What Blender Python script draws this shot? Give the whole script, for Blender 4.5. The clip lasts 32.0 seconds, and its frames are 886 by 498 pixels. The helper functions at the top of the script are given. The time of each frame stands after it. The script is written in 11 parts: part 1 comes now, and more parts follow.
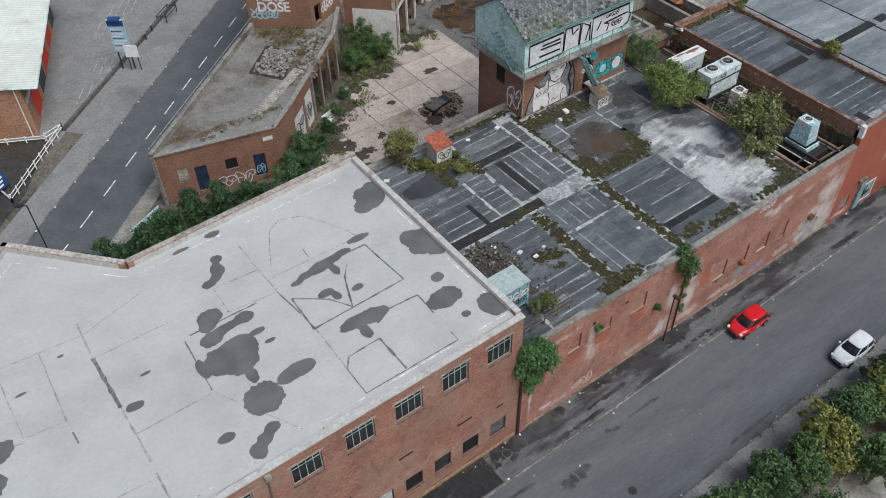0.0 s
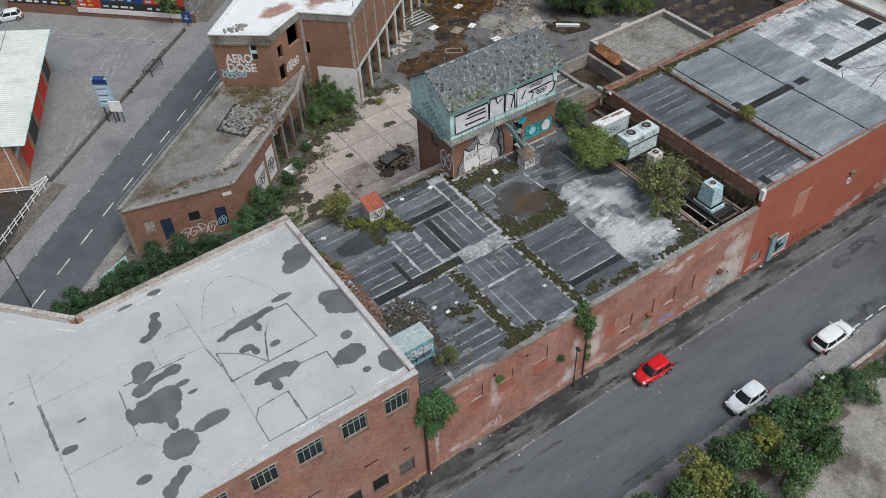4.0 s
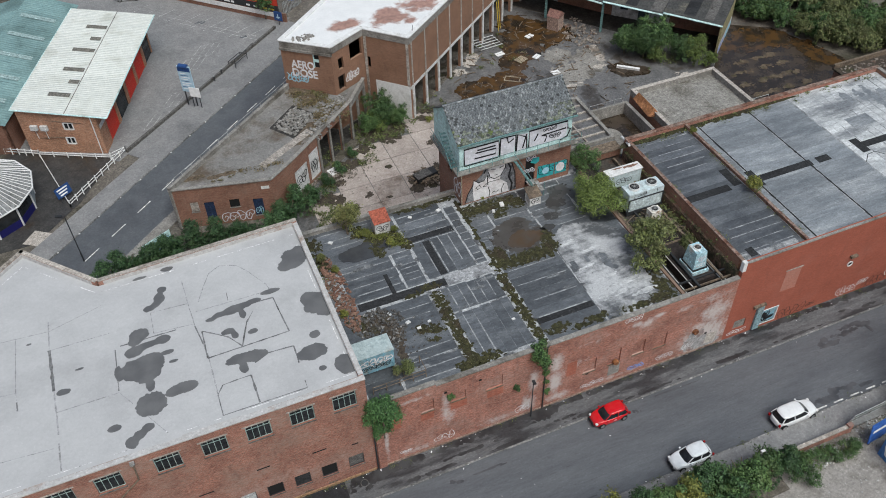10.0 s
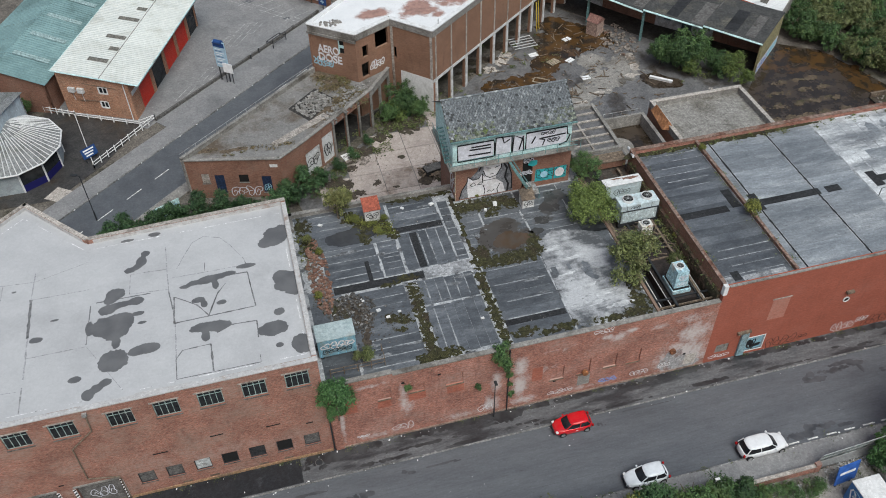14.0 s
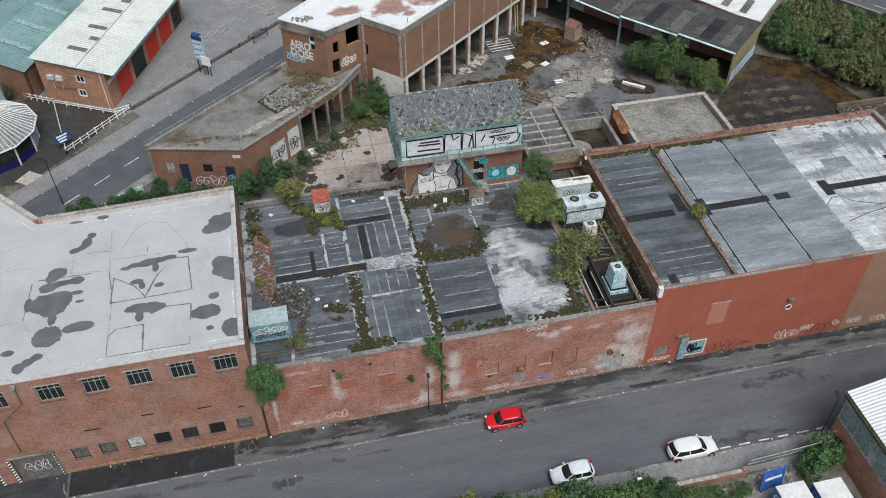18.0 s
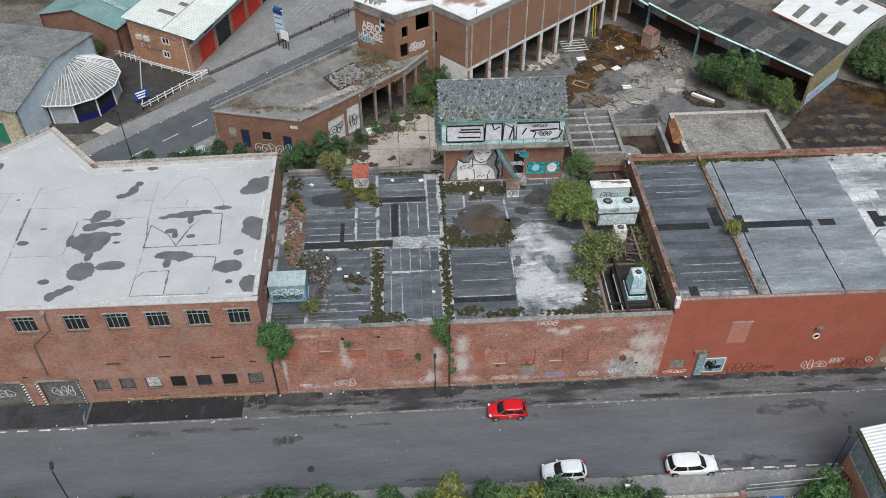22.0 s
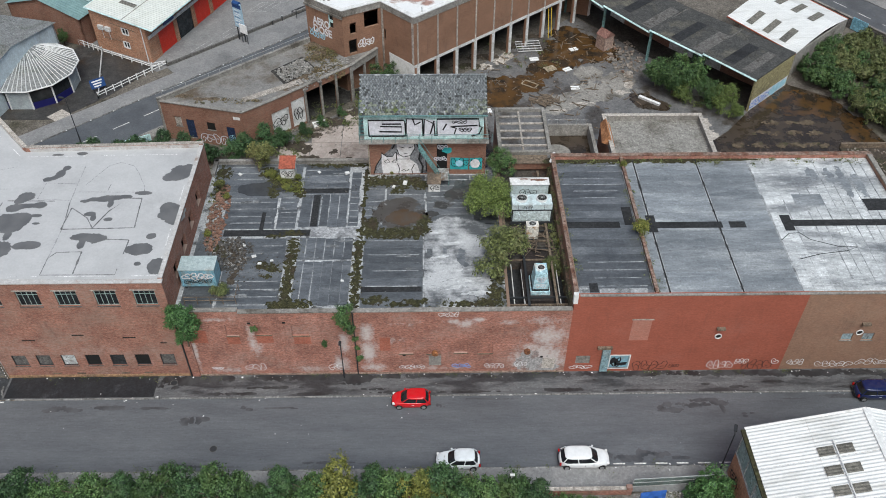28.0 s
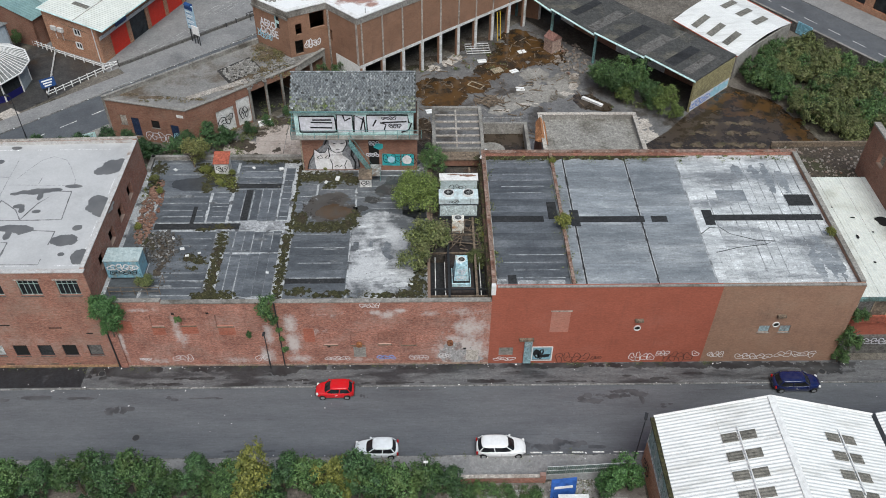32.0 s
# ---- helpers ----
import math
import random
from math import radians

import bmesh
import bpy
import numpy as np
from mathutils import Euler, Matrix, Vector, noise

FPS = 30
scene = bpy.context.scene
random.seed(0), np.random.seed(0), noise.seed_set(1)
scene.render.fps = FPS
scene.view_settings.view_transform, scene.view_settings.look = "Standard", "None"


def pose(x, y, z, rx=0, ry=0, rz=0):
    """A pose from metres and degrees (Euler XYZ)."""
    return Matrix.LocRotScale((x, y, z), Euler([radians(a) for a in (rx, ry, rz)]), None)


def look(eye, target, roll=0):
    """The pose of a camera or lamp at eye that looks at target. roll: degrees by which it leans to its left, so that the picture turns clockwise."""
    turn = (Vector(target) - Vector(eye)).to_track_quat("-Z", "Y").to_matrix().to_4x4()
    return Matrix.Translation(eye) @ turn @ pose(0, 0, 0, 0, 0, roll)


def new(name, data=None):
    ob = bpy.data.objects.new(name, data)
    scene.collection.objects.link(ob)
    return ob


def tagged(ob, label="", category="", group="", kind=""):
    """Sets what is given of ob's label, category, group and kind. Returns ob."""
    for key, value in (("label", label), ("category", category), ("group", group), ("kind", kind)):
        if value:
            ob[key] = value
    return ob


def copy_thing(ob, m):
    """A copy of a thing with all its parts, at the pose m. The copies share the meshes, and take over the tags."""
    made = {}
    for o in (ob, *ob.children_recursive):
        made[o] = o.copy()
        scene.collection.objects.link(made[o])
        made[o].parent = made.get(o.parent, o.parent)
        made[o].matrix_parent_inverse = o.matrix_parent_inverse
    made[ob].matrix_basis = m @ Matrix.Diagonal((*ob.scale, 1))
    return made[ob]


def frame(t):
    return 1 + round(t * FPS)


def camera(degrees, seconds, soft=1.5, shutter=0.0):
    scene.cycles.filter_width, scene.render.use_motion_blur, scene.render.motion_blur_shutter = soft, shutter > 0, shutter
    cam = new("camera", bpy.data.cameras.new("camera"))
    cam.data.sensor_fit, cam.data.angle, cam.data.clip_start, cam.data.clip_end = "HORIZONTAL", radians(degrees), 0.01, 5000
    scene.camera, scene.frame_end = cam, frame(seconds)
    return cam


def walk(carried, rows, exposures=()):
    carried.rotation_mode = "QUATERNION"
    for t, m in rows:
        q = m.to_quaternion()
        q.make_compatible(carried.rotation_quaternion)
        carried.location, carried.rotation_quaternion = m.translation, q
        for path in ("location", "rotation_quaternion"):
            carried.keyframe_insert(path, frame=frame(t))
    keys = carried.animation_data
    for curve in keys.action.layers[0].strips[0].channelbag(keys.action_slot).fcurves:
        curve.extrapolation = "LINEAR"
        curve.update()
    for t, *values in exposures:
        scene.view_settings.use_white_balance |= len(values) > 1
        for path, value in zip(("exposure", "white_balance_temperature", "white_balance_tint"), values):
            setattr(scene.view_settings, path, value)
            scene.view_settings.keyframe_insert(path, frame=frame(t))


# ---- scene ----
cam = camera(55.2, 32.0, soft=0.95)
PATH = [
    (0, (-23.771, -24.879, 53.155), (-3.216, 3.967, 17.864), -1.252),
    (0.5, (-22.980, -25.580, 54.105), (-2.690, 3.441, 18.805), -1.673),
    (1, (-22.135, -26.361, 55.030), (-2.012, 2.871, 19.809), -2.078),
    (1.5, (-21.287, -27.188, 55.943), (-1.421, 2.213, 20.716), -2.472),
    (2, (-20.460, -28.050, 56.847), (-0.698, 1.529, 21.711), -2.702),
    (2.5, (-19.658, -28.949, 57.744), (-0.038, 0.800, 22.672), -2.945),
    (4.5, (-16.992, -32.893, 61.232), (1.669, -1.936, 26.686), -3.079),
    (5, (-16.448, -33.809, 62.090), (-1.702, -0.534, 27.806), -2.718),
    (5.5, (-15.906, -34.687, 62.951), (-1.707, -1.124, 28.717), -2.506),
    (6, (-15.356, -35.527, 63.822), (-1.065, -2.013, 29.579), -2.271),
    (6.5, (-14.753, -36.310, 64.639), (-0.446, -2.808, 30.390), -2.222),
    (7, (-14.073, -37.011, 65.289), (0.318, -3.536, 31.049), -2.063),
    (7.5, (-13.327, -37.629, 65.725), (1.028, -4.228, 31.399), -2.015),
    (8, (-12.527, -38.175, 65.983), (1.753, -4.920, 31.483), -2.001),
    (8.5, (-11.667, -38.663, 66.114), (2.283, -5.426, 31.462), -1.883),
    (9, (-10.743, -39.112, 66.181), (2.226, -5.581, 31.433), -1.852),
    (9.5, (-9.760, -39.545, 66.239), (3.332, -6.141, 31.414), -1.768),
    (10, (-8.732, -39.977, 66.308), (4.334, -6.602, 31.446), -1.843),
    (10.5, (-7.674, -40.412, 66.380), (5.357, -7.098, 31.447), -1.906),
    (11, (-6.605, -40.848, 66.441), (5.977, -7.426, 31.447), -1.832),
    (11.5, (-5.535, -41.281, 66.486), (6.433, -7.648, 31.477), -1.840),
    (12, (-4.475, -41.702, 66.511), (6.712, -7.815, 31.489), -1.655),
    (12.5, (-3.436, -42.114, 66.518), (7.168, -8.042, 31.495), -1.625),
    (13, (-2.421, -42.520, 66.510), (7.521, -8.231, 31.504), -1.570),
    (13.5, (-1.428, -42.922, 66.484), (7.883, -8.449, 31.485), -1.346),
    (15.5, (2.274, -44.509, 66.273), (10.271, -9.603, 31.379), -0.849),
    (16, (3.162, -44.914, 66.257), (11.272, -10.023, 31.374), -0.794),
    (16.5, (4.034, -45.326, 66.244), (12.212, -10.405, 31.406), -0.768),
    (17, (4.883, -45.746, 66.222), (13.217, -10.814, 31.433), -0.655),
    (17.5, (5.706, -46.179, 66.175), (14.067, -11.209, 31.430), -0.595),
    (18, (6.511, -46.617, 66.108), (14.087, -11.389, 31.444), -0.515),
    (18.5, (7.312, -47.047, 66.045), (14.807, -11.776, 31.407), -0.400),
    (19, (8.121, -47.462, 65.999), (15.555, -12.145, 31.395), -0.434),
    (19.5, (8.943, -47.855, 65.969), (15.186, -12.285, 31.389), -0.319),
    (20, (9.781, -48.222, 65.946), (13.954, -12.327, 31.390), -0.221),
    (20.5, (10.627, -48.561, 65.914), (13.416, -12.510, 31.380), -0.144),
    (21, (11.470, -48.870, 65.864), (14.340, -12.851, 31.303), -0.134),
    (21.5, (12.296, -49.152, 65.795), (15.172, -13.154, 31.213), -0.212),
    (22, (13.103, -49.408, 65.717), (15.026, -13.366, 31.116), -0.106),
    (22.5, (13.901, -49.637, 65.642), (14.492, -13.561, 31.026), 0.041),
    (23, (14.709, -49.838, 65.580), (15.312, -13.786, 30.941), 0.060),
    (23.5, (15.550, -50.007, 65.543), (16.208, -13.974, 30.884), 0.101),
    (24, (16.436, -50.152, 65.538), (17.079, -14.134, 30.864), 0.055),
    (24.5, (17.346, -50.296, 65.566), (18.021, -14.313, 30.856), 0.047),
    (25, (18.255, -50.452, 65.619), (18.918, -14.488, 30.889), 0.013),
    (25.5, (19.158, -50.622, 65.694), (19.787, -14.649, 30.974), -0.003),
    (27.5, (22.686, -51.439, 66.211), (23.377, -15.350, 31.611), 0.245),
    (28, (23.547, -51.643, 66.308), (24.229, -15.520, 31.744), 0.251),
    (28.5, (24.397, -51.848, 66.386), (25.149, -15.715, 31.835), 0.384),
    (29, (25.228, -52.050, 66.451), (25.986, -15.892, 31.926), 0.410),
    (29.5, (26.037, -52.255, 66.492), (26.889, -16.083, 31.983), 0.574),
    (30, (26.832, -52.481, 66.493), (27.748, -16.277, 32.019), 0.649),
    (30.5, (27.640, -52.748, 66.437), (28.595, -16.487, 32.024), 0.678),
    (31, (28.482, -53.065, 66.325), (29.511, -16.727, 31.996), 0.750),
    (31.5, (29.391, -53.448, 66.153), (30.385, -17.015, 31.924), 0.733),
    (32, (30.403, -53.921, 65.923), (31.355, -17.338, 31.853), 0.667),
]
walk(cam, [(t, look(eye, target, roll)) for t, eye, target, roll in PATH], exposures=[(0, 0.26), (13, 0.25), (19, 0.38), (23, 0.44), (28, 0.4), (32, 0.38)])

# ---- light ----
world = bpy.data.worlds.new("sky")
scene.world = world
world.use_nodes = True
_sky = world.node_tree.nodes.new("ShaderNodeTexSky")
_sky.sky_type = "NISHITA"
_sky.sun_disc = False
_sky.sun_elevation, _sky.sun_rotation = radians(48), radians(200)
_sky.dust_density, _sky.ozone_density, _sky.air_density = 3.0, 0.6, 1.0
_bg = world.node_tree.nodes["Background"]
_bg.inputs["Strength"].default_value = 0.082
world.node_tree.links.new(_sky.outputs["Color"], _bg.inputs["Color"])
sun = new("sun", bpy.data.lights.new("sun", "SUN"))
sun.data.energy, sun.data.angle, sun.data.color = 2.5, radians(38), (0.945, 0.99, 0.965)
sun.matrix_world = look((0, 0, 100), (-20, 55, 0))

GROUND = 1.0     # level of the yards behind the street buildings


# ---- helpers of this scene ----
def empty(name, label, category, loc=(0, 0, 0), rz=0.0, group="", kind=""):
    ob = new(name)
    ob.matrix_basis = pose(*loc, 0, 0, rz)
    return tagged(ob, label, category, group, kind)


def part(name, bm, material, parent=None, label=""):
    me = bpy.data.meshes.new(name)
    bm.normal_update()
    bm.to_mesh(me)
    bm.free()
    me.materials.append(material)
    ob = new(name, me)
    if parent is not None:
        ob.parent = parent
    if label:
        ob["label"] = label
    return ob


def B():
    return bmesh.new()


def box(bm, x0, y0, z0, x1, y1, z1, m=None):
    vs = [bm.verts.new(p) for p in ((x0, y0, z0), (x1, y0, z0), (x1, y1, z0), (x0, y1, z0), (x0, y0, z1), (x1, y0, z1), (x1, y1, z1), (x0, y1, z1))]
    for f in ((3, 2, 1, 0), (4, 5, 6, 7), (0, 1, 5, 4), (1, 2, 6, 5), (2, 3, 7, 6), (3, 0, 4, 7)):
        bm.faces.new([vs[i] for i in f])
    if m is not None:
        for v in vs:
            v.co = m @ v.co
    return bm


def prism(bm, poly, z0, z1):
    area = sum(a[0] * b[1] - b[0] * a[1] for a, b in zip(poly, poly[1:] + poly[:1]))
    if area < 0:
        poly = poly[::-1]
    lo = [bm.verts.new((x, y, z0)) for x, y in poly]
    hi = [bm.verts.new((x, y, z1)) for x, y in poly]
    bm.faces.new(lo[::-1])
    bm.faces.new(hi)
    n = len(poly)
    for i in range(n):
        bm.faces.new((lo[i], lo[(i + 1) % n], hi[(i + 1) % n], hi[i]))
    return bm


def bar(bm, a, b, r=0.03, sides=6):
    a, b = Vector(a), Vector(b)
    q = (b - a).to_track_quat("Z", "Y")
    rings = []
    for c in (a, b):
        rings.append([bm.verts.new(c + q @ Vector((r * math.cos(2 * math.pi * i / sides), r * math.sin(2 * math.pi * i / sides), 0))) for i in range(sides)])
    for i in range(sides):
        j = (i + 1) % sides
        bm.faces.new((rings[0][i], rings[0][j], rings[1][j], rings[1][i]))
    bm.faces.new(rings[0][::-1])
    bm.faces.new(rings[1])
    return bm


# ---- materials ----
def noise_at(nt, vec, scale, detail=5, rough=0.6):
    n = nt.nodes.new("ShaderNodeTexNoise")
    n.inputs["Scale"].default_value, n.inputs["Detail"].default_value, n.inputs["Roughness"].default_value = scale, detail, rough
    nt.links.new(vec, n.inputs["Vector"])
    return n.outputs["Fac"]


def step(nt, fac, lo, hi, to=(0.0, 1.0)):
    r = nt.nodes.new("ShaderNodeMapRange")
    r.inputs["From Min"].default_value, r.inputs["From Max"].default_value = lo, hi
    r.inputs["To Min"].default_value, r.inputs["To Max"].default_value = to
    nt.links.new(fac, r.inputs["Value"])
    return r.outputs["Result"]


def mixed(nt, fac, a, b, mode="MIX"):
    m = nt.nodes.new("ShaderNodeMix")
    m.data_type, m.blend_type = "RGBA", mode
    for socket, v in ((m.inputs[0], fac), (m.inputs[6], a), (m.inputs[7], b)):
        if isinstance(v, (int, float)):
            socket.default_value = v
        elif isinstance(v, tuple):
            socket.default_value = (*v, 1)
        else:
            nt.links.new(v, socket)
    return m.outputs[2]


def scaled(nt, vec, s):
    m = nt.nodes.new("ShaderNodeVectorMath")
    m.operation = "MULTIPLY"
    nt.links.new(vec, m.inputs[0])
    m.inputs[1].default_value = s
    return m.outputs[0]


def begin(name):
    m = bpy.data.materials.new(name)
    m.use_nodes = True
    nt = m.node_tree
    geo = nt.nodes.new("ShaderNodeNewGeometry")
    return m, nt, nt.nodes["Principled BSDF"], geo.outputs["Position"], geo


def finish(nt, p, colour, rough, height=None, bump=0.3, dist=0.02, sheen=0.3):
    p.inputs["Specular IOR Level"].default_value = sheen
    nt.links.new(colour, p.inputs["Base Color"])
    if isinstance(rough, (int, float)):
        p.inputs["Roughness"].default_value = rough
    else:
        nt.links.new(rough, p.inputs["Roughness"])
    if height is not None:
        b = nt.nodes.new("ShaderNodeBump")
        b.inputs["Strength"].default_value, b.inputs["Distance"].default_value = bump, dist
        nt.links.new(height, b.inputs["Height"])
        nt.links.new(b.outputs[0], p.inputs["Normal"])


def surf(name, c1, c2, c3=None, big=0.25, mid=1.6, fine=14.0, stain=(0.52, 0.66), rough=(0.75, 0.9), bump=0.3, stretch=(1, 1, 1), per_piece=0.0, metal=0.0, amount=1.0, speck=0.36):
    """A worn surface: two tones at a middle scale, a third as large stains, fine grain over all."""
    m, nt, p, pos, geo = begin(name)
    vec = scaled(nt, pos, stretch)
    f_mid, f_fine, f_big = noise_at(nt, vec, mid), noise_at(nt, pos, fine, 3), noise_at(nt, vec, big, 7, 0.65)
    col = mixed(nt, step(nt, f_mid, 0.35, 0.65), c1, c2)
    if c3:
        s = step(nt, f_big, *stain, (0.0, amount))
        col = mixed(nt, s, col, c3)
    grain = step(nt, f_fine, 0.3, 0.7, (1 - 0.55 * speck, 1 + 0.5 * speck))
    col = mixed(nt, 1.0, col, grain, "MULTIPLY")
    blot = noise_at(nt, vec, 3.3, 7, 0.78)
    col = mixed(nt, 1.0, col, step(nt, blot, 0.38, 0.62, (1 - speck, 1 + speck)), "MULTIPLY")
    grit = noise_at(nt, pos, 5.5, 2, 0.5)
    col = mixed(nt, 1.0, col, step(nt, grit, 0.6, 0.7, (1.0, 1 + 1.6 * speck)), "MULTIPLY")
    col = mixed(nt, 1.0, col, step(nt, grit, 0.4, 0.3, (1.0, 1 - 1.3 * speck)), "MULTIPLY")
    if per_piece:
        info = nt.nodes.new("ShaderNodeObjectInfo")
        col = mixed(nt, 1.0, col, step(nt, info.outputs["Random"], 0, 1, (1 - per_piece, 1 + per_piece)), "MULTIPLY")
    p.inputs["Metallic"].default_value = metal
    finish(nt, p, col, step(nt, f_big, 0.35, 0.65, rough), f_fine, bump, sheen=0.5 if min(rough) < 0.5 else 0.3)
    return m


def brick_mat(name, c1, c2, mortar, stain, amount=0.5, soot=(0.05, 0.04, 0.035), soot_amount=0.5, thr=(0.5, 0.68), contrast=1.0, places=(), lime=(0.5, 0.455, 0.44)):
    """Brickwork in courses of 75 mm, laid along any upright wall, with pale scrubbed areas and soot; lime has run at the places (x, z, rx, rz, strength) of a wall that faces south."""
    m, nt, p, pos, geo = begin(name)
    sep = nt.nodes.new("ShaderNodeSeparateXYZ")
    nrm = nt.nodes.new("ShaderNodeSeparateXYZ")
    nt.links.new(pos, sep.inputs[0])
    nt.links.new(geo.outputs["True Normal"], nrm.inputs[0])

    def op(kind, a, b):
        n = nt.nodes.new("ShaderNodeMath")
        n.operation = kind
        nt.links.new(a, n.inputs[0])
        nt.links.new(b, n.inputs[1])
        return n.outputs[0]
    u = op("SUBTRACT", op("MULTIPLY", sep.outputs[0], nrm.outputs[1]), op("MULTIPLY", sep.outputs[1], nrm.outputs[0]))
    uv = nt.nodes.new("ShaderNodeCombineXYZ")
    nt.links.new(u, uv.inputs[0])
    nt.links.new(sep.outputs[2], uv.inputs[1])
    br = nt.nodes.new("ShaderNodeTexBrick")
    br.inputs["Scale"].default_value = 1.0
    br.inputs["Brick Width"].default_value, br.inputs["Row Height"].default_value = 0.225, 0.075
    br.inputs["Mortar Size"].default_value = 0.008
    br.inputs["Color1"].default_value, br.inputs["Color2"].default_value, br.inputs["Mortar"].default_value = (*c1, 1), (*c2, 1), (*mortar, 1)
    nt.links.new(uv.outputs[0], br.inputs["Vector"])
    course = noise_at(nt, scaled(nt, uv.outputs[0], (1.6, 5.0, 1)), 1.0, 3)
    col = mixed(nt, 1.0, br.outputs["Color"], step(nt, course, 0.34, 0.66, (1 - 0.2 * contrast, 1 + 0.22 * contrast)), "MULTIPLY")
    unit = noise_at(nt, scaled(nt, uv.outputs[0], (4.4, 9.0, 1)), 1.0, 2, 0.7)
    col = mixed(nt, 1.0, col, step(nt, unit, 0.36, 0.64, (1 - 0.3 * contrast, 1 + 0.32 * contrast)), "MULTIPLY")
    cloud = noise_at(nt, scaled(nt, uv.outputs[0], (0.34, 0.4, 1)), 1.0, 6, 0.62)
    col = mixed(nt, 1.0, col, step(nt, cloud, 0.34, 0.66, (1 - 0.24 * contrast, 1 + 0.26 * contrast)), "MULTIPLY")
    big = noise_at(nt, scaled(nt, uv.outputs[0], (0.2, 0.27, 1)), 1.0, 7, 0.66)
    patch = noise_at(nt, scaled(nt, uv.outputs[0], (2.2, 4.6, 1)), 1.0, 4, 0.7)
    f = op("MULTIPLY", step(nt, big, *thr), step(nt, patch, 0.34, 0.6))
    col = mixed(nt, op("MULTIPLY", f, step(nt, big, 0, 1, (amount, amount))), col, stain)
    most = None
    for x, z, rx, rz, strong in places:
        off = nt.nodes.new("ShaderNodeVectorMath")
        off.operation = "SUBTRACT"
        nt.links.new(uv.outputs[0], off.inputs[0])
        off.inputs[1].default_value = (-x, z, 0)
        d = nt.nodes.new("ShaderNodeVectorMath")
        d.operation = "LENGTH"
        nt.links.new(scaled(nt, off.outputs[0], (1 / rx, 1 / rz, 0)), d.inputs[0])
        here = step(nt, d.outputs["Value"], 1.35, 0.25, (0.0, strong))
        most = here if most is None else op("MAXIMUM", most, here)
    if places:
        run = noise_at(nt, scaled(nt, uv.outputs[0], (1.3, 0.8, 1)), 1.0, 7, 0.72)
        spot = noise_at(nt, scaled(nt, uv.outputs[0], (3.0, 6.0, 1)), 1.0, 4, 0.7)
        amount_here = step(nt, op("ADD", op("ADD", most, step(nt, run, 0.3, 0.7, (-0.45, 0.35))), step(nt, spot, 0.3, 0.7, (-0.2, 0.2))), 0.3, 0.95, (0.0, 0.92))
        col = mixed(nt, amount_here, col, lime)
    drip = noise_at(nt, scaled(nt, uv.outputs[0], (1.1, 0.2, 1)), 1.0, 6, 0.7)
    col = mixed(nt, step(nt, drip, 0.56, 0.78, (0.0, soot_amount)), col, soot)
    finish(nt, p, col, 0.86, br.outputs["Fac"], 0.25, 0.01)
    return m


def plain(name, col, rough=0.5, metal=0.0, var=0.12, scale=2.0):
    m, nt, p, pos, geo = begin(name)
    c = mixed(nt, 1.0, col, step(nt, noise_at(nt, pos, scale, 5), 0.3, 0.7, (1 - var, 1 + var)), "MULTIPLY")
    p.inputs["Metallic"].default_value = metal
    finish(nt, p, c, rough)
    return m


def leaf_mat(name, c1, c2, c3):
    m, nt, p, pos, geo = begin(name)
    rnd = geo.outputs["Random Per Island"]
    col = mixed(nt, step(nt, rnd, 0.1, 0.9), tuple(0.46 * v for v in c1), tuple(1.35 * v for v in c2))
    col = mixed(nt, step(nt, noise_at(nt, pos, 0.7, 3), 0.5, 0.68), col, c3)
    each = nt.nodes.new("ShaderNodeObjectInfo").outputs["Random"]
    col = mixed(nt, step(nt, each, 0.2, 0.95, (0.0, 0.55)), col, tuple(0.55 * v for v in c1))
    finish(nt, p, col, 0.55)
    p.inputs["Subsurface Weight"].default_value = 0.0
    return m


def glass_mat(name, col, rough=0.08):
    m, nt, p, pos, geo = begin(name)
    finish(nt, p, mixed(nt, step(nt, noise_at(nt, pos, 1.1), 0.4, 0.7, (0.0, 0.5)), col, (0.05, 0.055, 0.06)), rough)
    return m


def puddle_mat(name, col, rough=(0.08, 0.3), c2=None):
    m, nt, p, pos, geo = begin(name)
    n = noise_at(nt, pos, 0.6, 6)
    c = mixed(nt, step(nt, n, 0.42, 0.62), col, c2 or tuple(0.7 * v for v in col))
    finish(nt, p, c, step(nt, n, 0.4, 0.6, rough), sheen=0.5)
    return m


asphalt = surf("asphalt", (0.09, 0.096, 0.107), (0.112, 0.119, 0.13), (0.062, 0.066, 0.073), big=0.16, mid=0.5, fine=30, stain=(0.54, 0.72), rough=(0.58, 0.38), stretch=(0.3, 1.5, 1), amount=0.8, speck=0.12)
asphalt_worn = surf("asphalt_worn", (0.19, 0.189, 0.192), (0.235, 0.232, 0.231), (0.12, 0.12, 0.122), big=0.12, mid=0.5, fine=26, stain=(0.56, 0.72), rough=(0.85, 0.6), speck=0.16)
asphalt_north = surf("asphalt_north", (0.084, 0.09, 0.1), (0.104, 0.11, 0.12), (0.07, 0.074, 0.082), big=0.14, mid=0.7, fine=30, rough=(0.75, 0.5), speck=0.1)
pave_mat = surf("pave_mat", (0.082, 0.084, 0.089), (0.12, 0.121, 0.125), (0.036, 0.036, 0.039), big=0.3, mid=0.9, fine=24, stain=(0.5, 0.6), rough=(0.85, 0.4), stretch=(0.35, 1.5, 1), speck=0.22)
kerb_mat = surf("kerb_mat", (0.17, 0.168, 0.165), (0.225, 0.222, 0.217), (0.09, 0.09, 0.09), mid=2.0, fine=20, per_piece=0.25)
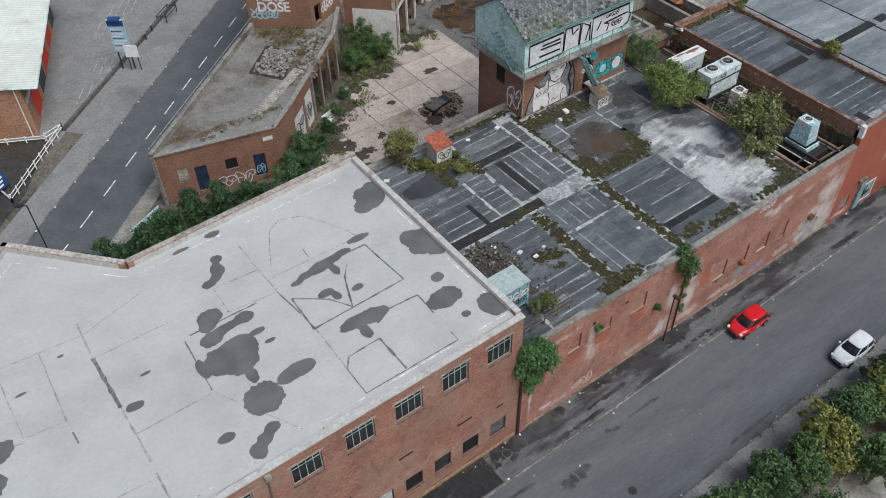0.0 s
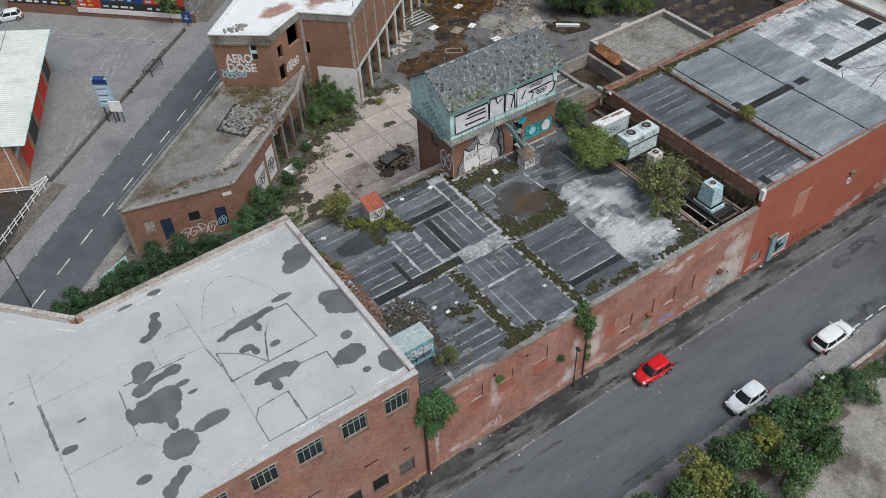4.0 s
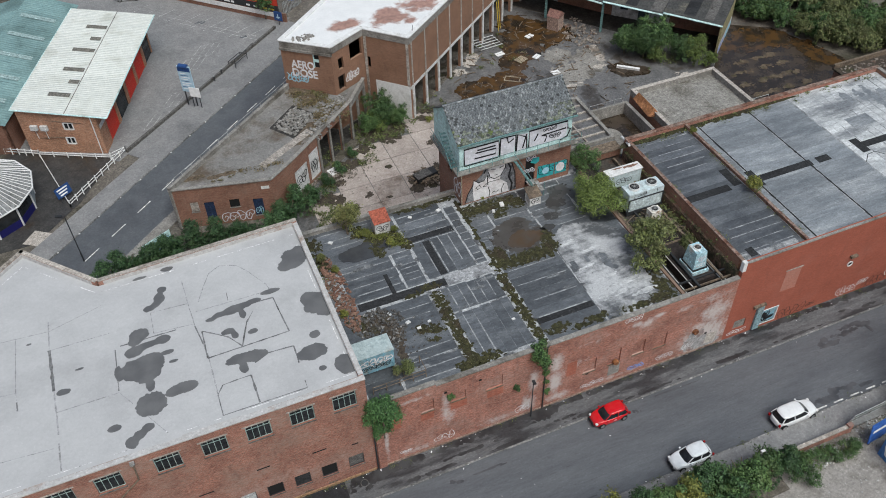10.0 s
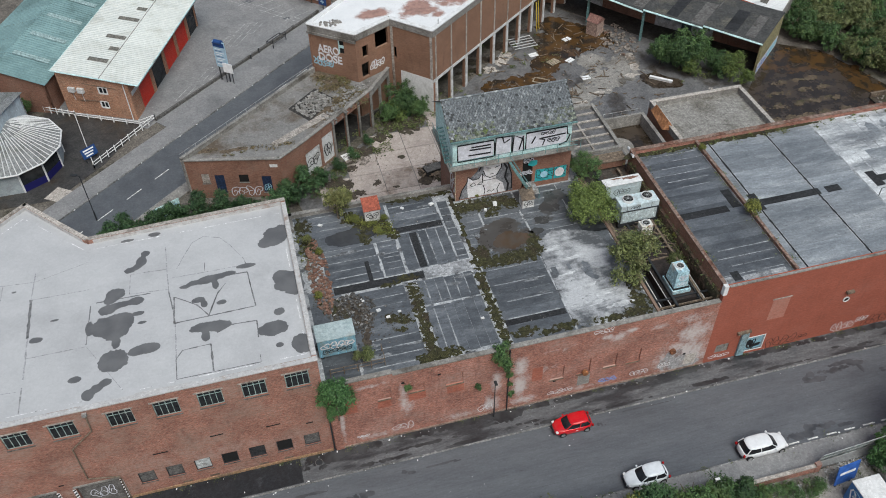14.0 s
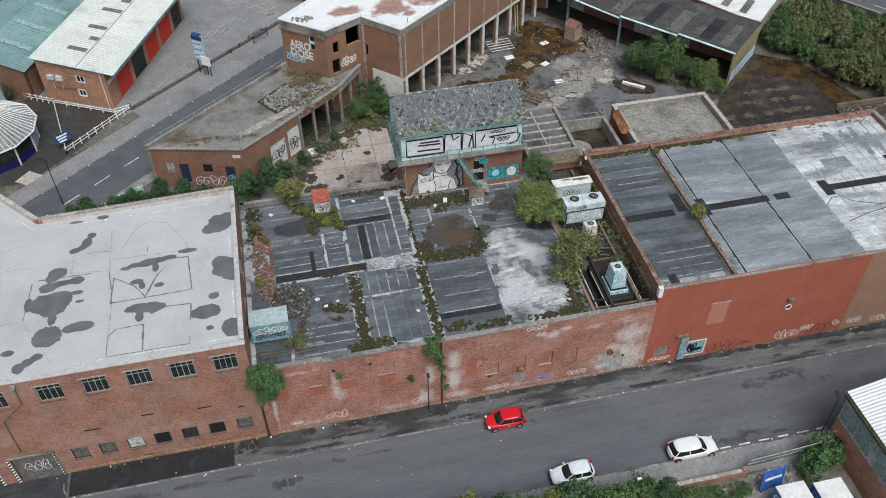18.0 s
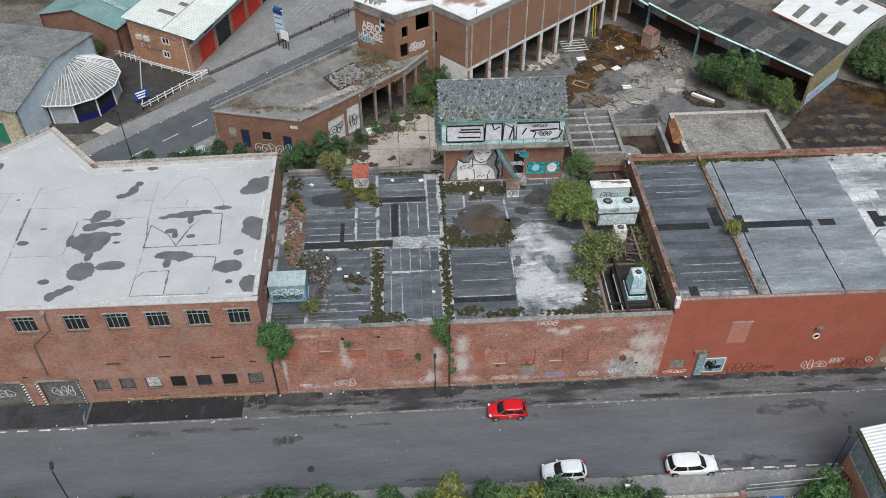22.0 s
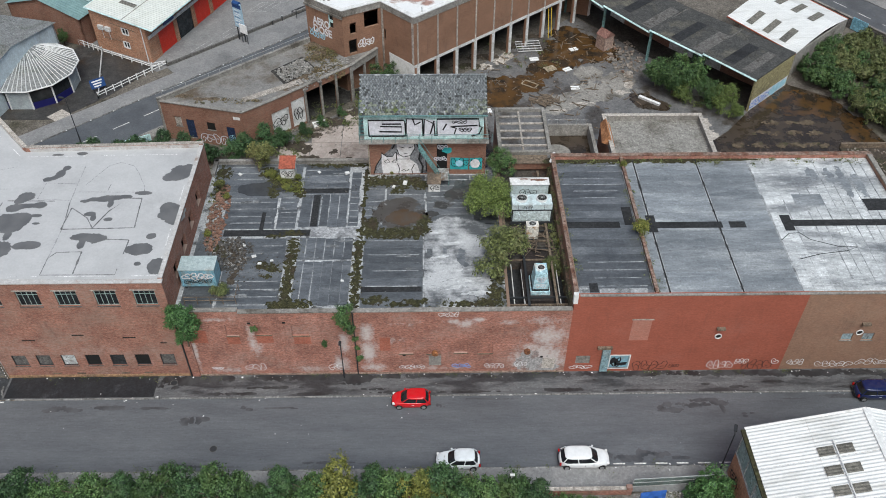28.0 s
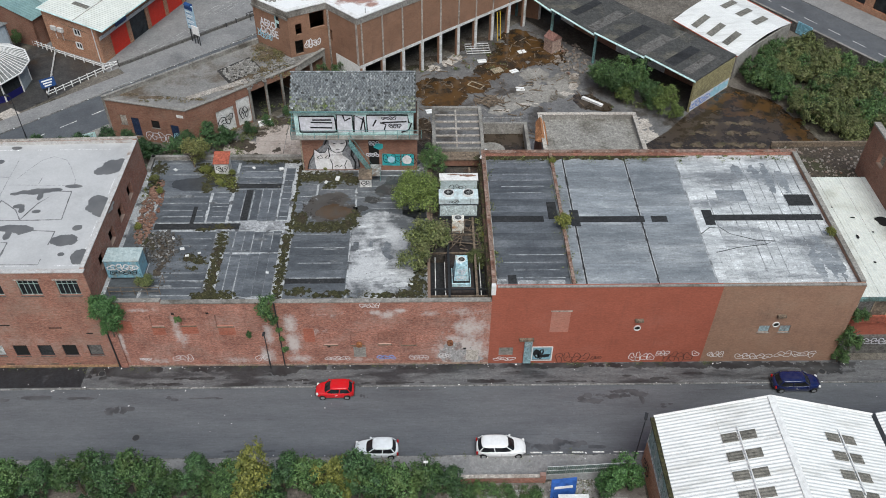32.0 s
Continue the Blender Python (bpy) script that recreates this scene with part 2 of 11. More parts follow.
line_mat = surf("line_mat", (0.55, 0.55, 0.53), (0.66, 0.66, 0.64), (0.2, 0.2, 0.2), big=1.2, mid=3, stain=(0.55, 0.75))
line_faint = surf("line_faint", (0.33, 0.33, 0.325), (0.42, 0.42, 0.41), (0.18, 0.18, 0.18), big=0.8, mid=3, stain=(0.5, 0.64))
membrane = surf("membrane", (0.4, 0.401, 0.408), (0.445, 0.446, 0.452), (0.335, 0.335, 0.34), big=0.13, mid=0.35, fine=9, stain=(0.5, 0.7), rough=(0.7, 0.55), bump=0.1, speck=0.04)
membrane_edge = surf("membrane_edge", (0.46, 0.455, 0.455), (0.4, 0.385, 0.375), (0.27, 0.2, 0.165), big=0.5, mid=1.5, fine=12, stain=(0.56, 0.7), speck=0.14)
seam_mat = surf("seam_mat", (0.13, 0.13, 0.134), (0.2, 0.2, 0.205), (0.09, 0.09, 0.09), big=0.6, mid=1.2)
seam_pale = surf("seam_pale", (0.29, 0.29, 0.3), (0.34, 0.34, 0.35), (0.24, 0.24, 0.24), big=0.6, mid=1.2)
roof_line = surf("roof_line", (0.6, 0.6, 0.6), (0.66, 0.66, 0.66), (0.46, 0.46, 0.47), big=1.0, mid=1.5, stain=(0.5, 0.56))
puddle_grey = puddle_mat("puddle_grey", (0.105, 0.105, 0.108), (0.28, 0.5), (0.135, 0.135, 0.137))
puddle_core = puddle_mat("puddle_core", (0.085, 0.08, 0.08), (0.1, 0.3), (0.1, 0.092, 0.09))
felt = surf("felt", (0.066, 0.072, 0.08), (0.108, 0.116, 0.127), (0.195, 0.206, 0.217), big=0.3, mid=0.8, fine=10, stain=(0.52, 0.74), rough=(0.5, 0.26), stretch=(0.5, 1.3, 1), per_piece=0.25, amount=0.8, speck=0.2)
felt_base = surf("felt_base", (0.3, 0.31, 0.32), (0.4, 0.41, 0.42), (0.09, 0.092, 0.097), big=0.7, mid=2.2, fine=10, stain=(0.52, 0.6), rough=(0.75, 0.5), speck=0.25)


def worn_mat(name, centre, radii, pale, dark):
    """Chalky bloom that thins out unevenly towards its rim."""
    m, nt, p, pos, geo = begin(name)
    d = nt.nodes.new("ShaderNodeVectorMath")
    d.operation = "LENGTH"
    off = nt.nodes.new("ShaderNodeVectorMath")
    off.operation = "SUBTRACT"
    nt.links.new(pos, off.inputs[0])
    off.inputs[1].default_value = (*centre, BZ + 0.016)
    nt.links.new(scaled(nt, off.outputs[0], (1 / radii[0], 1 / radii[1], 0)), d.inputs[0])
    big, mid, fine = noise_at(nt, pos, 0.34, 6, 0.65), noise_at(nt, scaled(nt, pos, (0.35, 1.5, 1)), 0.9, 7, 0.72), noise_at(nt, pos, 9, 3)
    rim = nt.nodes.new("ShaderNodeMath")
    rim.operation = "ADD"
    nt.links.new(step(nt, d.outputs["Value"], 0.45, 1.2, (0.0, 0.6)), rim.inputs[0])
    nt.links.new(step(nt, big, 0.35, 0.65, (-0.4, 0.75)), rim.inputs[1])
    edge = nt.nodes.new("ShaderNodeMath")
    edge.operation = "ADD"
    nt.links.new(rim.outputs[0], edge.inputs[0])
    nt.links.new(step(nt, mid, 0.3, 0.7, (-0.3, 0.35)), edge.inputs[1])
    col = mixed(nt, step(nt, edge.outputs[0], 0.0, 0.75), pale, dark)
    col = mixed(nt, 1.0, col, step(nt, fine, 0.3, 0.7, (0.8, 1.2)), "MULTIPLY")
    finish(nt, p, col, 0.5, fine, 0.2)
    return m


BZ = 8.8         # level of the felt roof
felt_pale = surf("felt_pale", (0.26, 0.265, 0.275), (0.36, 0.365, 0.375), (0.13, 0.133, 0.14), big=0.42, mid=0.9, fine=9, stain=(0.48, 0.62), rough=(0.6, 0.4), amount=0.85)
felt_seam = surf("felt_seam", (0.24, 0.25, 0.26), (0.36, 0.37, 0.38), (0.15, 0.157, 0.165), big=0.8, mid=1.6, stain=(0.5, 0.62), speck=0.3)
felt_scuff = surf("felt_scuff", (0.15, 0.157, 0.165), (0.21, 0.218, 0.226), (0.09, 0.094, 0.1), big=1.0, mid=2.5, stain=(0.48, 0.6), speck=0.3)
felt_bloom = worn_mat("felt_bloom", (25.6, 6.2), (4.9, 7.8), (0.42, 0.428, 0.44), (0.085, 0.09, 0.097))
felt_chalk = surf("felt_chalk", (0.4, 0.41, 0.42), (0.52, 0.53, 0.54), (0.2, 0.206, 0.215), big=0.5, mid=1.2, stain=(0.5, 0.66), stretch=(0.5, 1.6, 1), speck=0.2)
# black bitumen felt; also colours the well deck to look deep in shade
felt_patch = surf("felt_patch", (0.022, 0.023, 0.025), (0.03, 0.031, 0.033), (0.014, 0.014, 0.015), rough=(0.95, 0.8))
felt_blue = surf("felt_blue", (0.145, 0.16, 0.175), (0.23, 0.248, 0.264), (0.4, 0.418, 0.43), big=0.34, mid=0.55, fine=8, stain=(0.5, 0.72), rough=(0.42, 0.26), stretch=(0.3, 1.3, 1), per_piece=0.14, speck=0.2)
felt_light = surf("felt_light", (0.36, 0.375, 0.385), (0.56, 0.575, 0.58), (0.17, 0.18, 0.19), big=0.35, mid=0.6, fine=8, stain=(0.47, 0.64), rough=(0.45, 0.3), stretch=(0.35, 1.3, 1), per_piece=0.1, speck=0.24)
moss = surf("moss", (0.026, 0.025, 0.013), (0.05, 0.048, 0.02), (0.04, 0.03, 0.02), big=0.6, mid=2.5, fine=18, rough=(0.95, 0.9), bump=0.8, speck=0.45)
water_brown = puddle_mat("water_brown", (0.085, 0.046, 0.018), (0.06, 0.25), (0.024, 0.019, 0.014))
water_dark = puddle_mat("water_dark", (0.03, 0.022, 0.015), (0.08, 0.4), (0.058, 0.043, 0.031))
brick_a = brick_mat("brick_a", (0.228, 0.093, 0.065), (0.291, 0.125, 0.089), (0.28, 0.2, 0.165), (0.31, 0.225, 0.185), 0.75, soot_amount=0.4, thr=(0.46, 0.6), contrast=0.8, places=((-9.0, 3.7, 6.5, 1.5, 0.62), (-3.0, 3.2, 2.6, 1.6, 0.55), (-14.5, 4.2, 3.0, 2.4, 0.55), (-21.0, 3.0, 3.0, 2.0, 0.4)), lime=(0.36, 0.25, 0.21))
brick_b = brick_mat("brick_b", (0.242, 0.098, 0.071), (0.315, 0.133, 0.095), (0.31, 0.2, 0.17), (0.36, 0.26, 0.225), 0.6, soot_amount=0.45, thr=(0.5, 0.64))
brick_red = brick_mat("brick_red", (0.275, 0.078, 0.049), (0.305, 0.09, 0.057), (0.28, 0.092, 0.063), (0.31, 0.13, 0.1), 0.4, soot_amount=0.3, contrast=0.3)
brick_brown = brick_mat("brick_brown", (0.225, 0.127, 0.086), (0.262, 0.152, 0.104), (0.25, 0.165, 0.122), (0.3, 0.225, 0.17), 0.4, soot_amount=0.5, contrast=0.35)
brick_fresh = brick_mat("brick_fresh", (0.29, 0.088, 0.055), (0.335, 0.108, 0.068), (0.3, 0.14, 0.105), (0.34, 0.19, 0.15), 0.4, soot_amount=0.3, contrast=0.6)
brick_salmon = brick_mat("brick_salmon", (0.34, 0.135, 0.098), (0.39, 0.16, 0.118), (0.36, 0.19, 0.15), (0.42, 0.25, 0.2), 0.3, soot_amount=0.2, contrast=0.4)
brick_orange = brick_mat("brick_orange", (0.3, 0.142, 0.085), (0.37, 0.18, 0.11), (0.34, 0.24, 0.17), (0.42, 0.32, 0.25), 0.35, soot_amount=0.3)
brick_brownred = brick_mat("brick_brownred", (0.19, 0.088, 0.06), (0.235, 0.112, 0.077), (0.22, 0.15, 0.115), (0.29, 0.21, 0.165), 0.4, soot_amount=0.55, contrast=0.6)
brick_tan = brick_mat("brick_tan", (0.21, 0.112, 0.072), (0.245, 0.134, 0.088), (0.23, 0.14, 0.098), (0.28, 0.18, 0.13), 0.35, soot_amount=0.5, contrast=0.4)
concrete = surf("concrete", (0.21, 0.198, 0.182), (0.275, 0.262, 0.243), (0.1, 0.09, 0.078), big=0.3, mid=1.2, fine=12, stain=(0.5, 0.66), speck=0.26)
concrete_pale = surf("concrete_pale", (0.32, 0.29, 0.26), (0.4, 0.365, 0.33), (0.17, 0.14, 0.115), big=0.3, mid=1.0, fine=12, per_piece=0.15)
concrete_pink = surf("concrete_pink", (0.34, 0.29, 0.262), (0.42, 0.365, 0.333), (0.17, 0.128, 0.105), big=0.22, mid=0.7, fine=12, stain=(0.55, 0.68), per_piece=0.1, rough=(0.85, 0.6), speck=0.16)
concrete_wet = surf("concrete_wet", (0.105, 0.103, 0.104), (0.15, 0.147, 0.146), (0.06, 0.052, 0.045), big=0.16, mid=0.6, fine=12, stain=(0.53, 0.6), rough=(0.7, 0.25), speck=0.3)
site_ground = surf("site_ground", (0.1, 0.088, 0.075), (0.155, 0.138, 0.12), (0.055, 0.05, 0.035), big=0.1, mid=0.6, fine=10, stain=(0.48, 0.6))
dirt = surf("dirt", (0.042, 0.033, 0.026), (0.075, 0.06, 0.046), (0.04, 0.042, 0.02), mid=2, fine=14)
rubble_mat = surf("rubble_mat", (0.17, 0.145, 0.125), (0.25, 0.225, 0.2), (0.16, 0.085, 0.058), big=1.2, mid=2, fine=10)
brick_rubble = surf("brick_rubble", (0.17, 0.085, 0.062), (0.23, 0.14, 0.105), (0.13, 0.115, 0.1), big=1.5, mid=3, fine=10)
rubble_grey = surf("rubble_grey", (0.19, 0.182, 0.17), (0.28, 0.27, 0.255), (0.1, 0.09, 0.08), big=1.2, mid=2, fine=10)
slate_mat = surf("slate_mat", (0.1, 0.112, 0.12), (0.15, 0.162, 0.17), (0.27, 0.285, 0.29), big=1.1, mid=2.2, fine=9, stain=(0.54, 0.66), per_piece=0.35)
slate_upper = surf("slate_upper", (0.09, 0.1, 0.11), (0.14, 0.152, 0.162), (0.27, 0.285, 0.29), big=2.2, mid=3.0, fine=9, stain=(0.54, 0.64), stretch=(1.5, 0.8, 0.8), speck=0.34)
slate_dark = surf("slate_dark", (0.035, 0.038, 0.04), (0.05, 0.055, 0.058), (0.03, 0.036, 0.02), mid=2)
slate_moss = surf("slate_moss", (0.1, 0.115, 0.09), (0.16, 0.172, 0.145), (0.075, 0.1, 0.03), big=1.0, mid=2.5, fine=9, stain=(0.52, 0.62), per_piece=0.4)
teal_paint = surf("teal_paint", (0.42, 0.6, 0.6), (0.52, 0.7, 0.69), (0.28, 0.36, 0.34), big=0.6, mid=1.5, fine=12, speck=0.2)
teal_dark = surf("teal_dark", (0.1, 0.2, 0.2), (0.14, 0.25, 0.25), (0.08, 0.12, 0.11), mid=2)
white_paint = surf("white_paint", (0.6, 0.6, 0.595), (0.68, 0.68, 0.675), (0.45, 0.445, 0.43), big=0.5, mid=1.5, stain=(0.55, 0.75), speck=0.1)
white_wall = surf("white_wall", (0.5, 0.5, 0.49), (0.6, 0.6, 0.6), (0.3, 0.29, 0.27), big=0.7, mid=1.5, speck=0.18)
sheet_white = surf("sheet_white", (0.6, 0.605, 0.6), (0.68, 0.685, 0.68), (0.5, 0.5, 0.485), big=0.3, mid=1.0, stretch=(0.5, 2.5, 1), rough=(0.6, 0.5), per_piece=0.05, speck=0.06)
sheet_cream = surf("sheet_cream", (0.54, 0.56, 0.53), (0.62, 0.635, 0.6), (0.44, 0.45, 0.41), big=0.3, mid=1.2, per_piece=0.05, speck=0.07)
sheet_grey = surf("sheet_grey", (0.17, 0.175, 0.175), (0.22, 0.225, 0.225), (0.11, 0.115, 0.1), big=0.3, mid=1.0, per_piece=0.1)
sheet_teal = surf("sheet_teal", (0.15, 0.245, 0.25), (0.19, 0.3, 0.3), (0.11, 0.18, 0.18), big=0.2, mid=0.8, per_piece=0.1, speck=0.12)
sheet_skylight = surf("sheet_skylight", (0.13, 0.125, 0.11), (0.17, 0.16, 0.14), (0.1, 0.095, 0.085), mid=1.5)
def stained_mat(name, c1, c2, stain, places, z, rough=0.6):
    """A pale roof on which rust has spread unevenly from a few places (x, y, rx, ry)."""
    m, nt, p, pos, geo = begin(name)
    near = None
    for x, y, rx, ry in places:
        off = nt.nodes.new("ShaderNodeVectorMath")
        off.operation = "SUBTRACT"
        nt.links.new(pos, off.inputs[0])
        off.inputs[1].default_value = (x, y, z)
        d = nt.nodes.new("ShaderNodeVectorMath")
        d.operation = "LENGTH"
        nt.links.new(scaled(nt, off.outputs[0], (1 / rx, 1 / ry, 0)), d.inputs[0])
        if near is None:
            near = d.outputs["Value"]
        else:
            low = nt.nodes.new("ShaderNodeMath")
            low.operation = "MINIMUM"
            nt.links.new(near, low.inputs[0])
            nt.links.new(d.outputs["Value"], low.inputs[1])
            near = low.outputs[0]
    add = nt.nodes.new("ShaderNodeMath")
    add.operation = "ADD"
    nt.links.new(near, add.inputs[0])
    nt.links.new(step(nt, noise_at(nt, pos, 0.45, 7, 0.65), 0.3, 0.7, (-0.6, 0.6)), add.inputs[1])
    col = mixed(nt, step(nt, noise_at(nt, pos, 0.6), 0.35, 0.65), c1, c2)
    rusty = mixed(nt, step(nt, noise_at(nt, pos, 1.4, 6), 0.35, 0.65), stain, tuple(0.62 * v for v in stain))
    col = mixed(nt, step(nt, add.outputs[0], 1.05, 0.6), col, rusty)
    col = mixed(nt, 1.0, col, step(nt, noise_at(nt, pos, 6, 4), 0.3, 0.7, (0.93, 1.06)), "MULTIPLY")
    finish(nt, p, col, rough)
    return m


aero_roof = stained_mat("aero_roof", (0.66, 0.665, 0.67), (0.72, 0.722, 0.725), (0.4, 0.24, 0.2), ((15.6, 52.9, 2.4, 1.4), (21.2, 52.6, 2.8, 2.4), (26.0, 54.0, 3.0, 2.2), (23.3, 50.4, 1.0, 0.7)), 13.04)
rust = surf("rust", (0.2, 0.08, 0.035), (0.28, 0.12, 0.05), (0.12, 0.05, 0.03), mid=3)
rust_red = surf("rust_red", (0.26, 0.07, 0.045), (0.32, 0.09, 0.055), (0.17, 0.06, 0.04), mid=3)
dark_metal = plain("dark_metal", (0.03, 0.032, 0.035), 0.5)
grey_metal = surf("grey_metal", (0.25, 0.26, 0.26), (0.33, 0.34, 0.34), (0.16, 0.11, 0.08), big=1.2, mid=3, rough=(0.5, 0.4))
galv = surf("galv", (0.36, 0.38, 0.38), (0.44, 0.46, 0.46), (0.25, 0.22, 0.2), big=1.0, mid=2, rough=(0.5, 0.4))
unit_paint = surf("unit_paint", (0.44, 0.53, 0.55), (0.53, 0.61, 0.63), (0.3, 0.32, 0.32), big=0.8, mid=2, stain=(0.52, 0.68), speck=0.15)
blue_paint = surf("blue_paint", (0.16, 0.36, 0.46), (0.22, 0.44, 0.54), (0.12, 0.2, 0.24), big=0.8, mid=2)
blue_box = surf("blue_box", (0.16, 0.31, 0.39), (0.22, 0.38, 0.45), (0.22, 0.24, 0.22), big=0.8, mid=2, rough=(0.6, 0.5), speck=0.15)
wood_old = surf("wood_old", (0.12, 0.09, 0.066), (0.18, 0.14, 0.105), (0.07, 0.056, 0.045), mid=3)
wood_pale = surf("wood_pale", (0.3, 0.25, 0.18), (0.38, 0.32, 0.24), (0.2, 0.16, 0.12), mid=3)
void_dark = plain("void_dark", (0.012, 0.012, 0.012), 0.9)
# near-black floors: the shade of deep interiors is put into the colour
floor_shade = surf("floor_shade", (0.03, 0.028, 0.026), (0.048, 0.045, 0.042), (0.022, 0.02, 0.018))
board_grey = surf("board_grey", (0.09, 0.085, 0.08), (0.13, 0.125, 0.12), (0.06, 0.055, 0.05), big=1.0, mid=3)
board_blue = surf("board_blue", (0.01, 0.022, 0.055), (0.018, 0.032, 0.075), (0.03, 0.04, 0.06), mid=3)
shutter_red = plain("shutter_red", (0.5, 0.035, 0.02), 0.5)
blue_sign = plain("blue_sign", (0.02, 0.06, 0.18), 0.4)
sign_sky = plain("sign_sky", (0.36, 0.5, 0.6), 0.4)
sign_white = plain("sign_white", (0.75, 0.75, 0.75), 0.4)
sign_red = plain("sign_red", (0.5, 0.05, 0.03), 0.4)
sign_yellow = plain("sign_yellow", (0.6, 0.42, 0.05), 0.4)
spray_white = surf("spray_white", (0.62, 0.61, 0.62), (0.7, 0.69, 0.7), (0.52, 0.49, 0.49), big=1.0, mid=3, speck=0.1)
spray_lilac = surf("spray_lilac", (0.52, 0.52, 0.57), (0.6, 0.6, 0.65), (0.44, 0.45, 0.48), big=0.8, mid=2, speck=0.12)
spray_black = plain("spray_black", (0.014, 0.014, 0.016), 0.7)
spray_teal = plain("spray_teal", (0.03, 0.3, 0.32), 0.7, var=0.3)
spray_blue = plain("spray_blue", (0.2, 0.28, 0.55), 0.7, var=0.3)
spray_sky = plain("spray_sky", (0.3, 0.52, 0.62), 0.7, var=0.2)
spray_dark = plain("spray_dark", (0.1, 0.035, 0.025), 0.8, var=0.3)
glass_dark = glass_mat("glass_dark", (0.012, 0.014, 0.016))
glass_car = glass_mat("glass_car", (0.01, 0.011, 0.013), 0.05)
tyre_mat = plain("tyre_mat", (0.015, 0.015, 0.015), 0.85)
rim_mat = plain("rim_mat", (0.45, 0.45, 0.46), 0.3, 0.8)
lamp_glass = plain("lamp_glass", (0.65, 0.65, 0.65), 0.15)
tail_red = plain("tail_red", (0.35, 0.01, 0.01), 0.2)
bark = surf("bark", (0.09, 0.07, 0.05), (0.13, 0.105, 0.08), (0.06, 0.06, 0.04), mid=4)
leaf_green = leaf_mat("leaf_green", (0.034, 0.078, 0.028), (0.088, 0.16, 0.054), (0.115, 0.17, 0.055))
leaf_dark = leaf_mat("leaf_dark", (0.026, 0.063, 0.027), (0.064, 0.128, 0.05), (0.08, 0.138, 0.05))
leaf_yellow = leaf_mat("leaf_yellow", (0.11, 0.135, 0.032), (0.21, 0.21, 0.05), (0.14, 0.165, 0.044))
leaf_olive = leaf_mat("leaf_olive", (0.085, 0.11, 0.04), (0.15, 0.175, 0.065), (0.165, 0.165, 0.075))
leaf_bright = leaf_mat("leaf_bright", (0.045, 0.12, 0.042), (0.085, 0.175, 0.058), (0.07, 0.15, 0.045))
leaf_lime = leaf_mat("leaf_lime", (0.085, 0.13, 0.036), (0.17, 0.225, 0.062), (0.13, 0.18, 0.05))


def paint_car(name, col, rough=0.25):
    m, nt, p, pos, geo = begin(name)
    finish(nt, p, mixed(nt, step(nt, noise_at(nt, pos, 2.0), 0.4, 0.7, (0.0, 0.15)), col, (0.1, 0.1, 0.1)), rough)
    p.inputs["Coat Weight"].default_value = 0.6
    return m


car_red, car_white, car_silver, car_blue = paint_car("car_red", (0.55, 0.006, 0.012)), paint_car("car_white", (0.72, 0.73, 0.74)), paint_car("car_silver", (0.68, 0.71, 0.74)), paint_car("car_blue", (0.005, 0.012, 0.07))


# ---- shapes used again and again ----
def walled(bm, length, height, thick, openings, base=0.0):
    """A wall along local x with openings (x0, x1, z0, z1) right through it; its outer face is y = 0."""
    cuts = sorted({0.0, length, *(o[0] for o in openings), *(o[1] for o in openings)})
    for a, b in zip(cuts, cuts[1:]):
        if b - a < 1e-4:
            continue
        spans = sorted((o[2], o[3]) for o in openings if o[0] < (a + b) / 2 < o[1])
        z = base
        for lo, hi in spans:
            if lo > z + 1e-4:
                box(bm, a, 0, z, b, thick, lo)
            z = max(z, hi)
        if z < height - 1e-4:
            box(bm, a, 0, z, b, thick, height)
    bmesh.ops.remove_doubles(bm, verts=bm.verts, dist=0.0005)
    return bm


def along(p, q, z=0.0):
    """The pose of a wall that runs from p to q, with its outer face to the right of the run."""
    return pose(p[0], p[1], z, 0, 0, math.degrees(math.atan2(q[1] - p[1], q[0] - p[0])))


def dist(p, q):
    return math.hypot(q[0] - p[0], q[1] - p[1])


def moved(bm, m):
    bmesh.ops.transform(bm, matrix=m, verts=bm.verts)
    return bm


blob_count = [0]


def blob(bm, cx, cy, z, rx, ry, turn=0.0, seed=0, n=36, rough=0.22):
    """A flat patch with an uneven outline; each lies a hair above the one before."""
    blob_count[0] += 1
    z = (z or 0.0) + 0.00025 * (blob_count[0] % 32)
    rnd = random.Random(seed)
    ph = [(rnd.uniform(0, 6.28), rnd.choice((2, 3, 3, 4, 5, 6, 7, 9)), rnd.uniform(0.3, 1.0)) for _ in range(6)]
    c, s = math.cos(radians(turn)), math.sin(radians(turn))
    ring = []
    for i in range(n):
        a = 2 * math.pi * i / n
        r = 1 + rough * sum(w * math.sin(k * a + p) / (k ** 0.5) for p, k, w in ph) / 1.6
        r = max(r, 0.3)
        x, y = rx * r * math.cos(a), ry * r * math.sin(a)
        ring.append(bm.verts.new((cx + c * x - s * y, cy + s * x + c * y, z)))
    mid = bm.verts.new((cx, cy, z))
    for a, b in zip(ring, ring[1:] + ring[:1]):
        bm.faces.new((a, b, mid))
    return bm


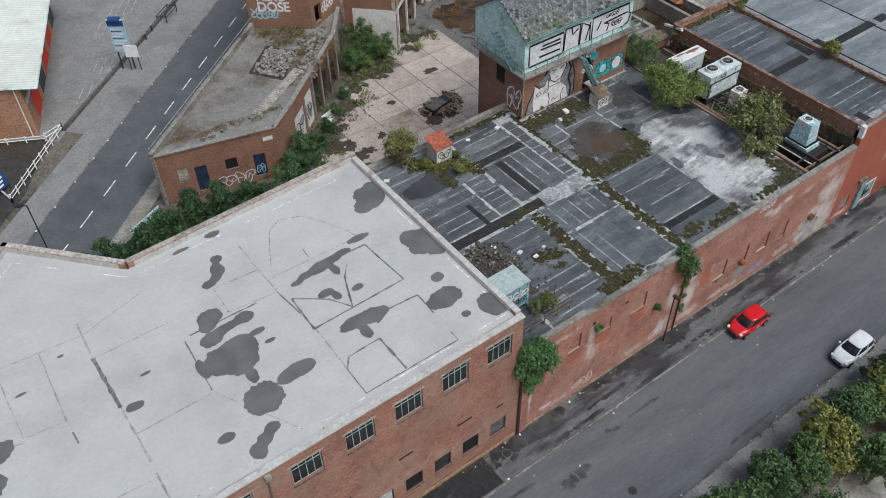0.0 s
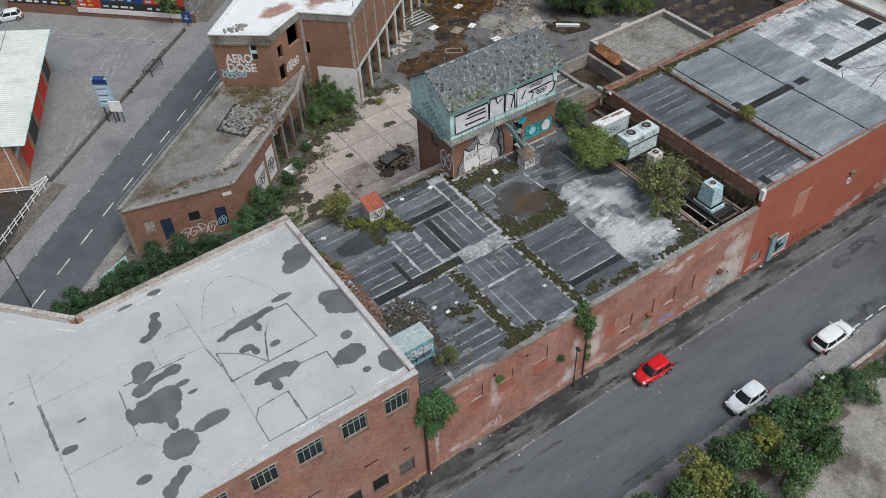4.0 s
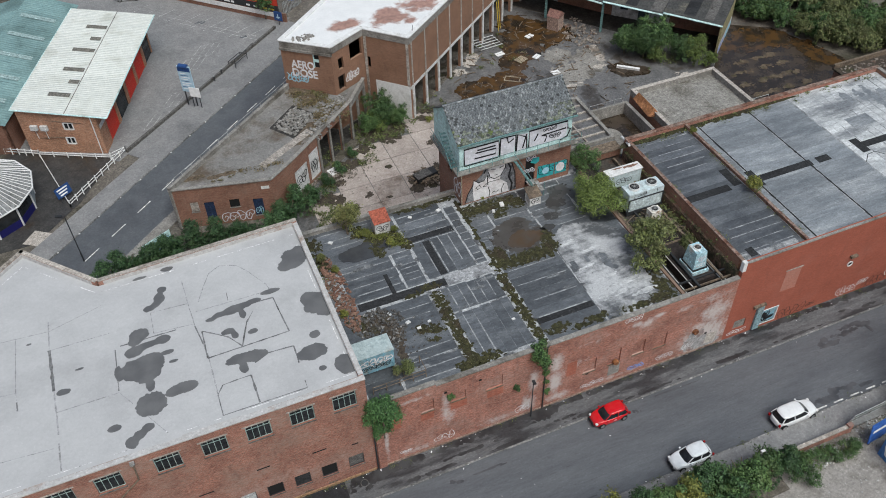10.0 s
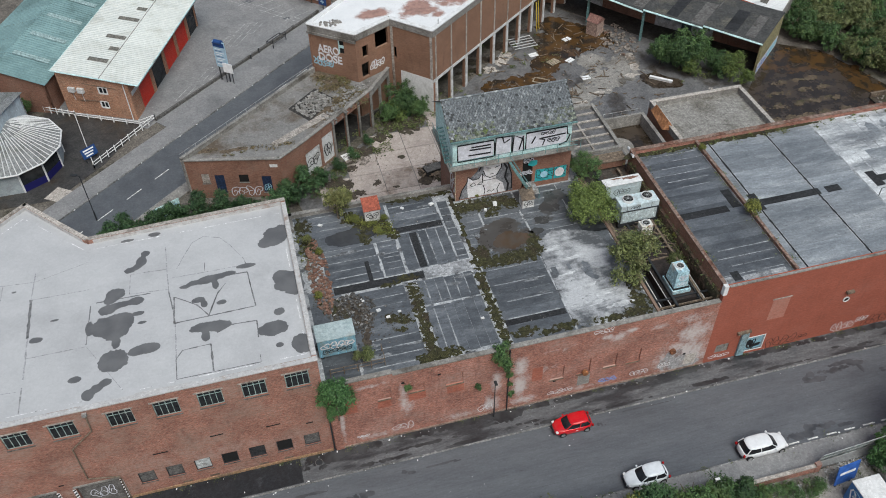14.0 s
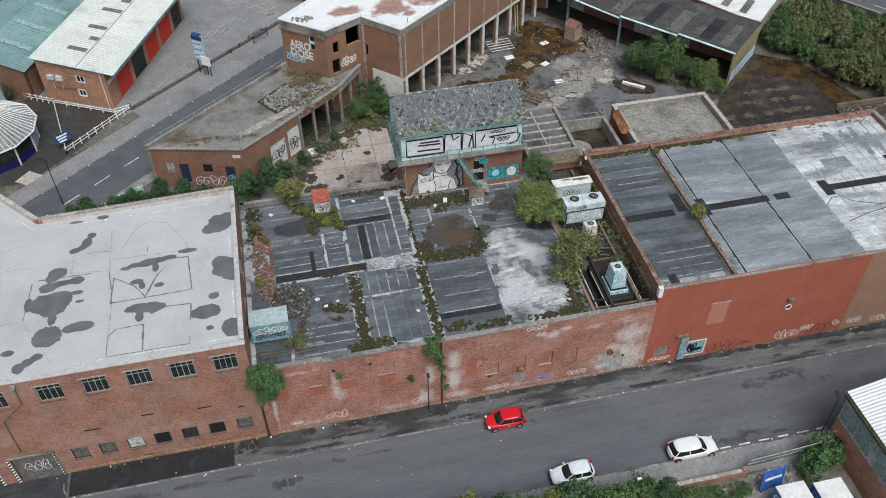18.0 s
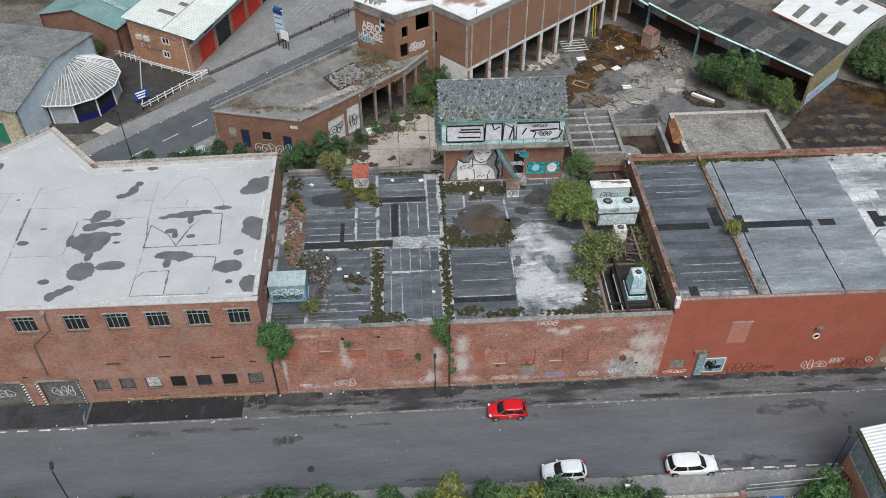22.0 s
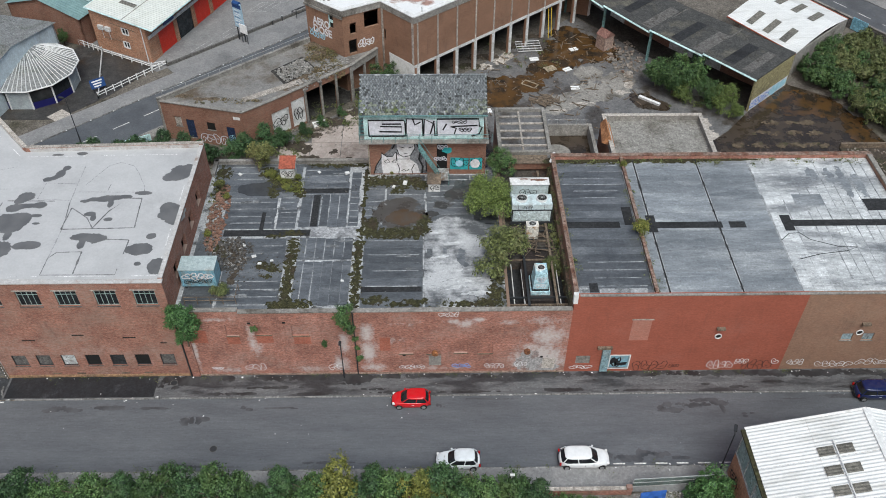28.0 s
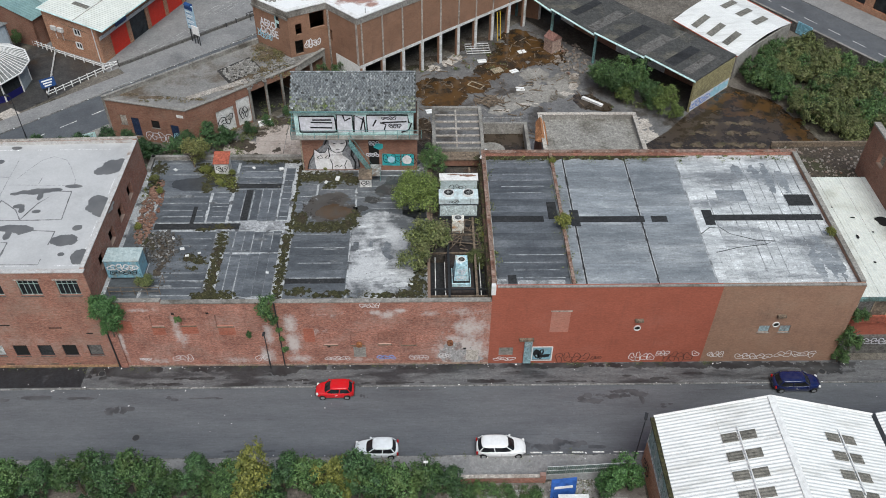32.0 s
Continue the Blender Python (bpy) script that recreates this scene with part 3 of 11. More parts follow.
def pool(bm, lobes, z=0.0, cell=0.12, ragged=0.25, grain=0.8, seed=0, m=None, limits=None):
    """A flat patch with a ragged rim where the lobes (x, y, rx, ry) run together; m lays it into the world."""
    lobes = [(l[0], l[1], l[2], l[3] if len(l) > 3 else l[2]) for l in lobes]
    x0, x1 = min(l[0] - 1.7 * l[2] for l in lobes), max(l[0] + 1.7 * l[2] for l in lobes)
    y0, y1 = min(l[1] - 1.7 * l[3] for l in lobes), max(l[1] + 1.7 * l[3] for l in lobes)
    xs, ys = np.arange(x0, x1 + cell, cell), np.arange(y0, y1 + cell, cell)
    gx, gy = np.meshgrid(xs, ys)
    f = np.zeros_like(gx)
    for x, y, rx, ry in lobes:
        f += np.exp(2.2 * (1 - ((gx - x) / rx) ** 2 - ((gy - y) / ry) ** 2))
    f = np.log(np.maximum(f, 1e-9)) / 2.2
    if ragged:
        for j in range(len(ys)):
            for i in range(len(xs)):
                if -1.5 < f[j, i] < 1.5:
                    a, b = xs[i] / grain, ys[j] / grain
                    f[j, i] += ragged * (noise.noise((a, b, seed * 3.7)) + 0.6 * noise.noise((a * 2.7, b * 2.7, seed + 9.1)) + 0.4 * noise.noise((a * 6.1, b * 6.1, seed + 4.3))) * 1.6
    if limits:
        f = np.minimum(f, np.minimum(np.minimum(gx - limits[0], limits[2] - gx), np.minimum(gy - limits[1], limits[3] - gy)) / cell)
    made = {}

    def vert(key, x, y):
        if key not in made:
            v = Vector((x, y, z))
            made[key] = bm.verts.new(m @ v if m is not None else v)
        return made[key]
    for j in range(len(ys) - 1):
        for i in range(len(xs) - 1):
            ring = ((i, j), (i + 1, j), (i + 1, j + 1), (i, j + 1))
            val = [f[b, a] for a, b in ring]
            if max(val) <= 0:
                continue
            out = []
            for k in range(4):
                (a, b), (c, d) = ring[k], ring[(k + 1) % 4]
                p, q = val[k], val[(k + 1) % 4]
                if p > 0:
                    out.append(vert((a, b), xs[a], ys[b]))
                if (p > 0) != (q > 0):
                    w = p / (p - q)
                    out.append(vert((min((a, b), (c, d)), max((a, b), (c, d))), xs[a] + (xs[c] - xs[a]) * w, ys[b] + (ys[d] - ys[b]) * w))
            if len(out) > 2:
                bm.faces.new(out)
    return bm


def worn_line(bm, pts, width, z, seed=0, gaps=0.2):
    """A thin uneven line that swells, thins and breaks off along its way."""
    n = 0
    for (ax, ay), (bx, by) in zip(pts, pts[1:]):
        k = max(1, int(math.hypot(bx - ax, by - ay) / 0.35))
        px, py = -(by - ay), bx - ax
        l = math.hypot(px, py) or 1
        row = []
        for i in range(k + 1):
            n += 1
            v = noise.noise((n * 0.23, seed * 5.3, 0.7))
            w = width * (0.75 + 0.8 * noise.noise((n * 0.6, seed * 2.1, 3.0))) / 2
            o = 0.025 * noise.noise((n * 0.3, seed, 8.0))
            c = (ax + (bx - ax) * i / k + px / l * o, ay + (by - ay) * i / k + py / l * o)
            row.append(None if v < -0.5 + gaps else [bm.verts.new((c[0] + px / l * e, c[1] + py / l * e, z)) for e in (-w, w)])
        for p, q in zip(row, row[1:]):
            if p and q:
                bm.faces.new((p[0], q[0], q[1], p[1]))
    return bm


def ribbon(bm, pts, width, z=None, frame_m=None, closed=False):
    """A flat band along a line of 2D points; frame_m lays local (x, y) into the world."""
    pts = [Vector(p) for p in pts]
    n = len(pts)
    left, right = [], []
    for i, p in enumerate(pts):
        a = pts[i - 1] if (i or closed) else p
        b = pts[(i + 1) % n] if (i < n - 1 or closed) else p
        d = (b - a)
        d = d.normalized() if d.length > 1e-6 else Vector((1, 0))
        nn = Vector((-d.y, d.x)) * width / 2
        for side, q in ((left, p + nn), (right, p - nn)):
            v = Vector((q.x, q.y, z or 0.0))
            side.append(bm.verts.new(frame_m @ v if frame_m is not None else v))
    for i in range(n if closed else n - 1):
        j = (i + 1) % n
        bm.faces.new((right[i], right[j], left[j], left[i]))
    return bm


def wall_frame(p, q, off=0.006):
    """Lays local x along a wall from p to q, local y up, a little in front of its face."""
    d = (Vector((q[0] - p[0], q[1] - p[1], 0))).normalized()
    nrm = Vector((d.y, -d.x, 0))
    o = Vector((p[0], p[1], 0)) + nrm * off
    return Matrix(((d.x, 0, nrm.x, o.x), (d.y, 0, nrm.y, o.y), (0, 1, 0, o.z), (0, 0, 0, 1)))


def tag_scribble(bm, m, x, z, w, h, seed, width=0.07, letters=4):
    """Bubble-letter outlines in a row, none of them a word."""
    rnd = random.Random(seed)
    for k in range(letters):
        cx = x + w * (k + 0.5) / letters
        n, ph, ph2 = 12, rnd.uniform(0, 6), rnd.uniform(0, 6)
        ring = []
        for i in range(n):
            a = 6.2832 * i / n
            r = 1 + 0.3 * math.sin(2 * a + ph) + 0.2 * math.sin(3 * a + ph2)
            ring.append((cx + w / letters * 0.52 * r * math.cos(a), z + h / 2 + h * 0.42 * r * math.sin(a)))
        ribbon(bm, ring, width, 0, m, True)
        ribbon(bm, [(cx - w / letters * 0.2, z + h * rnd.uniform(0.3, 0.6)), (cx, z + h * rnd.uniform(0.3, 0.7)), (cx + w / letters * 0.25, z + h * rnd.uniform(0.4, 0.6))], width, 0, m)
    return bm


def corrugated(bm, o, u, v, pitch=0.3, amp=0.035, thick=0.0):
    """A ribbed sheet from o along u (across the ribs) and v (along them)."""
    o, u, v = Vector(o), Vector(u), Vector(v)
    nrm = u.cross(v).normalized()
    n = max(2, int(u.length / pitch))
    rows = []
    for i in range(n * 4 + 1):
        k = i % 4
        h = amp if k in (1, 2) else 0.0
        f = (i // 4 + (0, 0.3, 0.5, 0.8)[k]) / n
        f = min(f, 1.0)
        a = o + u * f + nrm * h
        rows.append((bm.verts.new(a), bm.verts.new(a + v)))
    for (a, b), (c, d) in zip(rows, rows[1:]):
        bm.faces.new((a, c, d, b))
    return bm


def rubble(bm, cx, cy, z, rx, ry, n, seed, size=(0.08, 0.3), lift=0.3):
    """Broken bits strewn as a low heap."""
    rnd = random.Random(seed)
    for _ in range(n):
        a, r = rnd.uniform(0, 6.28), math.sqrt(rnd.random())
        s = rnd.uniform(*size)
        m = pose(cx + rx * r * math.cos(a), cy + ry * r * math.sin(a), z + lift * (1 - r) * rnd.random() + s * 0.15, rnd.uniform(-25, 25), rnd.uniform(-25, 25), rnd.uniform(0, 180))
        box(bm, -s / 2, -s / 3.2, -s / 4, s / 2, s / 3.2, s / 4, m)
    return bm


def text_part(words, size, material, parent, m, name="lettering", label="", bold=0.0):
    cu = bpy.data.curves.new(name, "FONT")
    cu.body, cu.size, cu.extrude, cu.align_x, cu.offset = words, size, 0.004, "CENTER", bold
    tmp = bpy.data.objects.new(name, cu)
    scene.collection.objects.link(tmp)
    me = bpy.data.meshes.new_from_object(tmp.evaluated_get(bpy.context.evaluated_depsgraph_get()))
    bpy.data.objects.remove(tmp)
    me.transform(m)
    me.materials.clear()
    me.materials.append(material)
    ob = new(name, me)
    ob.parent = parent
    if label:
        ob["label"] = label
    return ob


def flat_poly(bm, poly, z):
    area = sum(a[0] * b[1] - b[0] * a[1] for a, b in zip(poly, poly[1:] + poly[:1]))
    bm.faces.new([bm.verts.new((x, y, z)) for x, y in (poly if area > 0 else poly[::-1])])
    return bm


def mesh_part(name, verts, faces, material, parent=None, label=""):
    me = bpy.data.meshes.new(name)
    me.from_pydata(verts, [], faces)
    me.materials.append(material)
    ob = new(name, me)
    ob.parent = parent
    if label:
        ob["label"] = label
    return ob


def share(name, me, parent, m, label=""):
    ob = new(name, me)
    ob.parent = parent
    ob.matrix_basis = m
    if label:
        ob["label"] = label
    return ob
# ---- ground, street, pavements ----
bm = B()
rows = [(-300, 0.0), (-13.2, 0.0), (0.2, 0.0), (2, 0.0), (18, GROUND), (130, GROUND), (900, GROUND)]
cols = [-900, -120, 0, 120, 900]
grid = [[bm.verts.new((x, y, z - 0.02)) for x in cols] for y, z in rows]
for a, b in zip(grid, grid[1:]):
    for i in range(len(cols) - 1):
        bm.faces.new((a[i], a[i + 1], b[i + 1], b[i]))
tagged(part("ground", bm, site_ground), "patchy grey-brown ground of earth and old concrete", "ground", kind="structure")
pave_damp = surf("pave_damp", (0.03, 0.032, 0.036), (0.044, 0.046, 0.051), (0.02, 0.021, 0.023), big=0.3, mid=0.8, stain=(0.5, 0.64), rough=(0.6, 0.35))
STREET = (-160.0, 180.0)
road = tagged(part("road", box(B(), STREET[0], -10.6, -0.3, STREET[1], -2.75, 0.0), asphalt), "damp dark grey asphalt street with wet patches", "road", kind="structure")
pave_n = tagged(part("pavement_north", box(B(), -17.5, -2.6, -0.3, STREET[1], 0.0, 0.12), pave_mat), "damp dark asphalt pavement along the brick wall", "pavement", kind="structure")
tagged(part("pavement_apron", box(B(), STREET[0], -2.6, -0.3, -17.5, 0.0, 0.02), pave_damp), "wet dark dropped pavement before the loading doors", "pavement", kind="structure")
pave_s = tagged(part("pavement_south", box(B(), STREET[0], -13.2, -0.3, STREET[1], -10.75, 0.12), asphalt_worn), "damp asphalt pavement under the hedge trees", "pavement", kind="structure")
kerb_bm = B()
box(kerb_bm, 0.006, 0, -0.2, 0.909, 0.13, 0.125)
bmesh.ops.bevel(kerb_bm, geom=[e for e in kerb_bm.edges if all(v.co.z > 0 for v in e.verts)], offset=0.02, segments=1, affect="EDGES")
kerb_me = bpy.data.meshes.new("kerbstone")
kerb_bm.to_mesh(kerb_me), kerb_bm.free()
kerb_me.materials.append(kerb_mat)
for i in range(105):
    share("kerbstone", kerb_me, pave_n, pose(-16.2 + 0.915 * i, -2.75, 0.0, 0, 0, 0))
for i in range(110):
    share("kerbstone", kerb_me, pave_s, pose(-20.5 + 0.915 * i, -10.75, 0.0))
for k in range(5):
    a0, a1 = radians(90 + 18 * k), radians(90 + 18 * (k + 1))
    share("kerbstone", kerb_me, pave_n, pose(-16.4 - 1.3 * math.sin(radians(18 * (k + 0.6))), -1.35 - 1.35 * math.cos(radians(18 * (k + 0.6))), 0.0, 0, 0, -18 * (k + 0.5) + 180) @ Matrix.Diagonal((0.5, 1, 1, 1)))


def dash(parent, x, y, length, width, turn=0.0, z=0.004, mat=line_mat):
    return part("road_marking", moved(box(B(), -length / 2, -width / 2, 0, length / 2, width / 2, 0.004), pose(x, y, z, 0, 0, turn)), mat, parent)


for x in (-25.0, -23.0, -21.0, -19.2, -17.7):
    dash(road, x, -2.9, 1.0, 0.13)
for x in (40.2, 42.1, 44.0, 45.9, 47.8, 49.7, 51.6):
    dash(road, x, -10.35, 1.05, 0.14)
rw = random.Random(19)
bm = B()
for x, y, rx, ry, s in ((47.5, -4.4, 2.3, 0.7, 1), (50.5, -3.7, 2.2, 0.5, 2), (45.2, -4.3, 1.4, 0.6, 3), (51.0, -4.3, 0.3, 1.0, 4), (53.3, -5.2, 1.1, 0.35, 5), (40.9, -9.4, 2.2, 0.7, 6), (45.0, -9.6, 2.4, 0.4, 7), (9.5, -3.9, 1.9, 0.2, 8), (-6, -3.6, 4, 0.35, 9),
                        (-11, -4.0, 2.5, 0.5, 10), (28, -3.1, 5, 0.15, 11), (16, -9.9, 4, 0.25, 12), (4, -10.1, 5, 0.2, 13), (62, -3.3, 5, 0.25, 14), (1.6, -4.9, 1.5, 0.7, 15), (6, -3.9, 0.7, 0.3, 16), (14.7, -6.5, 1.2, 0.12, 17), (24.3, -4.0, 0.4, 0.35, 18)):
    for j in range(4):
        pool(bm, [(x + rx * rw.uniform(-0.8, 0.8), y + ry * rw.uniform(-0.7, 0.7), rx * rw.uniform(0.2, 0.5), ry * rw.uniform(0.3, 0.6))], 0.004 + 0.0006 * j, 0.1, 0.8, 0.6, 10 * s + j)
tagged(part("wet_patch", bm, puddle_mat("road_wet", (0.05, 0.052, 0.057), (0.3, 0.5), (0.085, 0.088, 0.095))), "dark wet patches drying on the asphalt", "puddle", kind="stuff")
bm = B()
for x, y, rx, ry, s in ((-9.5, -1.2, 7, 0.9, 1), (2.5, -0.45, 2.0, 0.35, 2), (10, -0.4, 5, 0.3, 3), (8, -1.6, 2.6, 0.14, 4), (14, -1.2, 1.5, 0.12, 5), (22, -0.35, 5, 0.25, 6), (33, -0.4, 5, 0.3, 7), (45, -0.35, 7, 0.3, 8), (60, -0.45, 9, 0.35, 9), (18, -1.9, 1.5, 0.12, 10), (50, -1.7, 0.6, 0.12, 11), (53, -2.1, 1.2, 0.15, 12), (70, -0.9, 3, 0.6, 13), (20, -2.3, 2.2, 0.14, 14), (27, -2.35, 3.0, 0.12, 15), (36, -2.2, 2.0, 0.2, 16), (44, -2.35, 2.6, 0.12, 17), (4, -2.3, 2.4, 0.16, 18), (12, -2.35, 2.0, 0.12, 19), (27, -1.2, 0.9, 0.1, 20), (40, -1.1, 1.0, 0.1, 21), (16.5, -0.6, 1.6, 0.5, 22), (-0.5, -0.6, 2.0, 0.5, 23), (57, -1.5, 1.2, 0.12, 24), (65, -2.2, 2.0, 0.15, 25)):
    pool(bm, [(x, y, rx, ry * 1.2)], 0.1225 + 0.00025 * s, 0.1, 0.9, 0.7, 40 + s, None, (-17.0, -2.59, 100.0, -0.005))
tagged(part("damp_patch", bm, puddle_mat("pave_wet", (0.024, 0.024, 0.026), (0.3, 0.6), (0.05, 0.05, 0.052))), "black damp along the foot of the wall", "puddle", kind="stuff")
part("repair_patch", box(B(), -17.3, -2.55, 0.121, -3.1, -0.05, 0.126), surf("pave_dark", (0.015, 0.017, 0.02), (0.024, 0.026, 0.03), (0.055, 0.058, 0.062), big=0.35, mid=0.7, stain=(0.58, 0.66), rough=(0.5, 0.3)), pave_n)
part("repair_patch", box(B(), 56.6, -7.6, 0.001, 59.8, -5.6, 0.005), asphalt_north, road)
for y in (-6.3, -8.4):
    part("joint", ribbon(B(), [(-60 + 8 * i, y + 0.05 * math.sin(i)) for i in range(18)], 0.022, 0.003), asphalt_north, road)
rnd = random.Random(5)
bm = B()
for _ in range(150):
    x, y = rnd.uniform(-20, 75), rnd.choice((rnd.uniform(-0.5, -0.1), rnd.uniform(-3.1, -2.5), rnd.uniform(-11.2, -10.3), rnd.uniform(-10, 0)))
    s = rnd.uniform(0.025, 0.04 + 0.06 * rnd.random())
    box(bm, -s, -s * 0.6, 0, s, s * 0.6, s * 0.5, pose(x, y, 0.12 if (y > -2.7 or y < -10.7) else 0.0, rnd.uniform(0, 20), 0, rnd.uniform(0, 180)))
tagged(part("litter", bm, sign_white), "scattered white litter along the gutter", "litter", kind="stuff")


def manhole(x, y, z, r=0.3, square=False):
    e = empty("manhole_cover", "round iron manhole cover set in the road", "manhole", (x, y, z))
    part("lid", bar(B(), (0, 0, 0), (0, 0, 0.008), r, 16), dark_metal, e)
    part("rim", moved(bmesh_ring(r, r + 0.05, 0.006), Matrix()), board_grey, e)
    return e


def bmesh_ring(r0, r1, h, n=20, z=0.0):
    bm = B()
    v = [[bm.verts.new((r * math.cos(6.2832 * i / n), r * math.sin(6.2832 * i / n), z + hh)) for i in range(n)] for r, hh in ((r0, 0), (r1, 0), (r1, h), (r0, h))]
    for a, b in ((0, 1), (1, 2), (2, 3), (3, 0)):
        for i in range(n):
            j = (i + 1) % n
            bm.faces.new((v[a][i], v[b][i], v[b][j], v[a][j]))
    bmesh.ops.recalc_face_normals(bm, faces=bm.faces)
    return bm


manhole(3.6, -8.3, 0.0)
manhole(-1.5, -0.9, 0.126)
manhole(69.5, -1.4, 0.12)

# ---- factory with the white roof (west) ----
RZ = 13.1
fac_a = empty("factory_building", "red brick factory with a pale grey flat roof", "building")
WIN_A = [-31.2, -27.8, -24.3, -20.9, -16.6, -13.1, -9.7, -6.25, -2.8]
LOW_A = [-16.4, -14.1, -11.75, -9.45, -7.1, -4.75, -2.35]
DOORS_A = [(-27.0, -23.0), (-21.4, -17.95)]
open_a = [(x + 52, x + 53.95, 10.25, 12.15) for x in WIN_A] + [(x + 52, x + 53.35, 1.85, 3.4) for x in LOW_A] + [(a + 52, b + 52, 0.0, 3.4) for a, b in DOORS_A]
part("wall", moved(walled(B(), 52.0, RZ + 0.1, 0.4, open_a), pose(-52, 0, 0)), brick_a, fac_a)
for p, q, top, sh in (((0, 0), (0, 19.9), RZ + 0.25, 0.4), ((0, 19.9), (-18, 19.3), RZ + 0.45, 0.0), ((-18, 19.3), (-24, 26), RZ + 0.4, 0.0), ((-24, 26), (-52, 0), RZ + 0.4, 0.0)):
    part("wall", moved(walled(B(), dist(p, q) - sh, top, 0.38, [(3.0 + 3.4 * i, 4.4 + 3.4 * i, 10.0, 11.6) for i in range(4)] if sh else [(3 + 4 * i, 4.6 + 4 * i, 9.8, 11.5) for i in range(int(dist(p, q) / 4) - 1)]), along(p, q) @ pose(sh, 0, 0)), brick_a, fac_a)
    part("coping", moved(box(B(), sh - 0.02, -0.05, top, dist(p, q), 0.36, top + 0.07), along(p, q)), concrete_pale if top > RZ + 0.3 else membrane_edge, fac_a, "weathered stone coping")
for p, q, top in (((0, 0.5), (0, 19.9), RZ + 0.25), ((0, 19.9), (-18, 19.3), RZ + 0.45), ((-18, 19.3), (-24, 26), RZ + 0.4), ((-24, 26), (-52, 0), RZ + 0.4)):
    part("upstand", moved(box(B(), 0.4, 0.382, RZ, dist(p, q) - 0.4, 0.41, top - 0.02), along(p, q)), membrane_edge, fac_a, "membrane turned up the parapet")
part("roof", prism(B(), [(-0.38, 0.0 + 0.4), (-0.38, 19.5), (-18.1, 18.92), (-24.0, 25.5), (-51.4, 0.4)], RZ - 0.3, RZ), membrane, fac_a, "pale grey roof membrane with dark seams and puddles")
part("floor", prism(B(), [(-0.5, 0.5), (-0.5, 19.4), (-18.2, 18.8), (-24.0, 25.3), (-50.5, 0.5)], 8.6, 8.8), floor_shade, fac_a)
bm = B()
rnd = random.Random(8)
x = -52.0
while x < 0:
    w = rnd.uniform(1.6, 3.2)
    box(bm, x, -0.06 - 0.02 * rnd.random(), RZ + 0.02, min(x + w, 0.06), 0.45 + rnd.uniform(-0.12, 0.1), RZ + 0.115 + 0.015 * rnd.random())
    x += w
part("roof_edge", bm, membrane_edge, fac_a, "chipped white roof edging")
# windows of the top row: metal frame with four lights and a transom
wf = B()
W, H = 1.95, 1.9
walled(wf, W, H, 0.07, [(0.075 + 0.46 * i, 0.075 + 0.46 * i + 0.41, z0, z1) for i in range(4) for z0, z1 in ((0.07, 1.36), (1.42, H - 0.07))])
moved(wf, Matrix.Translation((0, 0.13, 0)))
wf_me = bpy.data.meshes.new("window")
wf.to_mesh(wf_me), wf.free()
wf_me.materials.append(surf("frame_teal", (0.2, 0.28, 0.27), (0.28, 0.36, 0.34), (0.3, 0.3, 0.28), mid=3))
pane_lo, pane_hi = bpy.data.meshes.new("pane"), bpy.data.meshes.new("pane")
for me, z0, z1 in ((pane_lo, 0.07, 1.36), (pane_hi, 1.42, H - 0.07)):
    b = box(B(), 0.0, 0.155, z0, 0.43, 0.17, z1)
    b.to_mesh(me), b.free()
    me.materials.append(glass_dark)
sill_me, lintel_me = bpy.data.meshes.new("sill"), bpy.data.meshes.new("lintel")
b = box(B(), -0.06, -0.07, -0.09, W + 0.06, 0.14, -0.002)
b.to_mesh(sill_me), b.free()
sill_me.materials.append(board_grey)
b = box(B(), -0.2, -0.02, H + 0.002, W + 0.15, 0.1, H + 0.17)
b.to_mesh(lintel_me), b.free()
lintel_me.materials.append(concrete_pale)
for x in WIN_A:
    w = share("window", wf_me, fac_a, pose(x, 0, 10.25), "grey-green steel window frame with dark panes")
    for i in range(4):
        share("pane", pane_lo, w, pose(0.065 + 0.46 * i, 0, 0))
        share("pane", pane_hi, w, pose(0.065 + 0.46 * i, 0, 0))
    share("sill", sill_me, w, pose(0, 0, 0))
    share("lintel", lintel_me, w, pose(0, 0, 0), "pale stone lintel")
for i, x in enumerate(LOW_A):
    m = (board_grey, board_grey, galv, void_dark, felt_patch, void_dark, board_grey)[i]
    w = part("window_board", box(B(), x + 0.0, 0.12, 1.85, x + 1.35, 0.17, 3.4), m, fac_a, "boarded ground floor window")
    part("sill", box(B(), x - 0.05, -0.05, 1.76, x + 1.4, 0.12, 1.848), board_grey, w)
    fb = B()
    for a in ((0, 0.06, 1.85, 3.4), (1.29, 1.35, 1.85, 3.4), (0.06, 1.29, 3.33, 3.4), (0.06, 1.29, 1.85, 1.92)):
        box(fb, x + a[0], 0.06, a[2], x + a[1], 0.119, a[3])
    part("frame", fb, dark_metal, w)
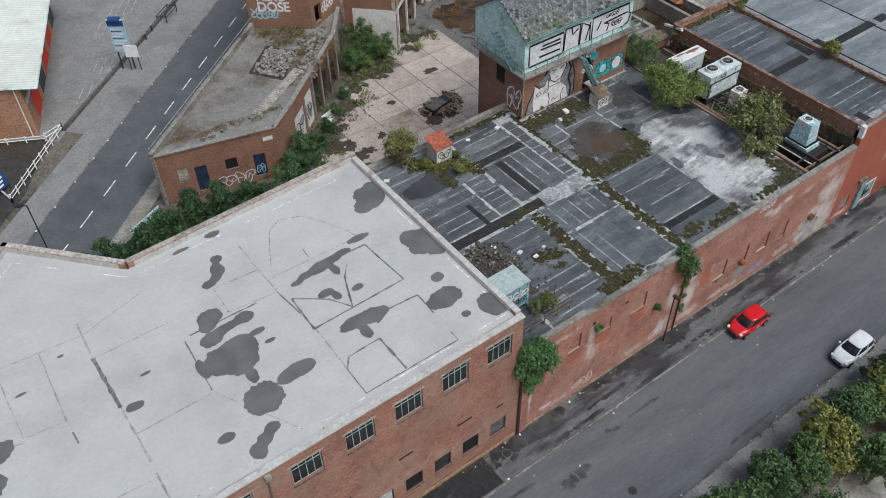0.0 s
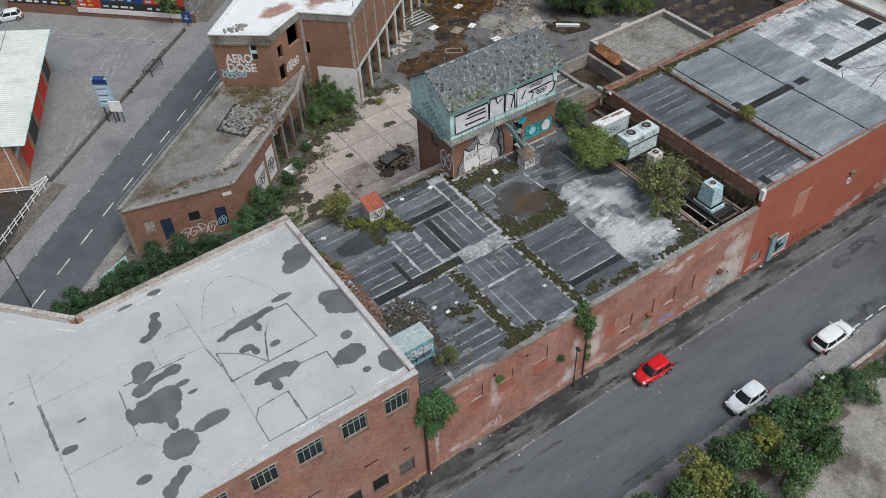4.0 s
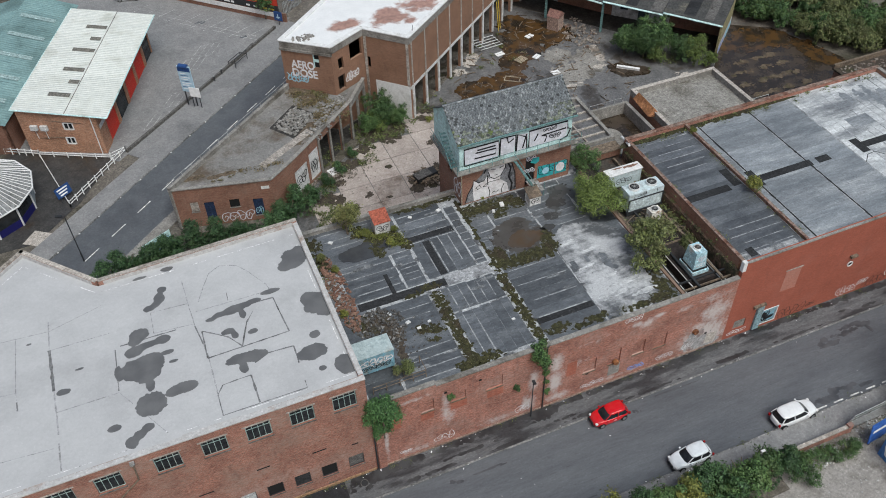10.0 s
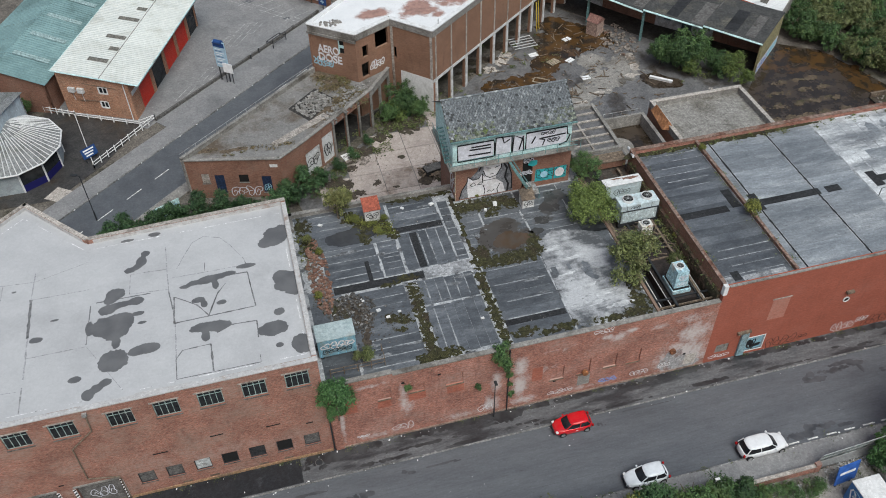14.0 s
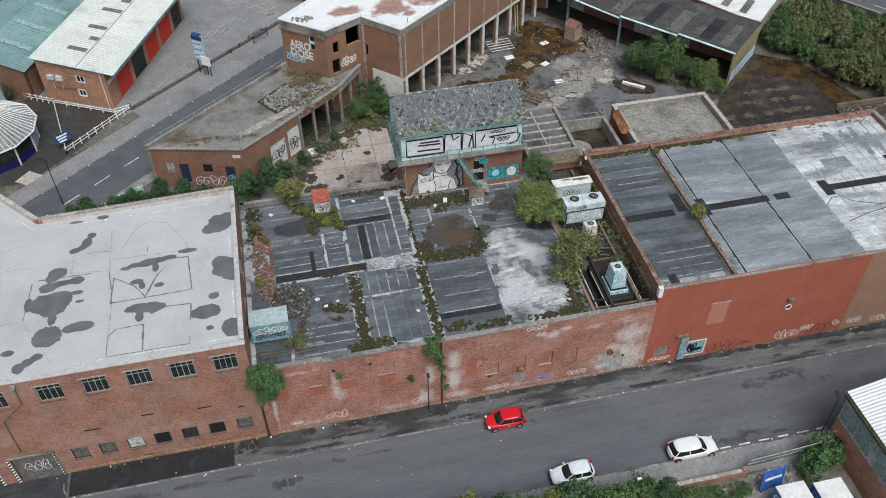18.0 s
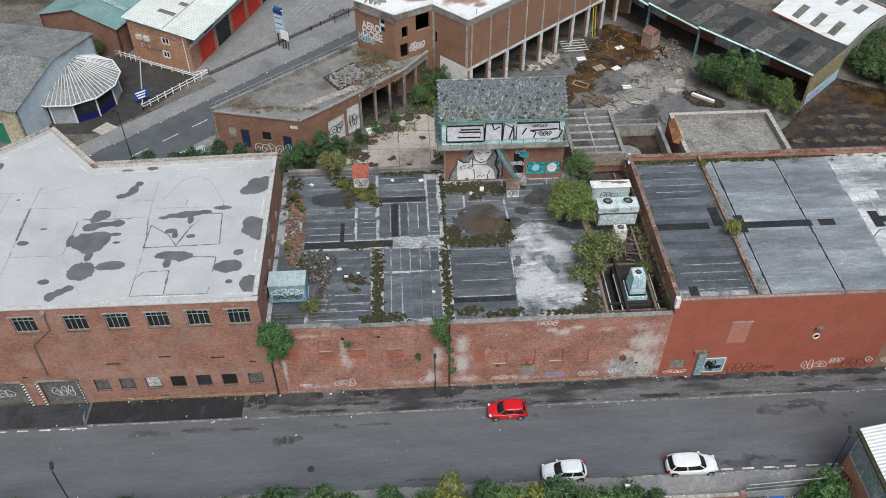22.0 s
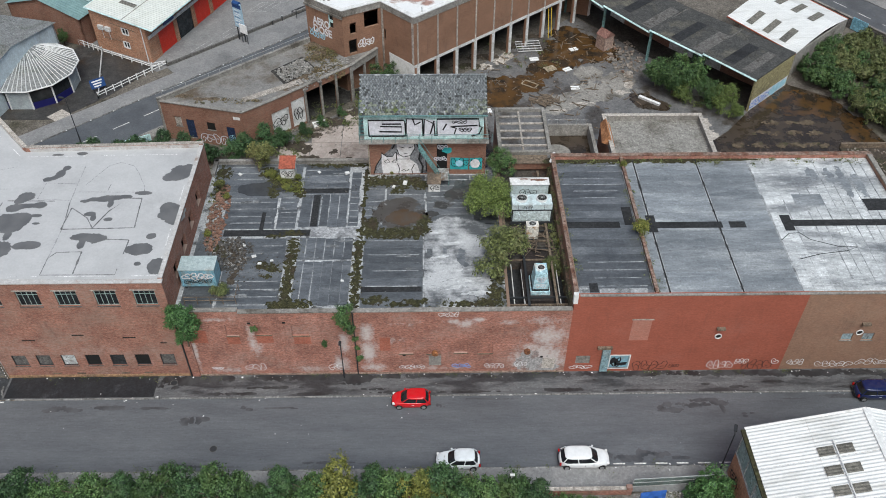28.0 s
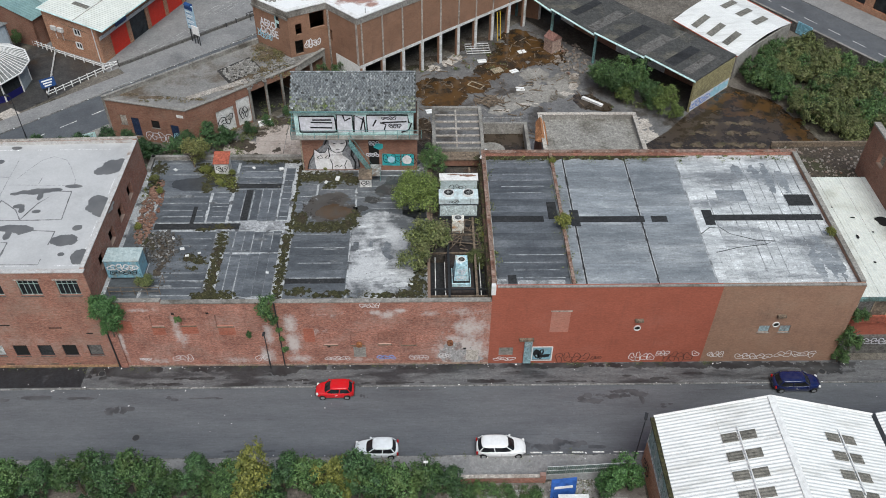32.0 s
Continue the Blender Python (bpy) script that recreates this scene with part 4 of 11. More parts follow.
for a, b in DOORS_A:
    d = part("door", moved(corrugated(B(), (0, 0, 0), (0, 0, 3.4), (b - a, 0, 0), 0.12, 0.02), pose(a, 0.3, 0.0)), board_grey, fac_a, "grey roller shutter with pale spray paint")
    part("lintel", box(B(), a - 0.15, -0.06, 3.402, b + 0.15, 0.1, 3.62), concrete, d)
    fm = wall_frame((a, 0.26), (b, 0.26), 0.02)
    part("graffiti", tag_scribble(B(), fm, 0.8, 0.9, 2.0, 1.4, int(a * 3), 0.08, 3), spray_lilac, d)
    for xx in (a - 0.28, b + 0.03):
        post = part("hazard_post", box(B(), xx, -0.05, 0, xx + 0.25, 0.0, 3.2), sign_white, d, "black and white striped door jamb")
        sb = B()
        for k in range(8):
            v = [sb.verts.new((xx + dx, -0.055, 0.1 + 0.4 * k + dz)) for dx, dz in ((0, 0), (0.25, 0.16), (0.25, 0.36), (0, 0.2))]
            sb.faces.new(v)
        part("stripe", sb, spray_black, post)
pipe = B()
for p, q in (((-17.9, -0.1, 12.7), (-18.0, -0.1, 10.6)), ((-18.0, -0.1, 10.6), (-20.0, -0.1, 8.75)), ((-20.0, -0.1, 8.75), (-20.1, -0.1, 4.4)), ((-20.1, -0.1, 4.4), (-17.75, -0.1, 3.75)), ((-17.75, -0.1, 3.75), (-17.7, -0.1, 0.05))):
    bar(pipe, p, q, 0.06, 8)
part("drainpipe", pipe, wood_old, fac_a, "rusty brown drainpipe with offsets")
part("hopper", box(B(), -18.1, -0.25, 12.55, -17.75, 0, 12.85), grey_metal, fac_a)
for x, z, w in ((-14.6, 5.5, 1.2), (-9.8, 6.2, 1.1), (-5.2, 5.8, 1.2), (-1.9, 5.0, 0.6), (-22.5, 4.1, 0.4)):
    part("vent", box(B(), x, -0.02, z, x + w, 0.0, z + 0.13), void_dark, fac_a)
for x in (-13.2, -10.9, -6.6, -4.4):
    part("airbrick", box(B(), x, -0.03, 0.55, x + 0.8, 0.0, 0.72), wood_old, fac_a)
part("plinth", box(B(), -17.6, -0.07, 0.0, -0.05, 0.0, 0.42), surf("plinth", (0.26, 0.16, 0.1), (0.32, 0.2, 0.11), (0.16, 0.11, 0.08), mid=1.0), fac_a)

# dark seams and court-like outlines on the membrane
Z = RZ + 0.004
dark_seams, faint_seams = B(), B()
for k, (pts, w) in enumerate((([(-22.6, 13.1), (-22.58, 8.66)], 0.26), ([(-10.73, 10.08), (-10.88, 7.05), (-4.1, 7.19)], 0.13), ([(-4.1, 7.19), (-4.4, 11.4)], 0.12), ([(-4.4, 11.4), (-5.64, 11.46), (-7.09, 9.59), (-8.01, 7.18), (-8.89, 8.63), (-10.73, 10.08)], 0.13),
                              ([(-8.02, 1.15), (-8.06, 4.01), (-7.48, 5.08), (-6.25, 5.66)], 0.16), ([(-6.25, 5.66), (-4.18, 5.51), (-4.31, 1.06)], 0.1), ([(-10.89, 1.09), (-10.83, 3.19), (-10.31, 3.93), (-9.11, 3.99), (-8.06, 4.01)], 0.1), ([(-10.89, 1.09), (-4.31, 1.06)], 0.1),
                              ([(-17.22, 11.19), (-12.69, 11.11)], 0.13), ([(-25.33, 8.7), (-25.3, 7.8)], 0.16), ([(-8.0, 12.6), (-7.95, 13.6)], 0.07), ([(-17.64, 10.95), (-17.89, 6.63)], 0.1), ([(-11.17, 10.93), (-10.9, 8.6)], 0.1))):
    worn_line(dark_seams, pts, w * 1.15, Z + 0.0002 * (k % 6), k, -0.1)
for k, (pts, w) in enumerate((([(-22.46, 16.3), (-22.6, 13.11)], 0.12), ([(-22.58, 8.66), (-22.55, 6.02), (-22.65, 1.04)], 0.13), ([(-22.46, 13.04), (-17.87, 12.97)], 0.09), ([(-22.51, 6.45), (-17.91, 6.45)], 0.1), ([(-25.1, 15.5), (-25.35, 9.86), (-25.32, 7.77)], 0.09), ([(-27.6, 16.6), (-27.67, 9.91), (-25.28, 9.64)], 0.08), ([(-14.35, 13.89), (-11.24, 13.68)], 0.08), ([(-14.35, 13.89), (-14.46, 11.49), (-11.13, 11.14)], 0.08),
                              ([(-11.25, 16.6), (-11.25, 14.39), (-11.17, 10.93)], 0.09), ([(-10.9, 8.6), (-10.77, 7.13), (-10.83, 3.57), (-10.89, 1.09)], 0.11), ([(-10.85, 12.46), (-9.64, 15.12), (-8.9, 16.5), (-7.86, 17.1), (-6.4, 16.5), (-5.62, 15.33), (-4.53, 13.12), (-4.41, 12.35)], 0.08), ([(-10.85, 12.46), (-4.41, 12.35)], 0.09), ([(-34, 12), (-27.7, 9.6)], 0.08), ([(-31, 16), (-22.5, 15.2), (-18, 16.5)], 0.06), ([(-33, 4), (-23, 3.2)], 0.07), ([(-17.9, 6.5), (-15, 1.2)], 0.05))):
    worn_line(faint_seams, pts, w * 1.15, Z - 0.002 + 0.0002 * (k % 6), 40 + k, -0.05)
part("roof_seam", dark_seams, seam_mat, fac_a, "dark seams of the roof membrane")["kind"] = "stuff"
part("roof_seam", faint_seams, seam_pale, fac_a, "faint grey seams of the roof membrane")["kind"] = "stuff"
bm = B()
for k, (p, q) in enumerate((((-18.3, 18.1), (-0.7, 18.4)), ((-0.75, 18.3), (-0.65, 1.0)), ((-30.0, 0.9), (-0.7, 0.9)), ((-18.4, 18.2), (-23.9, 24.0)), ((-24.1, 24.2), (-34, 15.2)))):
    worn_line(bm, [p, q], 0.08, Z + 0.001, 80 + k, 0.25)
part("edge_line", bm, roof_line, fac_a, "white welded strip round the roof")["kind"] = "stuff"
# standing rain, each pool from the hollows that feed it
POOLS = (((-1.5, 15.3, 1.0), (-0.7, 16.1, 0.55), (-2.5, 14.6, 0.5)), ((-1.0, 9.2, 1.1), (-1.6, 10.1, 0.6), (-0.6, 8.3, 0.6)), ((-2.3, 6.0, 0.42, 0.36),), ((-2.8, 4.3, 1.0, 0.7), (-3.5, 4.3, 0.6, 0.45)), ((-0.85, 2.1, 0.75, 0.85),), ((-2.67, 2.4, 0.28, 0.22),),
         ((-7.3, 5.8, 0.85, 0.55), (-8.7, 6.0, 0.9, 0.4), (-8.4, 4.9, 0.3, 0.5)), ((-13.4, 15.3, 0.4, 0.55), (-13.05, 16.2, 0.33), (-14.4, 14.4, 0.42, 0.3), (-13.8, 14.7, 0.3)), ((-15.6, 11.8, 0.7, 0.6), (-16.1, 11.2, 0.45)), ((-13.9, 10.5, 0.55, 0.42), (-14.8, 10.4, 0.5, 0.28), (-16.3, 10.1, 0.62, 0.5), (-15.4, 10.4, 0.5, 0.3)),
         ((-15.6, 8.0, 1.15, 1.2), (-16.9, 8.3, 0.6, 0.75), (-15.0, 8.6, 0.7)), ((-17.65, 8.4, 0.3, 0.75),), ((-15.55, 6.3, 0.3, 0.55), (-15.7, 4.3, 1.05, 0.95)), ((-14.1, 4.85, 0.45, 0.4), (-13.2, 4.9, 0.7, 0.5), (-12.5, 4.95, 0.4, 0.35)), ((-13.78, 9.0, 0.5, 0.2),), ((-13.4, 7.9, 0.35, 0.15),), ((-18.64, 3.2, 0.42, 0.28),),
         ((-17.6, 1.4, 0.4, 0.5), (-16.9, 1.9, 0.4, 0.35), (-16.25, 2.3, 0.42, 0.32)), ((-21.9, 8.26, 0.5, 0.28),), ((-12.2, 18.6, 0.5, 0.25),), ((-27.5, 19.7, 0.25, 0.5),), ((-28.2, 16.7, 0.85, 0.7), (-28.8, 16.3, 0.5)), ((-28.4, 18.3, 0.25),), ((-30.1, 9.8, 1.7, 0.7), (-30.3, 7.9, 1.0, 0.9), (-31.5, 6.8, 0.8, 0.7)), ((-29.6, 12.9, 0.42, 0.2),),
         ((-9.8, 11.05, 0.4, 0.2), (-9.0, 11.3, 0.5, 0.25), (-7.9, 11.4, 0.7, 0.42), (-6.9, 11.5, 0.6, 0.3), (-5.95, 11.7, 0.5, 0.25), (-7.2, 10.6, 0.25, 0.5)), ((-8.75, 9.2, 0.5, 0.28), (-8.3, 8.6, 0.25, 0.35)), ((-6.85, 8.4, 0.35, 0.22),), ((-4.5, 12.2, 0.75, 0.24),), ((-24.1, 14.4, 0.18, 0.1),), ((-26.9, 13.0, 0.3, 0.1),), ((-33.5, 12.5, 0.8, 0.5),), ((-20.5, 10.1, 0.3, 0.1),), ((-36, 9, 1.2, 0.8),), ((-14.6, 18.4, 0.5, 0.16),))
for i, lobes in enumerate(POOLS):
    small = max(l[2] for l in lobes) < 0.5
    part("puddle", pool(B(), [(l[0], l[1], *(1.16 * r for r in l[2:])) for l in lobes], Z + 0.003 + 0.0005 * (i % 5), 0.07 if small else 0.1, 0.24, 0.7, i), puddle_grey, fac_a)

# ---- middle building with the felt roof ----
fac_b = empty("warehouse_building", "low brick works building with a patched black felt roof", "building")
rec = [(4.48, 5.63, 5.95, 7.5), (7.25, 8.6, 6.05, 7.1), (10.55, 12.1, 5.9, 7.5), (20.4, 21.7, 3.1, 4.9), (23.0, 24.3, 3.05, 5.0), (25.65, 26.9, 3.15, 4.95), (27.9, 29.3, 3.05, 4.9)]
LIME = ((25.6, 7.6, 1.2, 0.5, 0.8), (26.8, 7.4, 1.2, 0.7, 0.9), (27.8, 7.9, 0.9, 0.35, 0.8), (6.8, 6.4, 0.5, 1.3, 0.75), (6.9, 4.4, 0.8, 1.6, 0.8), (15.2, 4.6, 0.6, 2.2, 0.9), (14.8, 1.6, 0.9, 1.6, 1.0), (17.4, 6.2, 0.8, 1.8, 0.95), (17.5, 3.4, 0.9, 2.2, 1.0), (17.9, 1.1, 1.6, 0.7, 0.9), (1.15, 3.6, 0.3, 3.4, 0.8),
        (12.0, 1.0, 2.6, 0.6, 0.6), (4.0, 0.9, 2.6, 0.5, 0.6), (24.0, 0.9, 4.0, 0.4, 0.55), (3.6, 8.2, 2.2, 0.35, 0.6), (30.6, 7.5, 1.2, 0.5, 0.7), (33.8, 2.0, 2.8, 2.8, 1.3), (34.4, 5.2, 2.2, 2.6, 0.85), (34.0, 7.6, 2.4, 1.2, 0.6), (21.0, 7.4, 2.6, 0.5, 0.45), (20.0, 5.0, 2.0, 0.6, 0.5))
brick_limed = brick_mat("brick_limed", (0.242, 0.098, 0.071), (0.315, 0.133, 0.095), (0.31, 0.2, 0.17), (0.36, 0.26, 0.225), 0.6, soot_amount=0.45, thr=(0.5, 0.64), places=LIME)
part("wall", moved(walled(B(), 36.4, 9.05, 0.4, rec), pose(0, 0, 0)), brick_limed, fac_b, "red brick wall with runs of white lime")
for a, b, c, d in rec:
    w = part("window_infill", box(B(), a, 0.13, c, b, 0.3, d), brick_b, fac_b, "bricked-up window")
    part("sill", box(B(), a - 0.06, -0.05, c - 0.13, b + 0.06, 0.13, c - 0.003), wood_old, w)
for x, y, w, h in ((4.4, 4.8, 1.2, 0.98), (7.2, 4.9, 1.5, 1.0), (10.6, 4.7, 1.6, 1.05), (1.0, 5.0, 1.6, 1.7), (18.6, 3.6, 1.0, 1.9)):
    part("repair", box(B(), x, -0.012, y, x + w, 0.0, y + h), brick_fresh, fac_b, "patch of fresh red brick")
part("coping", box(B(), 5.9, -0.06, 9.052, 36.35, 0.42, 9.16), concrete, fac_b, "mossy concrete coping")
part("coping", box(B(), 0.1, -0.05, 9.3, 5.9, 0.42, 9.4), concrete, fac_b)
part("wall", box(B(), 0.1, 0.0, 9.052, 5.9, 0.38, 9.298), brick_b, fac_b)
for p, q in (((36.4, 22.5), (0, 22.5)), ((0, 22.5), (0, 20.0))):
    part("wall", moved(walled(B(), dist(p, q), 9.15, 0.35, []), along(p, q)), concrete, fac_b)
    part("coping", moved(box(B(), 0, -0.04, 9.152, dist(p, q), 0.4, 9.25), along(p, q)), concrete, fac_b)
part("roof_deck", box(B(), 0.0, 0.42, BZ - 0.3, 30.6, 22.1, BZ), felt_base, fac_b, "old pale felt under the strips")
part("pilaster", prism(B(), [(0.25, 0), (0.95, 0), (0.95, -0.14), (0.25, -0.14)], 0.0, 8.4), brick_limed, fac_b, "lime-stained brick pilaster")
for x, r in ((0.1, 0.07), (16.3, 0.06)):
    part("drainpipe", bar(B(), (x, -0.1, 0.05), (x, -0.1, 9.1), r, 8), dark_metal, fac_b)
part("plinth", box(B(), 0.95, -0.06, 0, 36.4, 0.0, 0.32), surf("plinth_b", (0.22, 0.15, 0.12), (0.3, 0.22, 0.18), (0.13, 0.09, 0.07)), fac_b)
wfA = wall_frame((0, 0), (36.4, 0), 0.004)
part("painted_panel", pool(B(), ((32.8, 1.5, 1.3, 1.2), (34.4, 1.3, 1.3, 1.0), (33.0, 2.8, 0.8, 0.7)), 0.002, 0.08, 0.9, 0.5, 641, wfA, (31.4, 0.33, 36.3, 4.0)), surf("wash_grey", (0.27, 0.262, 0.262), (0.35, 0.342, 0.342), (0.25, 0.17, 0.15), big=0.7, mid=2.0), fac_b, "grey painted patch of wall")
part("painted_panel", box(B(), 34.2, -0.014, 0.7, 35.4, -0.011, 2.2), concrete_pale, fac_b)
part("painted_panel", box(B(), 23.2, -0.012, 1.3, 24.4, 0.0, 2.75), concrete, fac_b)
wfB = wall_frame((0, 0), (36.4, 0), 0.008)


def wall_blob(bm, m, x, z, rx, rz, seed, rough=0.5):
    b2 = blob(B(), x, z, 0, rx, rz, 0, seed, 40, rough)
    moved(b2, m)
    me = bpy.data.meshes.new("tmp")
    b2.to_mesh(me), b2.free()
    bm.from_mesh(me)
    bpy.data.meshes.remove(me)
    return bm


for x, z, r in ((23.8, 3.25, 0.28), (32.6, 3.4, 0.3)):
    part("vent_pipe", bar(B(), (x, 0.02, z), (x, -0.3, z), r, 14), rust, fac_b, "rusty round vent")
for x, z in ((6.6, 7.55), (9.8, 7.6), (20.7, 2.75), (33.9, 2.3)):
    part("wall_hole", box(B(), x, -0.016, z, x + 0.28, -0.01, z + 0.25), void_dark, fac_b)
for x, z, w, h, n, s in ((5.6, 0.8, 1.9, 1.0, 3, 1), (13.5, 0.8, 1.5, 0.9, 2, 2), (20.4, 0.8, 2.4, 0.6, 5, 3), (24.2, 8.3, 1.8, 0.65, 4, 4), (28.6, 0.8, 1.9, 0.7, 4, 5), (31.5, 1.0, 1.2, 0.7, 3, 6), (2.3, 1.0, 1.0, 0.4, 3, 7)):
    part("graffiti", tag_scribble(B(), wfB, x, z, w, h, s, 0.06, n), spray_white, fac_b, "white spray-can tag")
part("graffiti", tag_scribble(B(), wfB, 25.5, 0.9, 1.7, 0.6, 12, 0.12, 3), spray_blue, fac_b, "blue spray tag")
lamp_b = empty("wall_lamp", "dark lamp post standing against the brick wall", "lamp", (14.95, -0.45, 0.12))
part("post", bar(bar(B(), (0, 0, 0), (0, 0, 1.3), 0.08, 8), (0, 0, 1.3), (0, 0, 5.2), 0.05, 8), dark_metal, lamp_b)
part("lantern", box(B(), -0.12, -0.35, 5.2, 0.12, 0.12, 5.34), dark_metal, lamp_b)

# felt strips, each its own piece
strip_cache = {}


def strip(x0, y0, x1, y1, mat, parent=fac_b, z=BZ):
    key = (round(x1 - x0, 2), round(y1 - y0, 2), mat.name)
    if key not in strip_cache:
        b = box(B(), 0, 0, 0, x1 - x0, y1 - y0, 0.012)
        me = bpy.data.meshes.new("felt_strip")
        b.to_mesh(me), b.free()
        me.materials.append(mat)
        strip_cache[key] = me
    return share("felt_strip", strip_cache[key], parent, pose(x0, y0, z))


rnd = random.Random(21)


def courses(x0, x1, cuts, wide, along_y=False, mat=felt, ends=0.12):
    """Strips between the cuts; along the joints named in wide the felt is worn pale."""
    for k, (a, b) in enumerate(zip(cuts, cuts[1:])):
        g = 0.015
        c, d = round(x0 + rnd.uniform(0, ends), 1), round(x1 - rnd.uniform(0, ends), 1)
        if along_y:
            strip(round(a, 2), c, round(b - g, 2), d, mat)
        else:
            strip(c, round(a, 2), d, round(b - g, 2), mat)
        if k in wide:
            for e in range(2):
                p, q = c + rnd.uniform(0, 0.25) * (d - c), d - rnd.uniform(0, 0.25) * (d - c)
                worn_line(seams, [(b, p), (b, q)] if along_y else [(p, b), (q, b)], rnd.uniform(0.08, 0.15), BZ + 0.0135 + 0.0012 * e, rnd.randint(1, 900), 0.02)


seams = B()
W3 = range(9)
courses(0.4, 9.8, (16.4, 17.4, 18.5, 19.5, 20.5, 21.6, 22.05), (2, 3, 4))
courses(2.3, 7.7, (11.6, 12.5, 13.5, 14.65, 15.7, 16.38), W3)
courses(7.8, 9.85, (11.6, 12.5, 13.35, 14.1, 14.6, 15.65, 16.38), W3)
courses(9.95, 14.9, (17.0, 17.95, 18.95, 20.0, 21.0, 22.05), W3)
courses(11.75, 16.95, (10.1, 11.22, 12.15, 13.02, 14.0, 14.95), W3, True)
courses(15.05, 16.15, (11.9, 12.45, 13.3, 14.3, 15.4, 16.4, 17.4, 18.4, 19.5, 20.6), W3)
courses(3.6, 9.3, (0.5, 1.25, 2.25, 3.2, 4.25, 5.4, 6.5, 7.5, 8.1, 9.1, 10.2), (0, 1, 2, 3, 7, 8))
courses(7.0, 10.25, (10.5, 11.2, 12.15, 13.05, 14.0, 14.95, 15.8), (0, 1, 2, 3, 4), True)
courses(1.0, 6.9, (10.5, 11.2, 12.2, 13.05, 14.0, 15.0, 15.8), (0, 1), True)
courses(16.5, 18.8, (12.4, 13.5, 14.4, 15.65, 16.75, 17.75, 18.7), W3)
courses(18.85, 22.9, (12.2, 13.5, 14.6, 15.7, 16.8, 17.9, 19.0, 20.0), (3,))
courses(23.0, 27.7, (13.65, 14.6, 15.45, 16.4, 17.35, 18.25, 19.2, 20.0), W3)
courses(27.8, 30.4, (12.0, 13.5, 15.0, 16.5, 18.0, 20.0), ())
courses(16.85, 22.75, (0.6, 1.6, 2.7, 3.45, 4.5, 5.5, 6.6, 7.7, 8.7, 9.7, 11.0, 12.15), (2, 4, 6, 8), ends=0.05)
courses(22.8, 30.4, (0.6, 2.6, 4.6, 6.6, 8.6, 10.6, 12.0, 13.6), ())
courses(0.3, 3.5, (0.5, 2.6, 4.7, 6.8, 8.9, 11.4), ())
ZF = BZ + 0.016
part("worn_joint", seams, felt_seam, fac_b, "pale worn joints between the felt strips")["kind"] = "stuff"
part("felt_patch", box(B(), 2.8, 10.5, ZF, 11.4, 11.42, ZF + 0.012), felt_patch, fac_b, "black repair strip")
part("felt_patch", box(B(), 6.25, 11.43, ZF, 6.65, 14.1, ZF + 0.012), felt_patch, fac_b)
part("felt_patch", box(B(), 11.3, 11.9, ZF, 12.0, 16.8, ZF + 0.01), felt_patch, fac_b)
part("felt_patch", box(B(), 10.1, 17.12, ZF, 14.85, 17.88, ZF + 0.01), felt_patch, fac_b)
part("felt_patch", box(B(), 11.5, 10.35, ZF, 16.15, 11.7, ZF + 0.006), felt_pale, fac_b, "pale worn strip")
part("felt_patch", box(B(), 16.9, 2.72, ZF, 22.6, 3.38, ZF + 0.006), felt_patch, fac_b)
part("felt_patch", box(B(), 23.1, 7.55, ZF + 0.006, 23.65, 8.5, ZF + 0.01), felt, fac_b)
part("felt_patch", box(B(), 24.7, 7.75, ZF + 0.006, 25.05, 8.6, ZF + 0.01), felt, fac_b)
part("worn_patch", pool(B(), ((25.2, 3.0, 2.6, 2.6), (24.0, 6.0, 2.1, 2.6), (24.2, 9.6, 2.2, 2.4), (25.6, 11.4, 2.0, 2.0), (27.6, 10.6, 1.9, 1.9), (28.4, 7.6, 1.5, 2.4), (27.4, 3.2, 2.0, 2.2)), ZF + 0.002, 0.12, 0.2, 0.7, 3, None, (22.85, 0.6, 30.3, 14.5)), felt_bloom, fac_b, "white chalky worn area of roof")
for i, (x, y, rx, ry) in enumerate(((24.6, 3.2, 1.6, 0.3), (26.4, 4.2, 1.7, 0.26), (25.0, 5.4, 1.3, 0.2), (24.2, 7.2, 0.9, 0.22), (27.6, 2.4, 1.2, 0.25), (24.2, 10.8, 0.9, 0.3), (25.6, 9.2, 1.2, 0.16), (28.0, 5.6, 0.9, 0.2))):
    part("chalk_streak", pool(B(), ((x, y, rx, ry), (x + 0.6 * rx, y + 0.2, 0.6 * rx, 0.7 * ry)), ZF + 0.004 + 0.0004 * i, 0.09, 0.7, 0.5, 610 + i, None, (22.87, 0.6, 30.3, 14.5)), felt_chalk, fac_b, "white chalky streak")
part("rain_pool", pool(B(), ((18.6, 13.6, 1.3, 1.5), (20.4, 13.4, 1.8, 2.0), (22.2, 13.0, 1.2, 1.3), (20.8, 15.6, 1.6, 0.8)), ZF + 0.005, 0.1, 0.5, 0.9, 4), puddle_mat("pool_damp", (0.056, 0.05, 0.046), (0.2, 0.45), (0.075, 0.07, 0.066)), fac_b, "damp dark rim round the rain pool")
part("rain_pool", pool(B(), ((20.0, 12.9, 1.1, 0.9), (21.6, 13.0, 1.1, 1.0), (20.8, 13.9, 0.9, 0.6)), ZF + 0.0065, 0.1, 0.45, 0.8, 5), puddle_mat("pool_roof", (0.075, 0.048, 0.03), (0.06, 0.25), (0.072, 0.06, 0.05)), fac_b, "shallow brown rain pool")
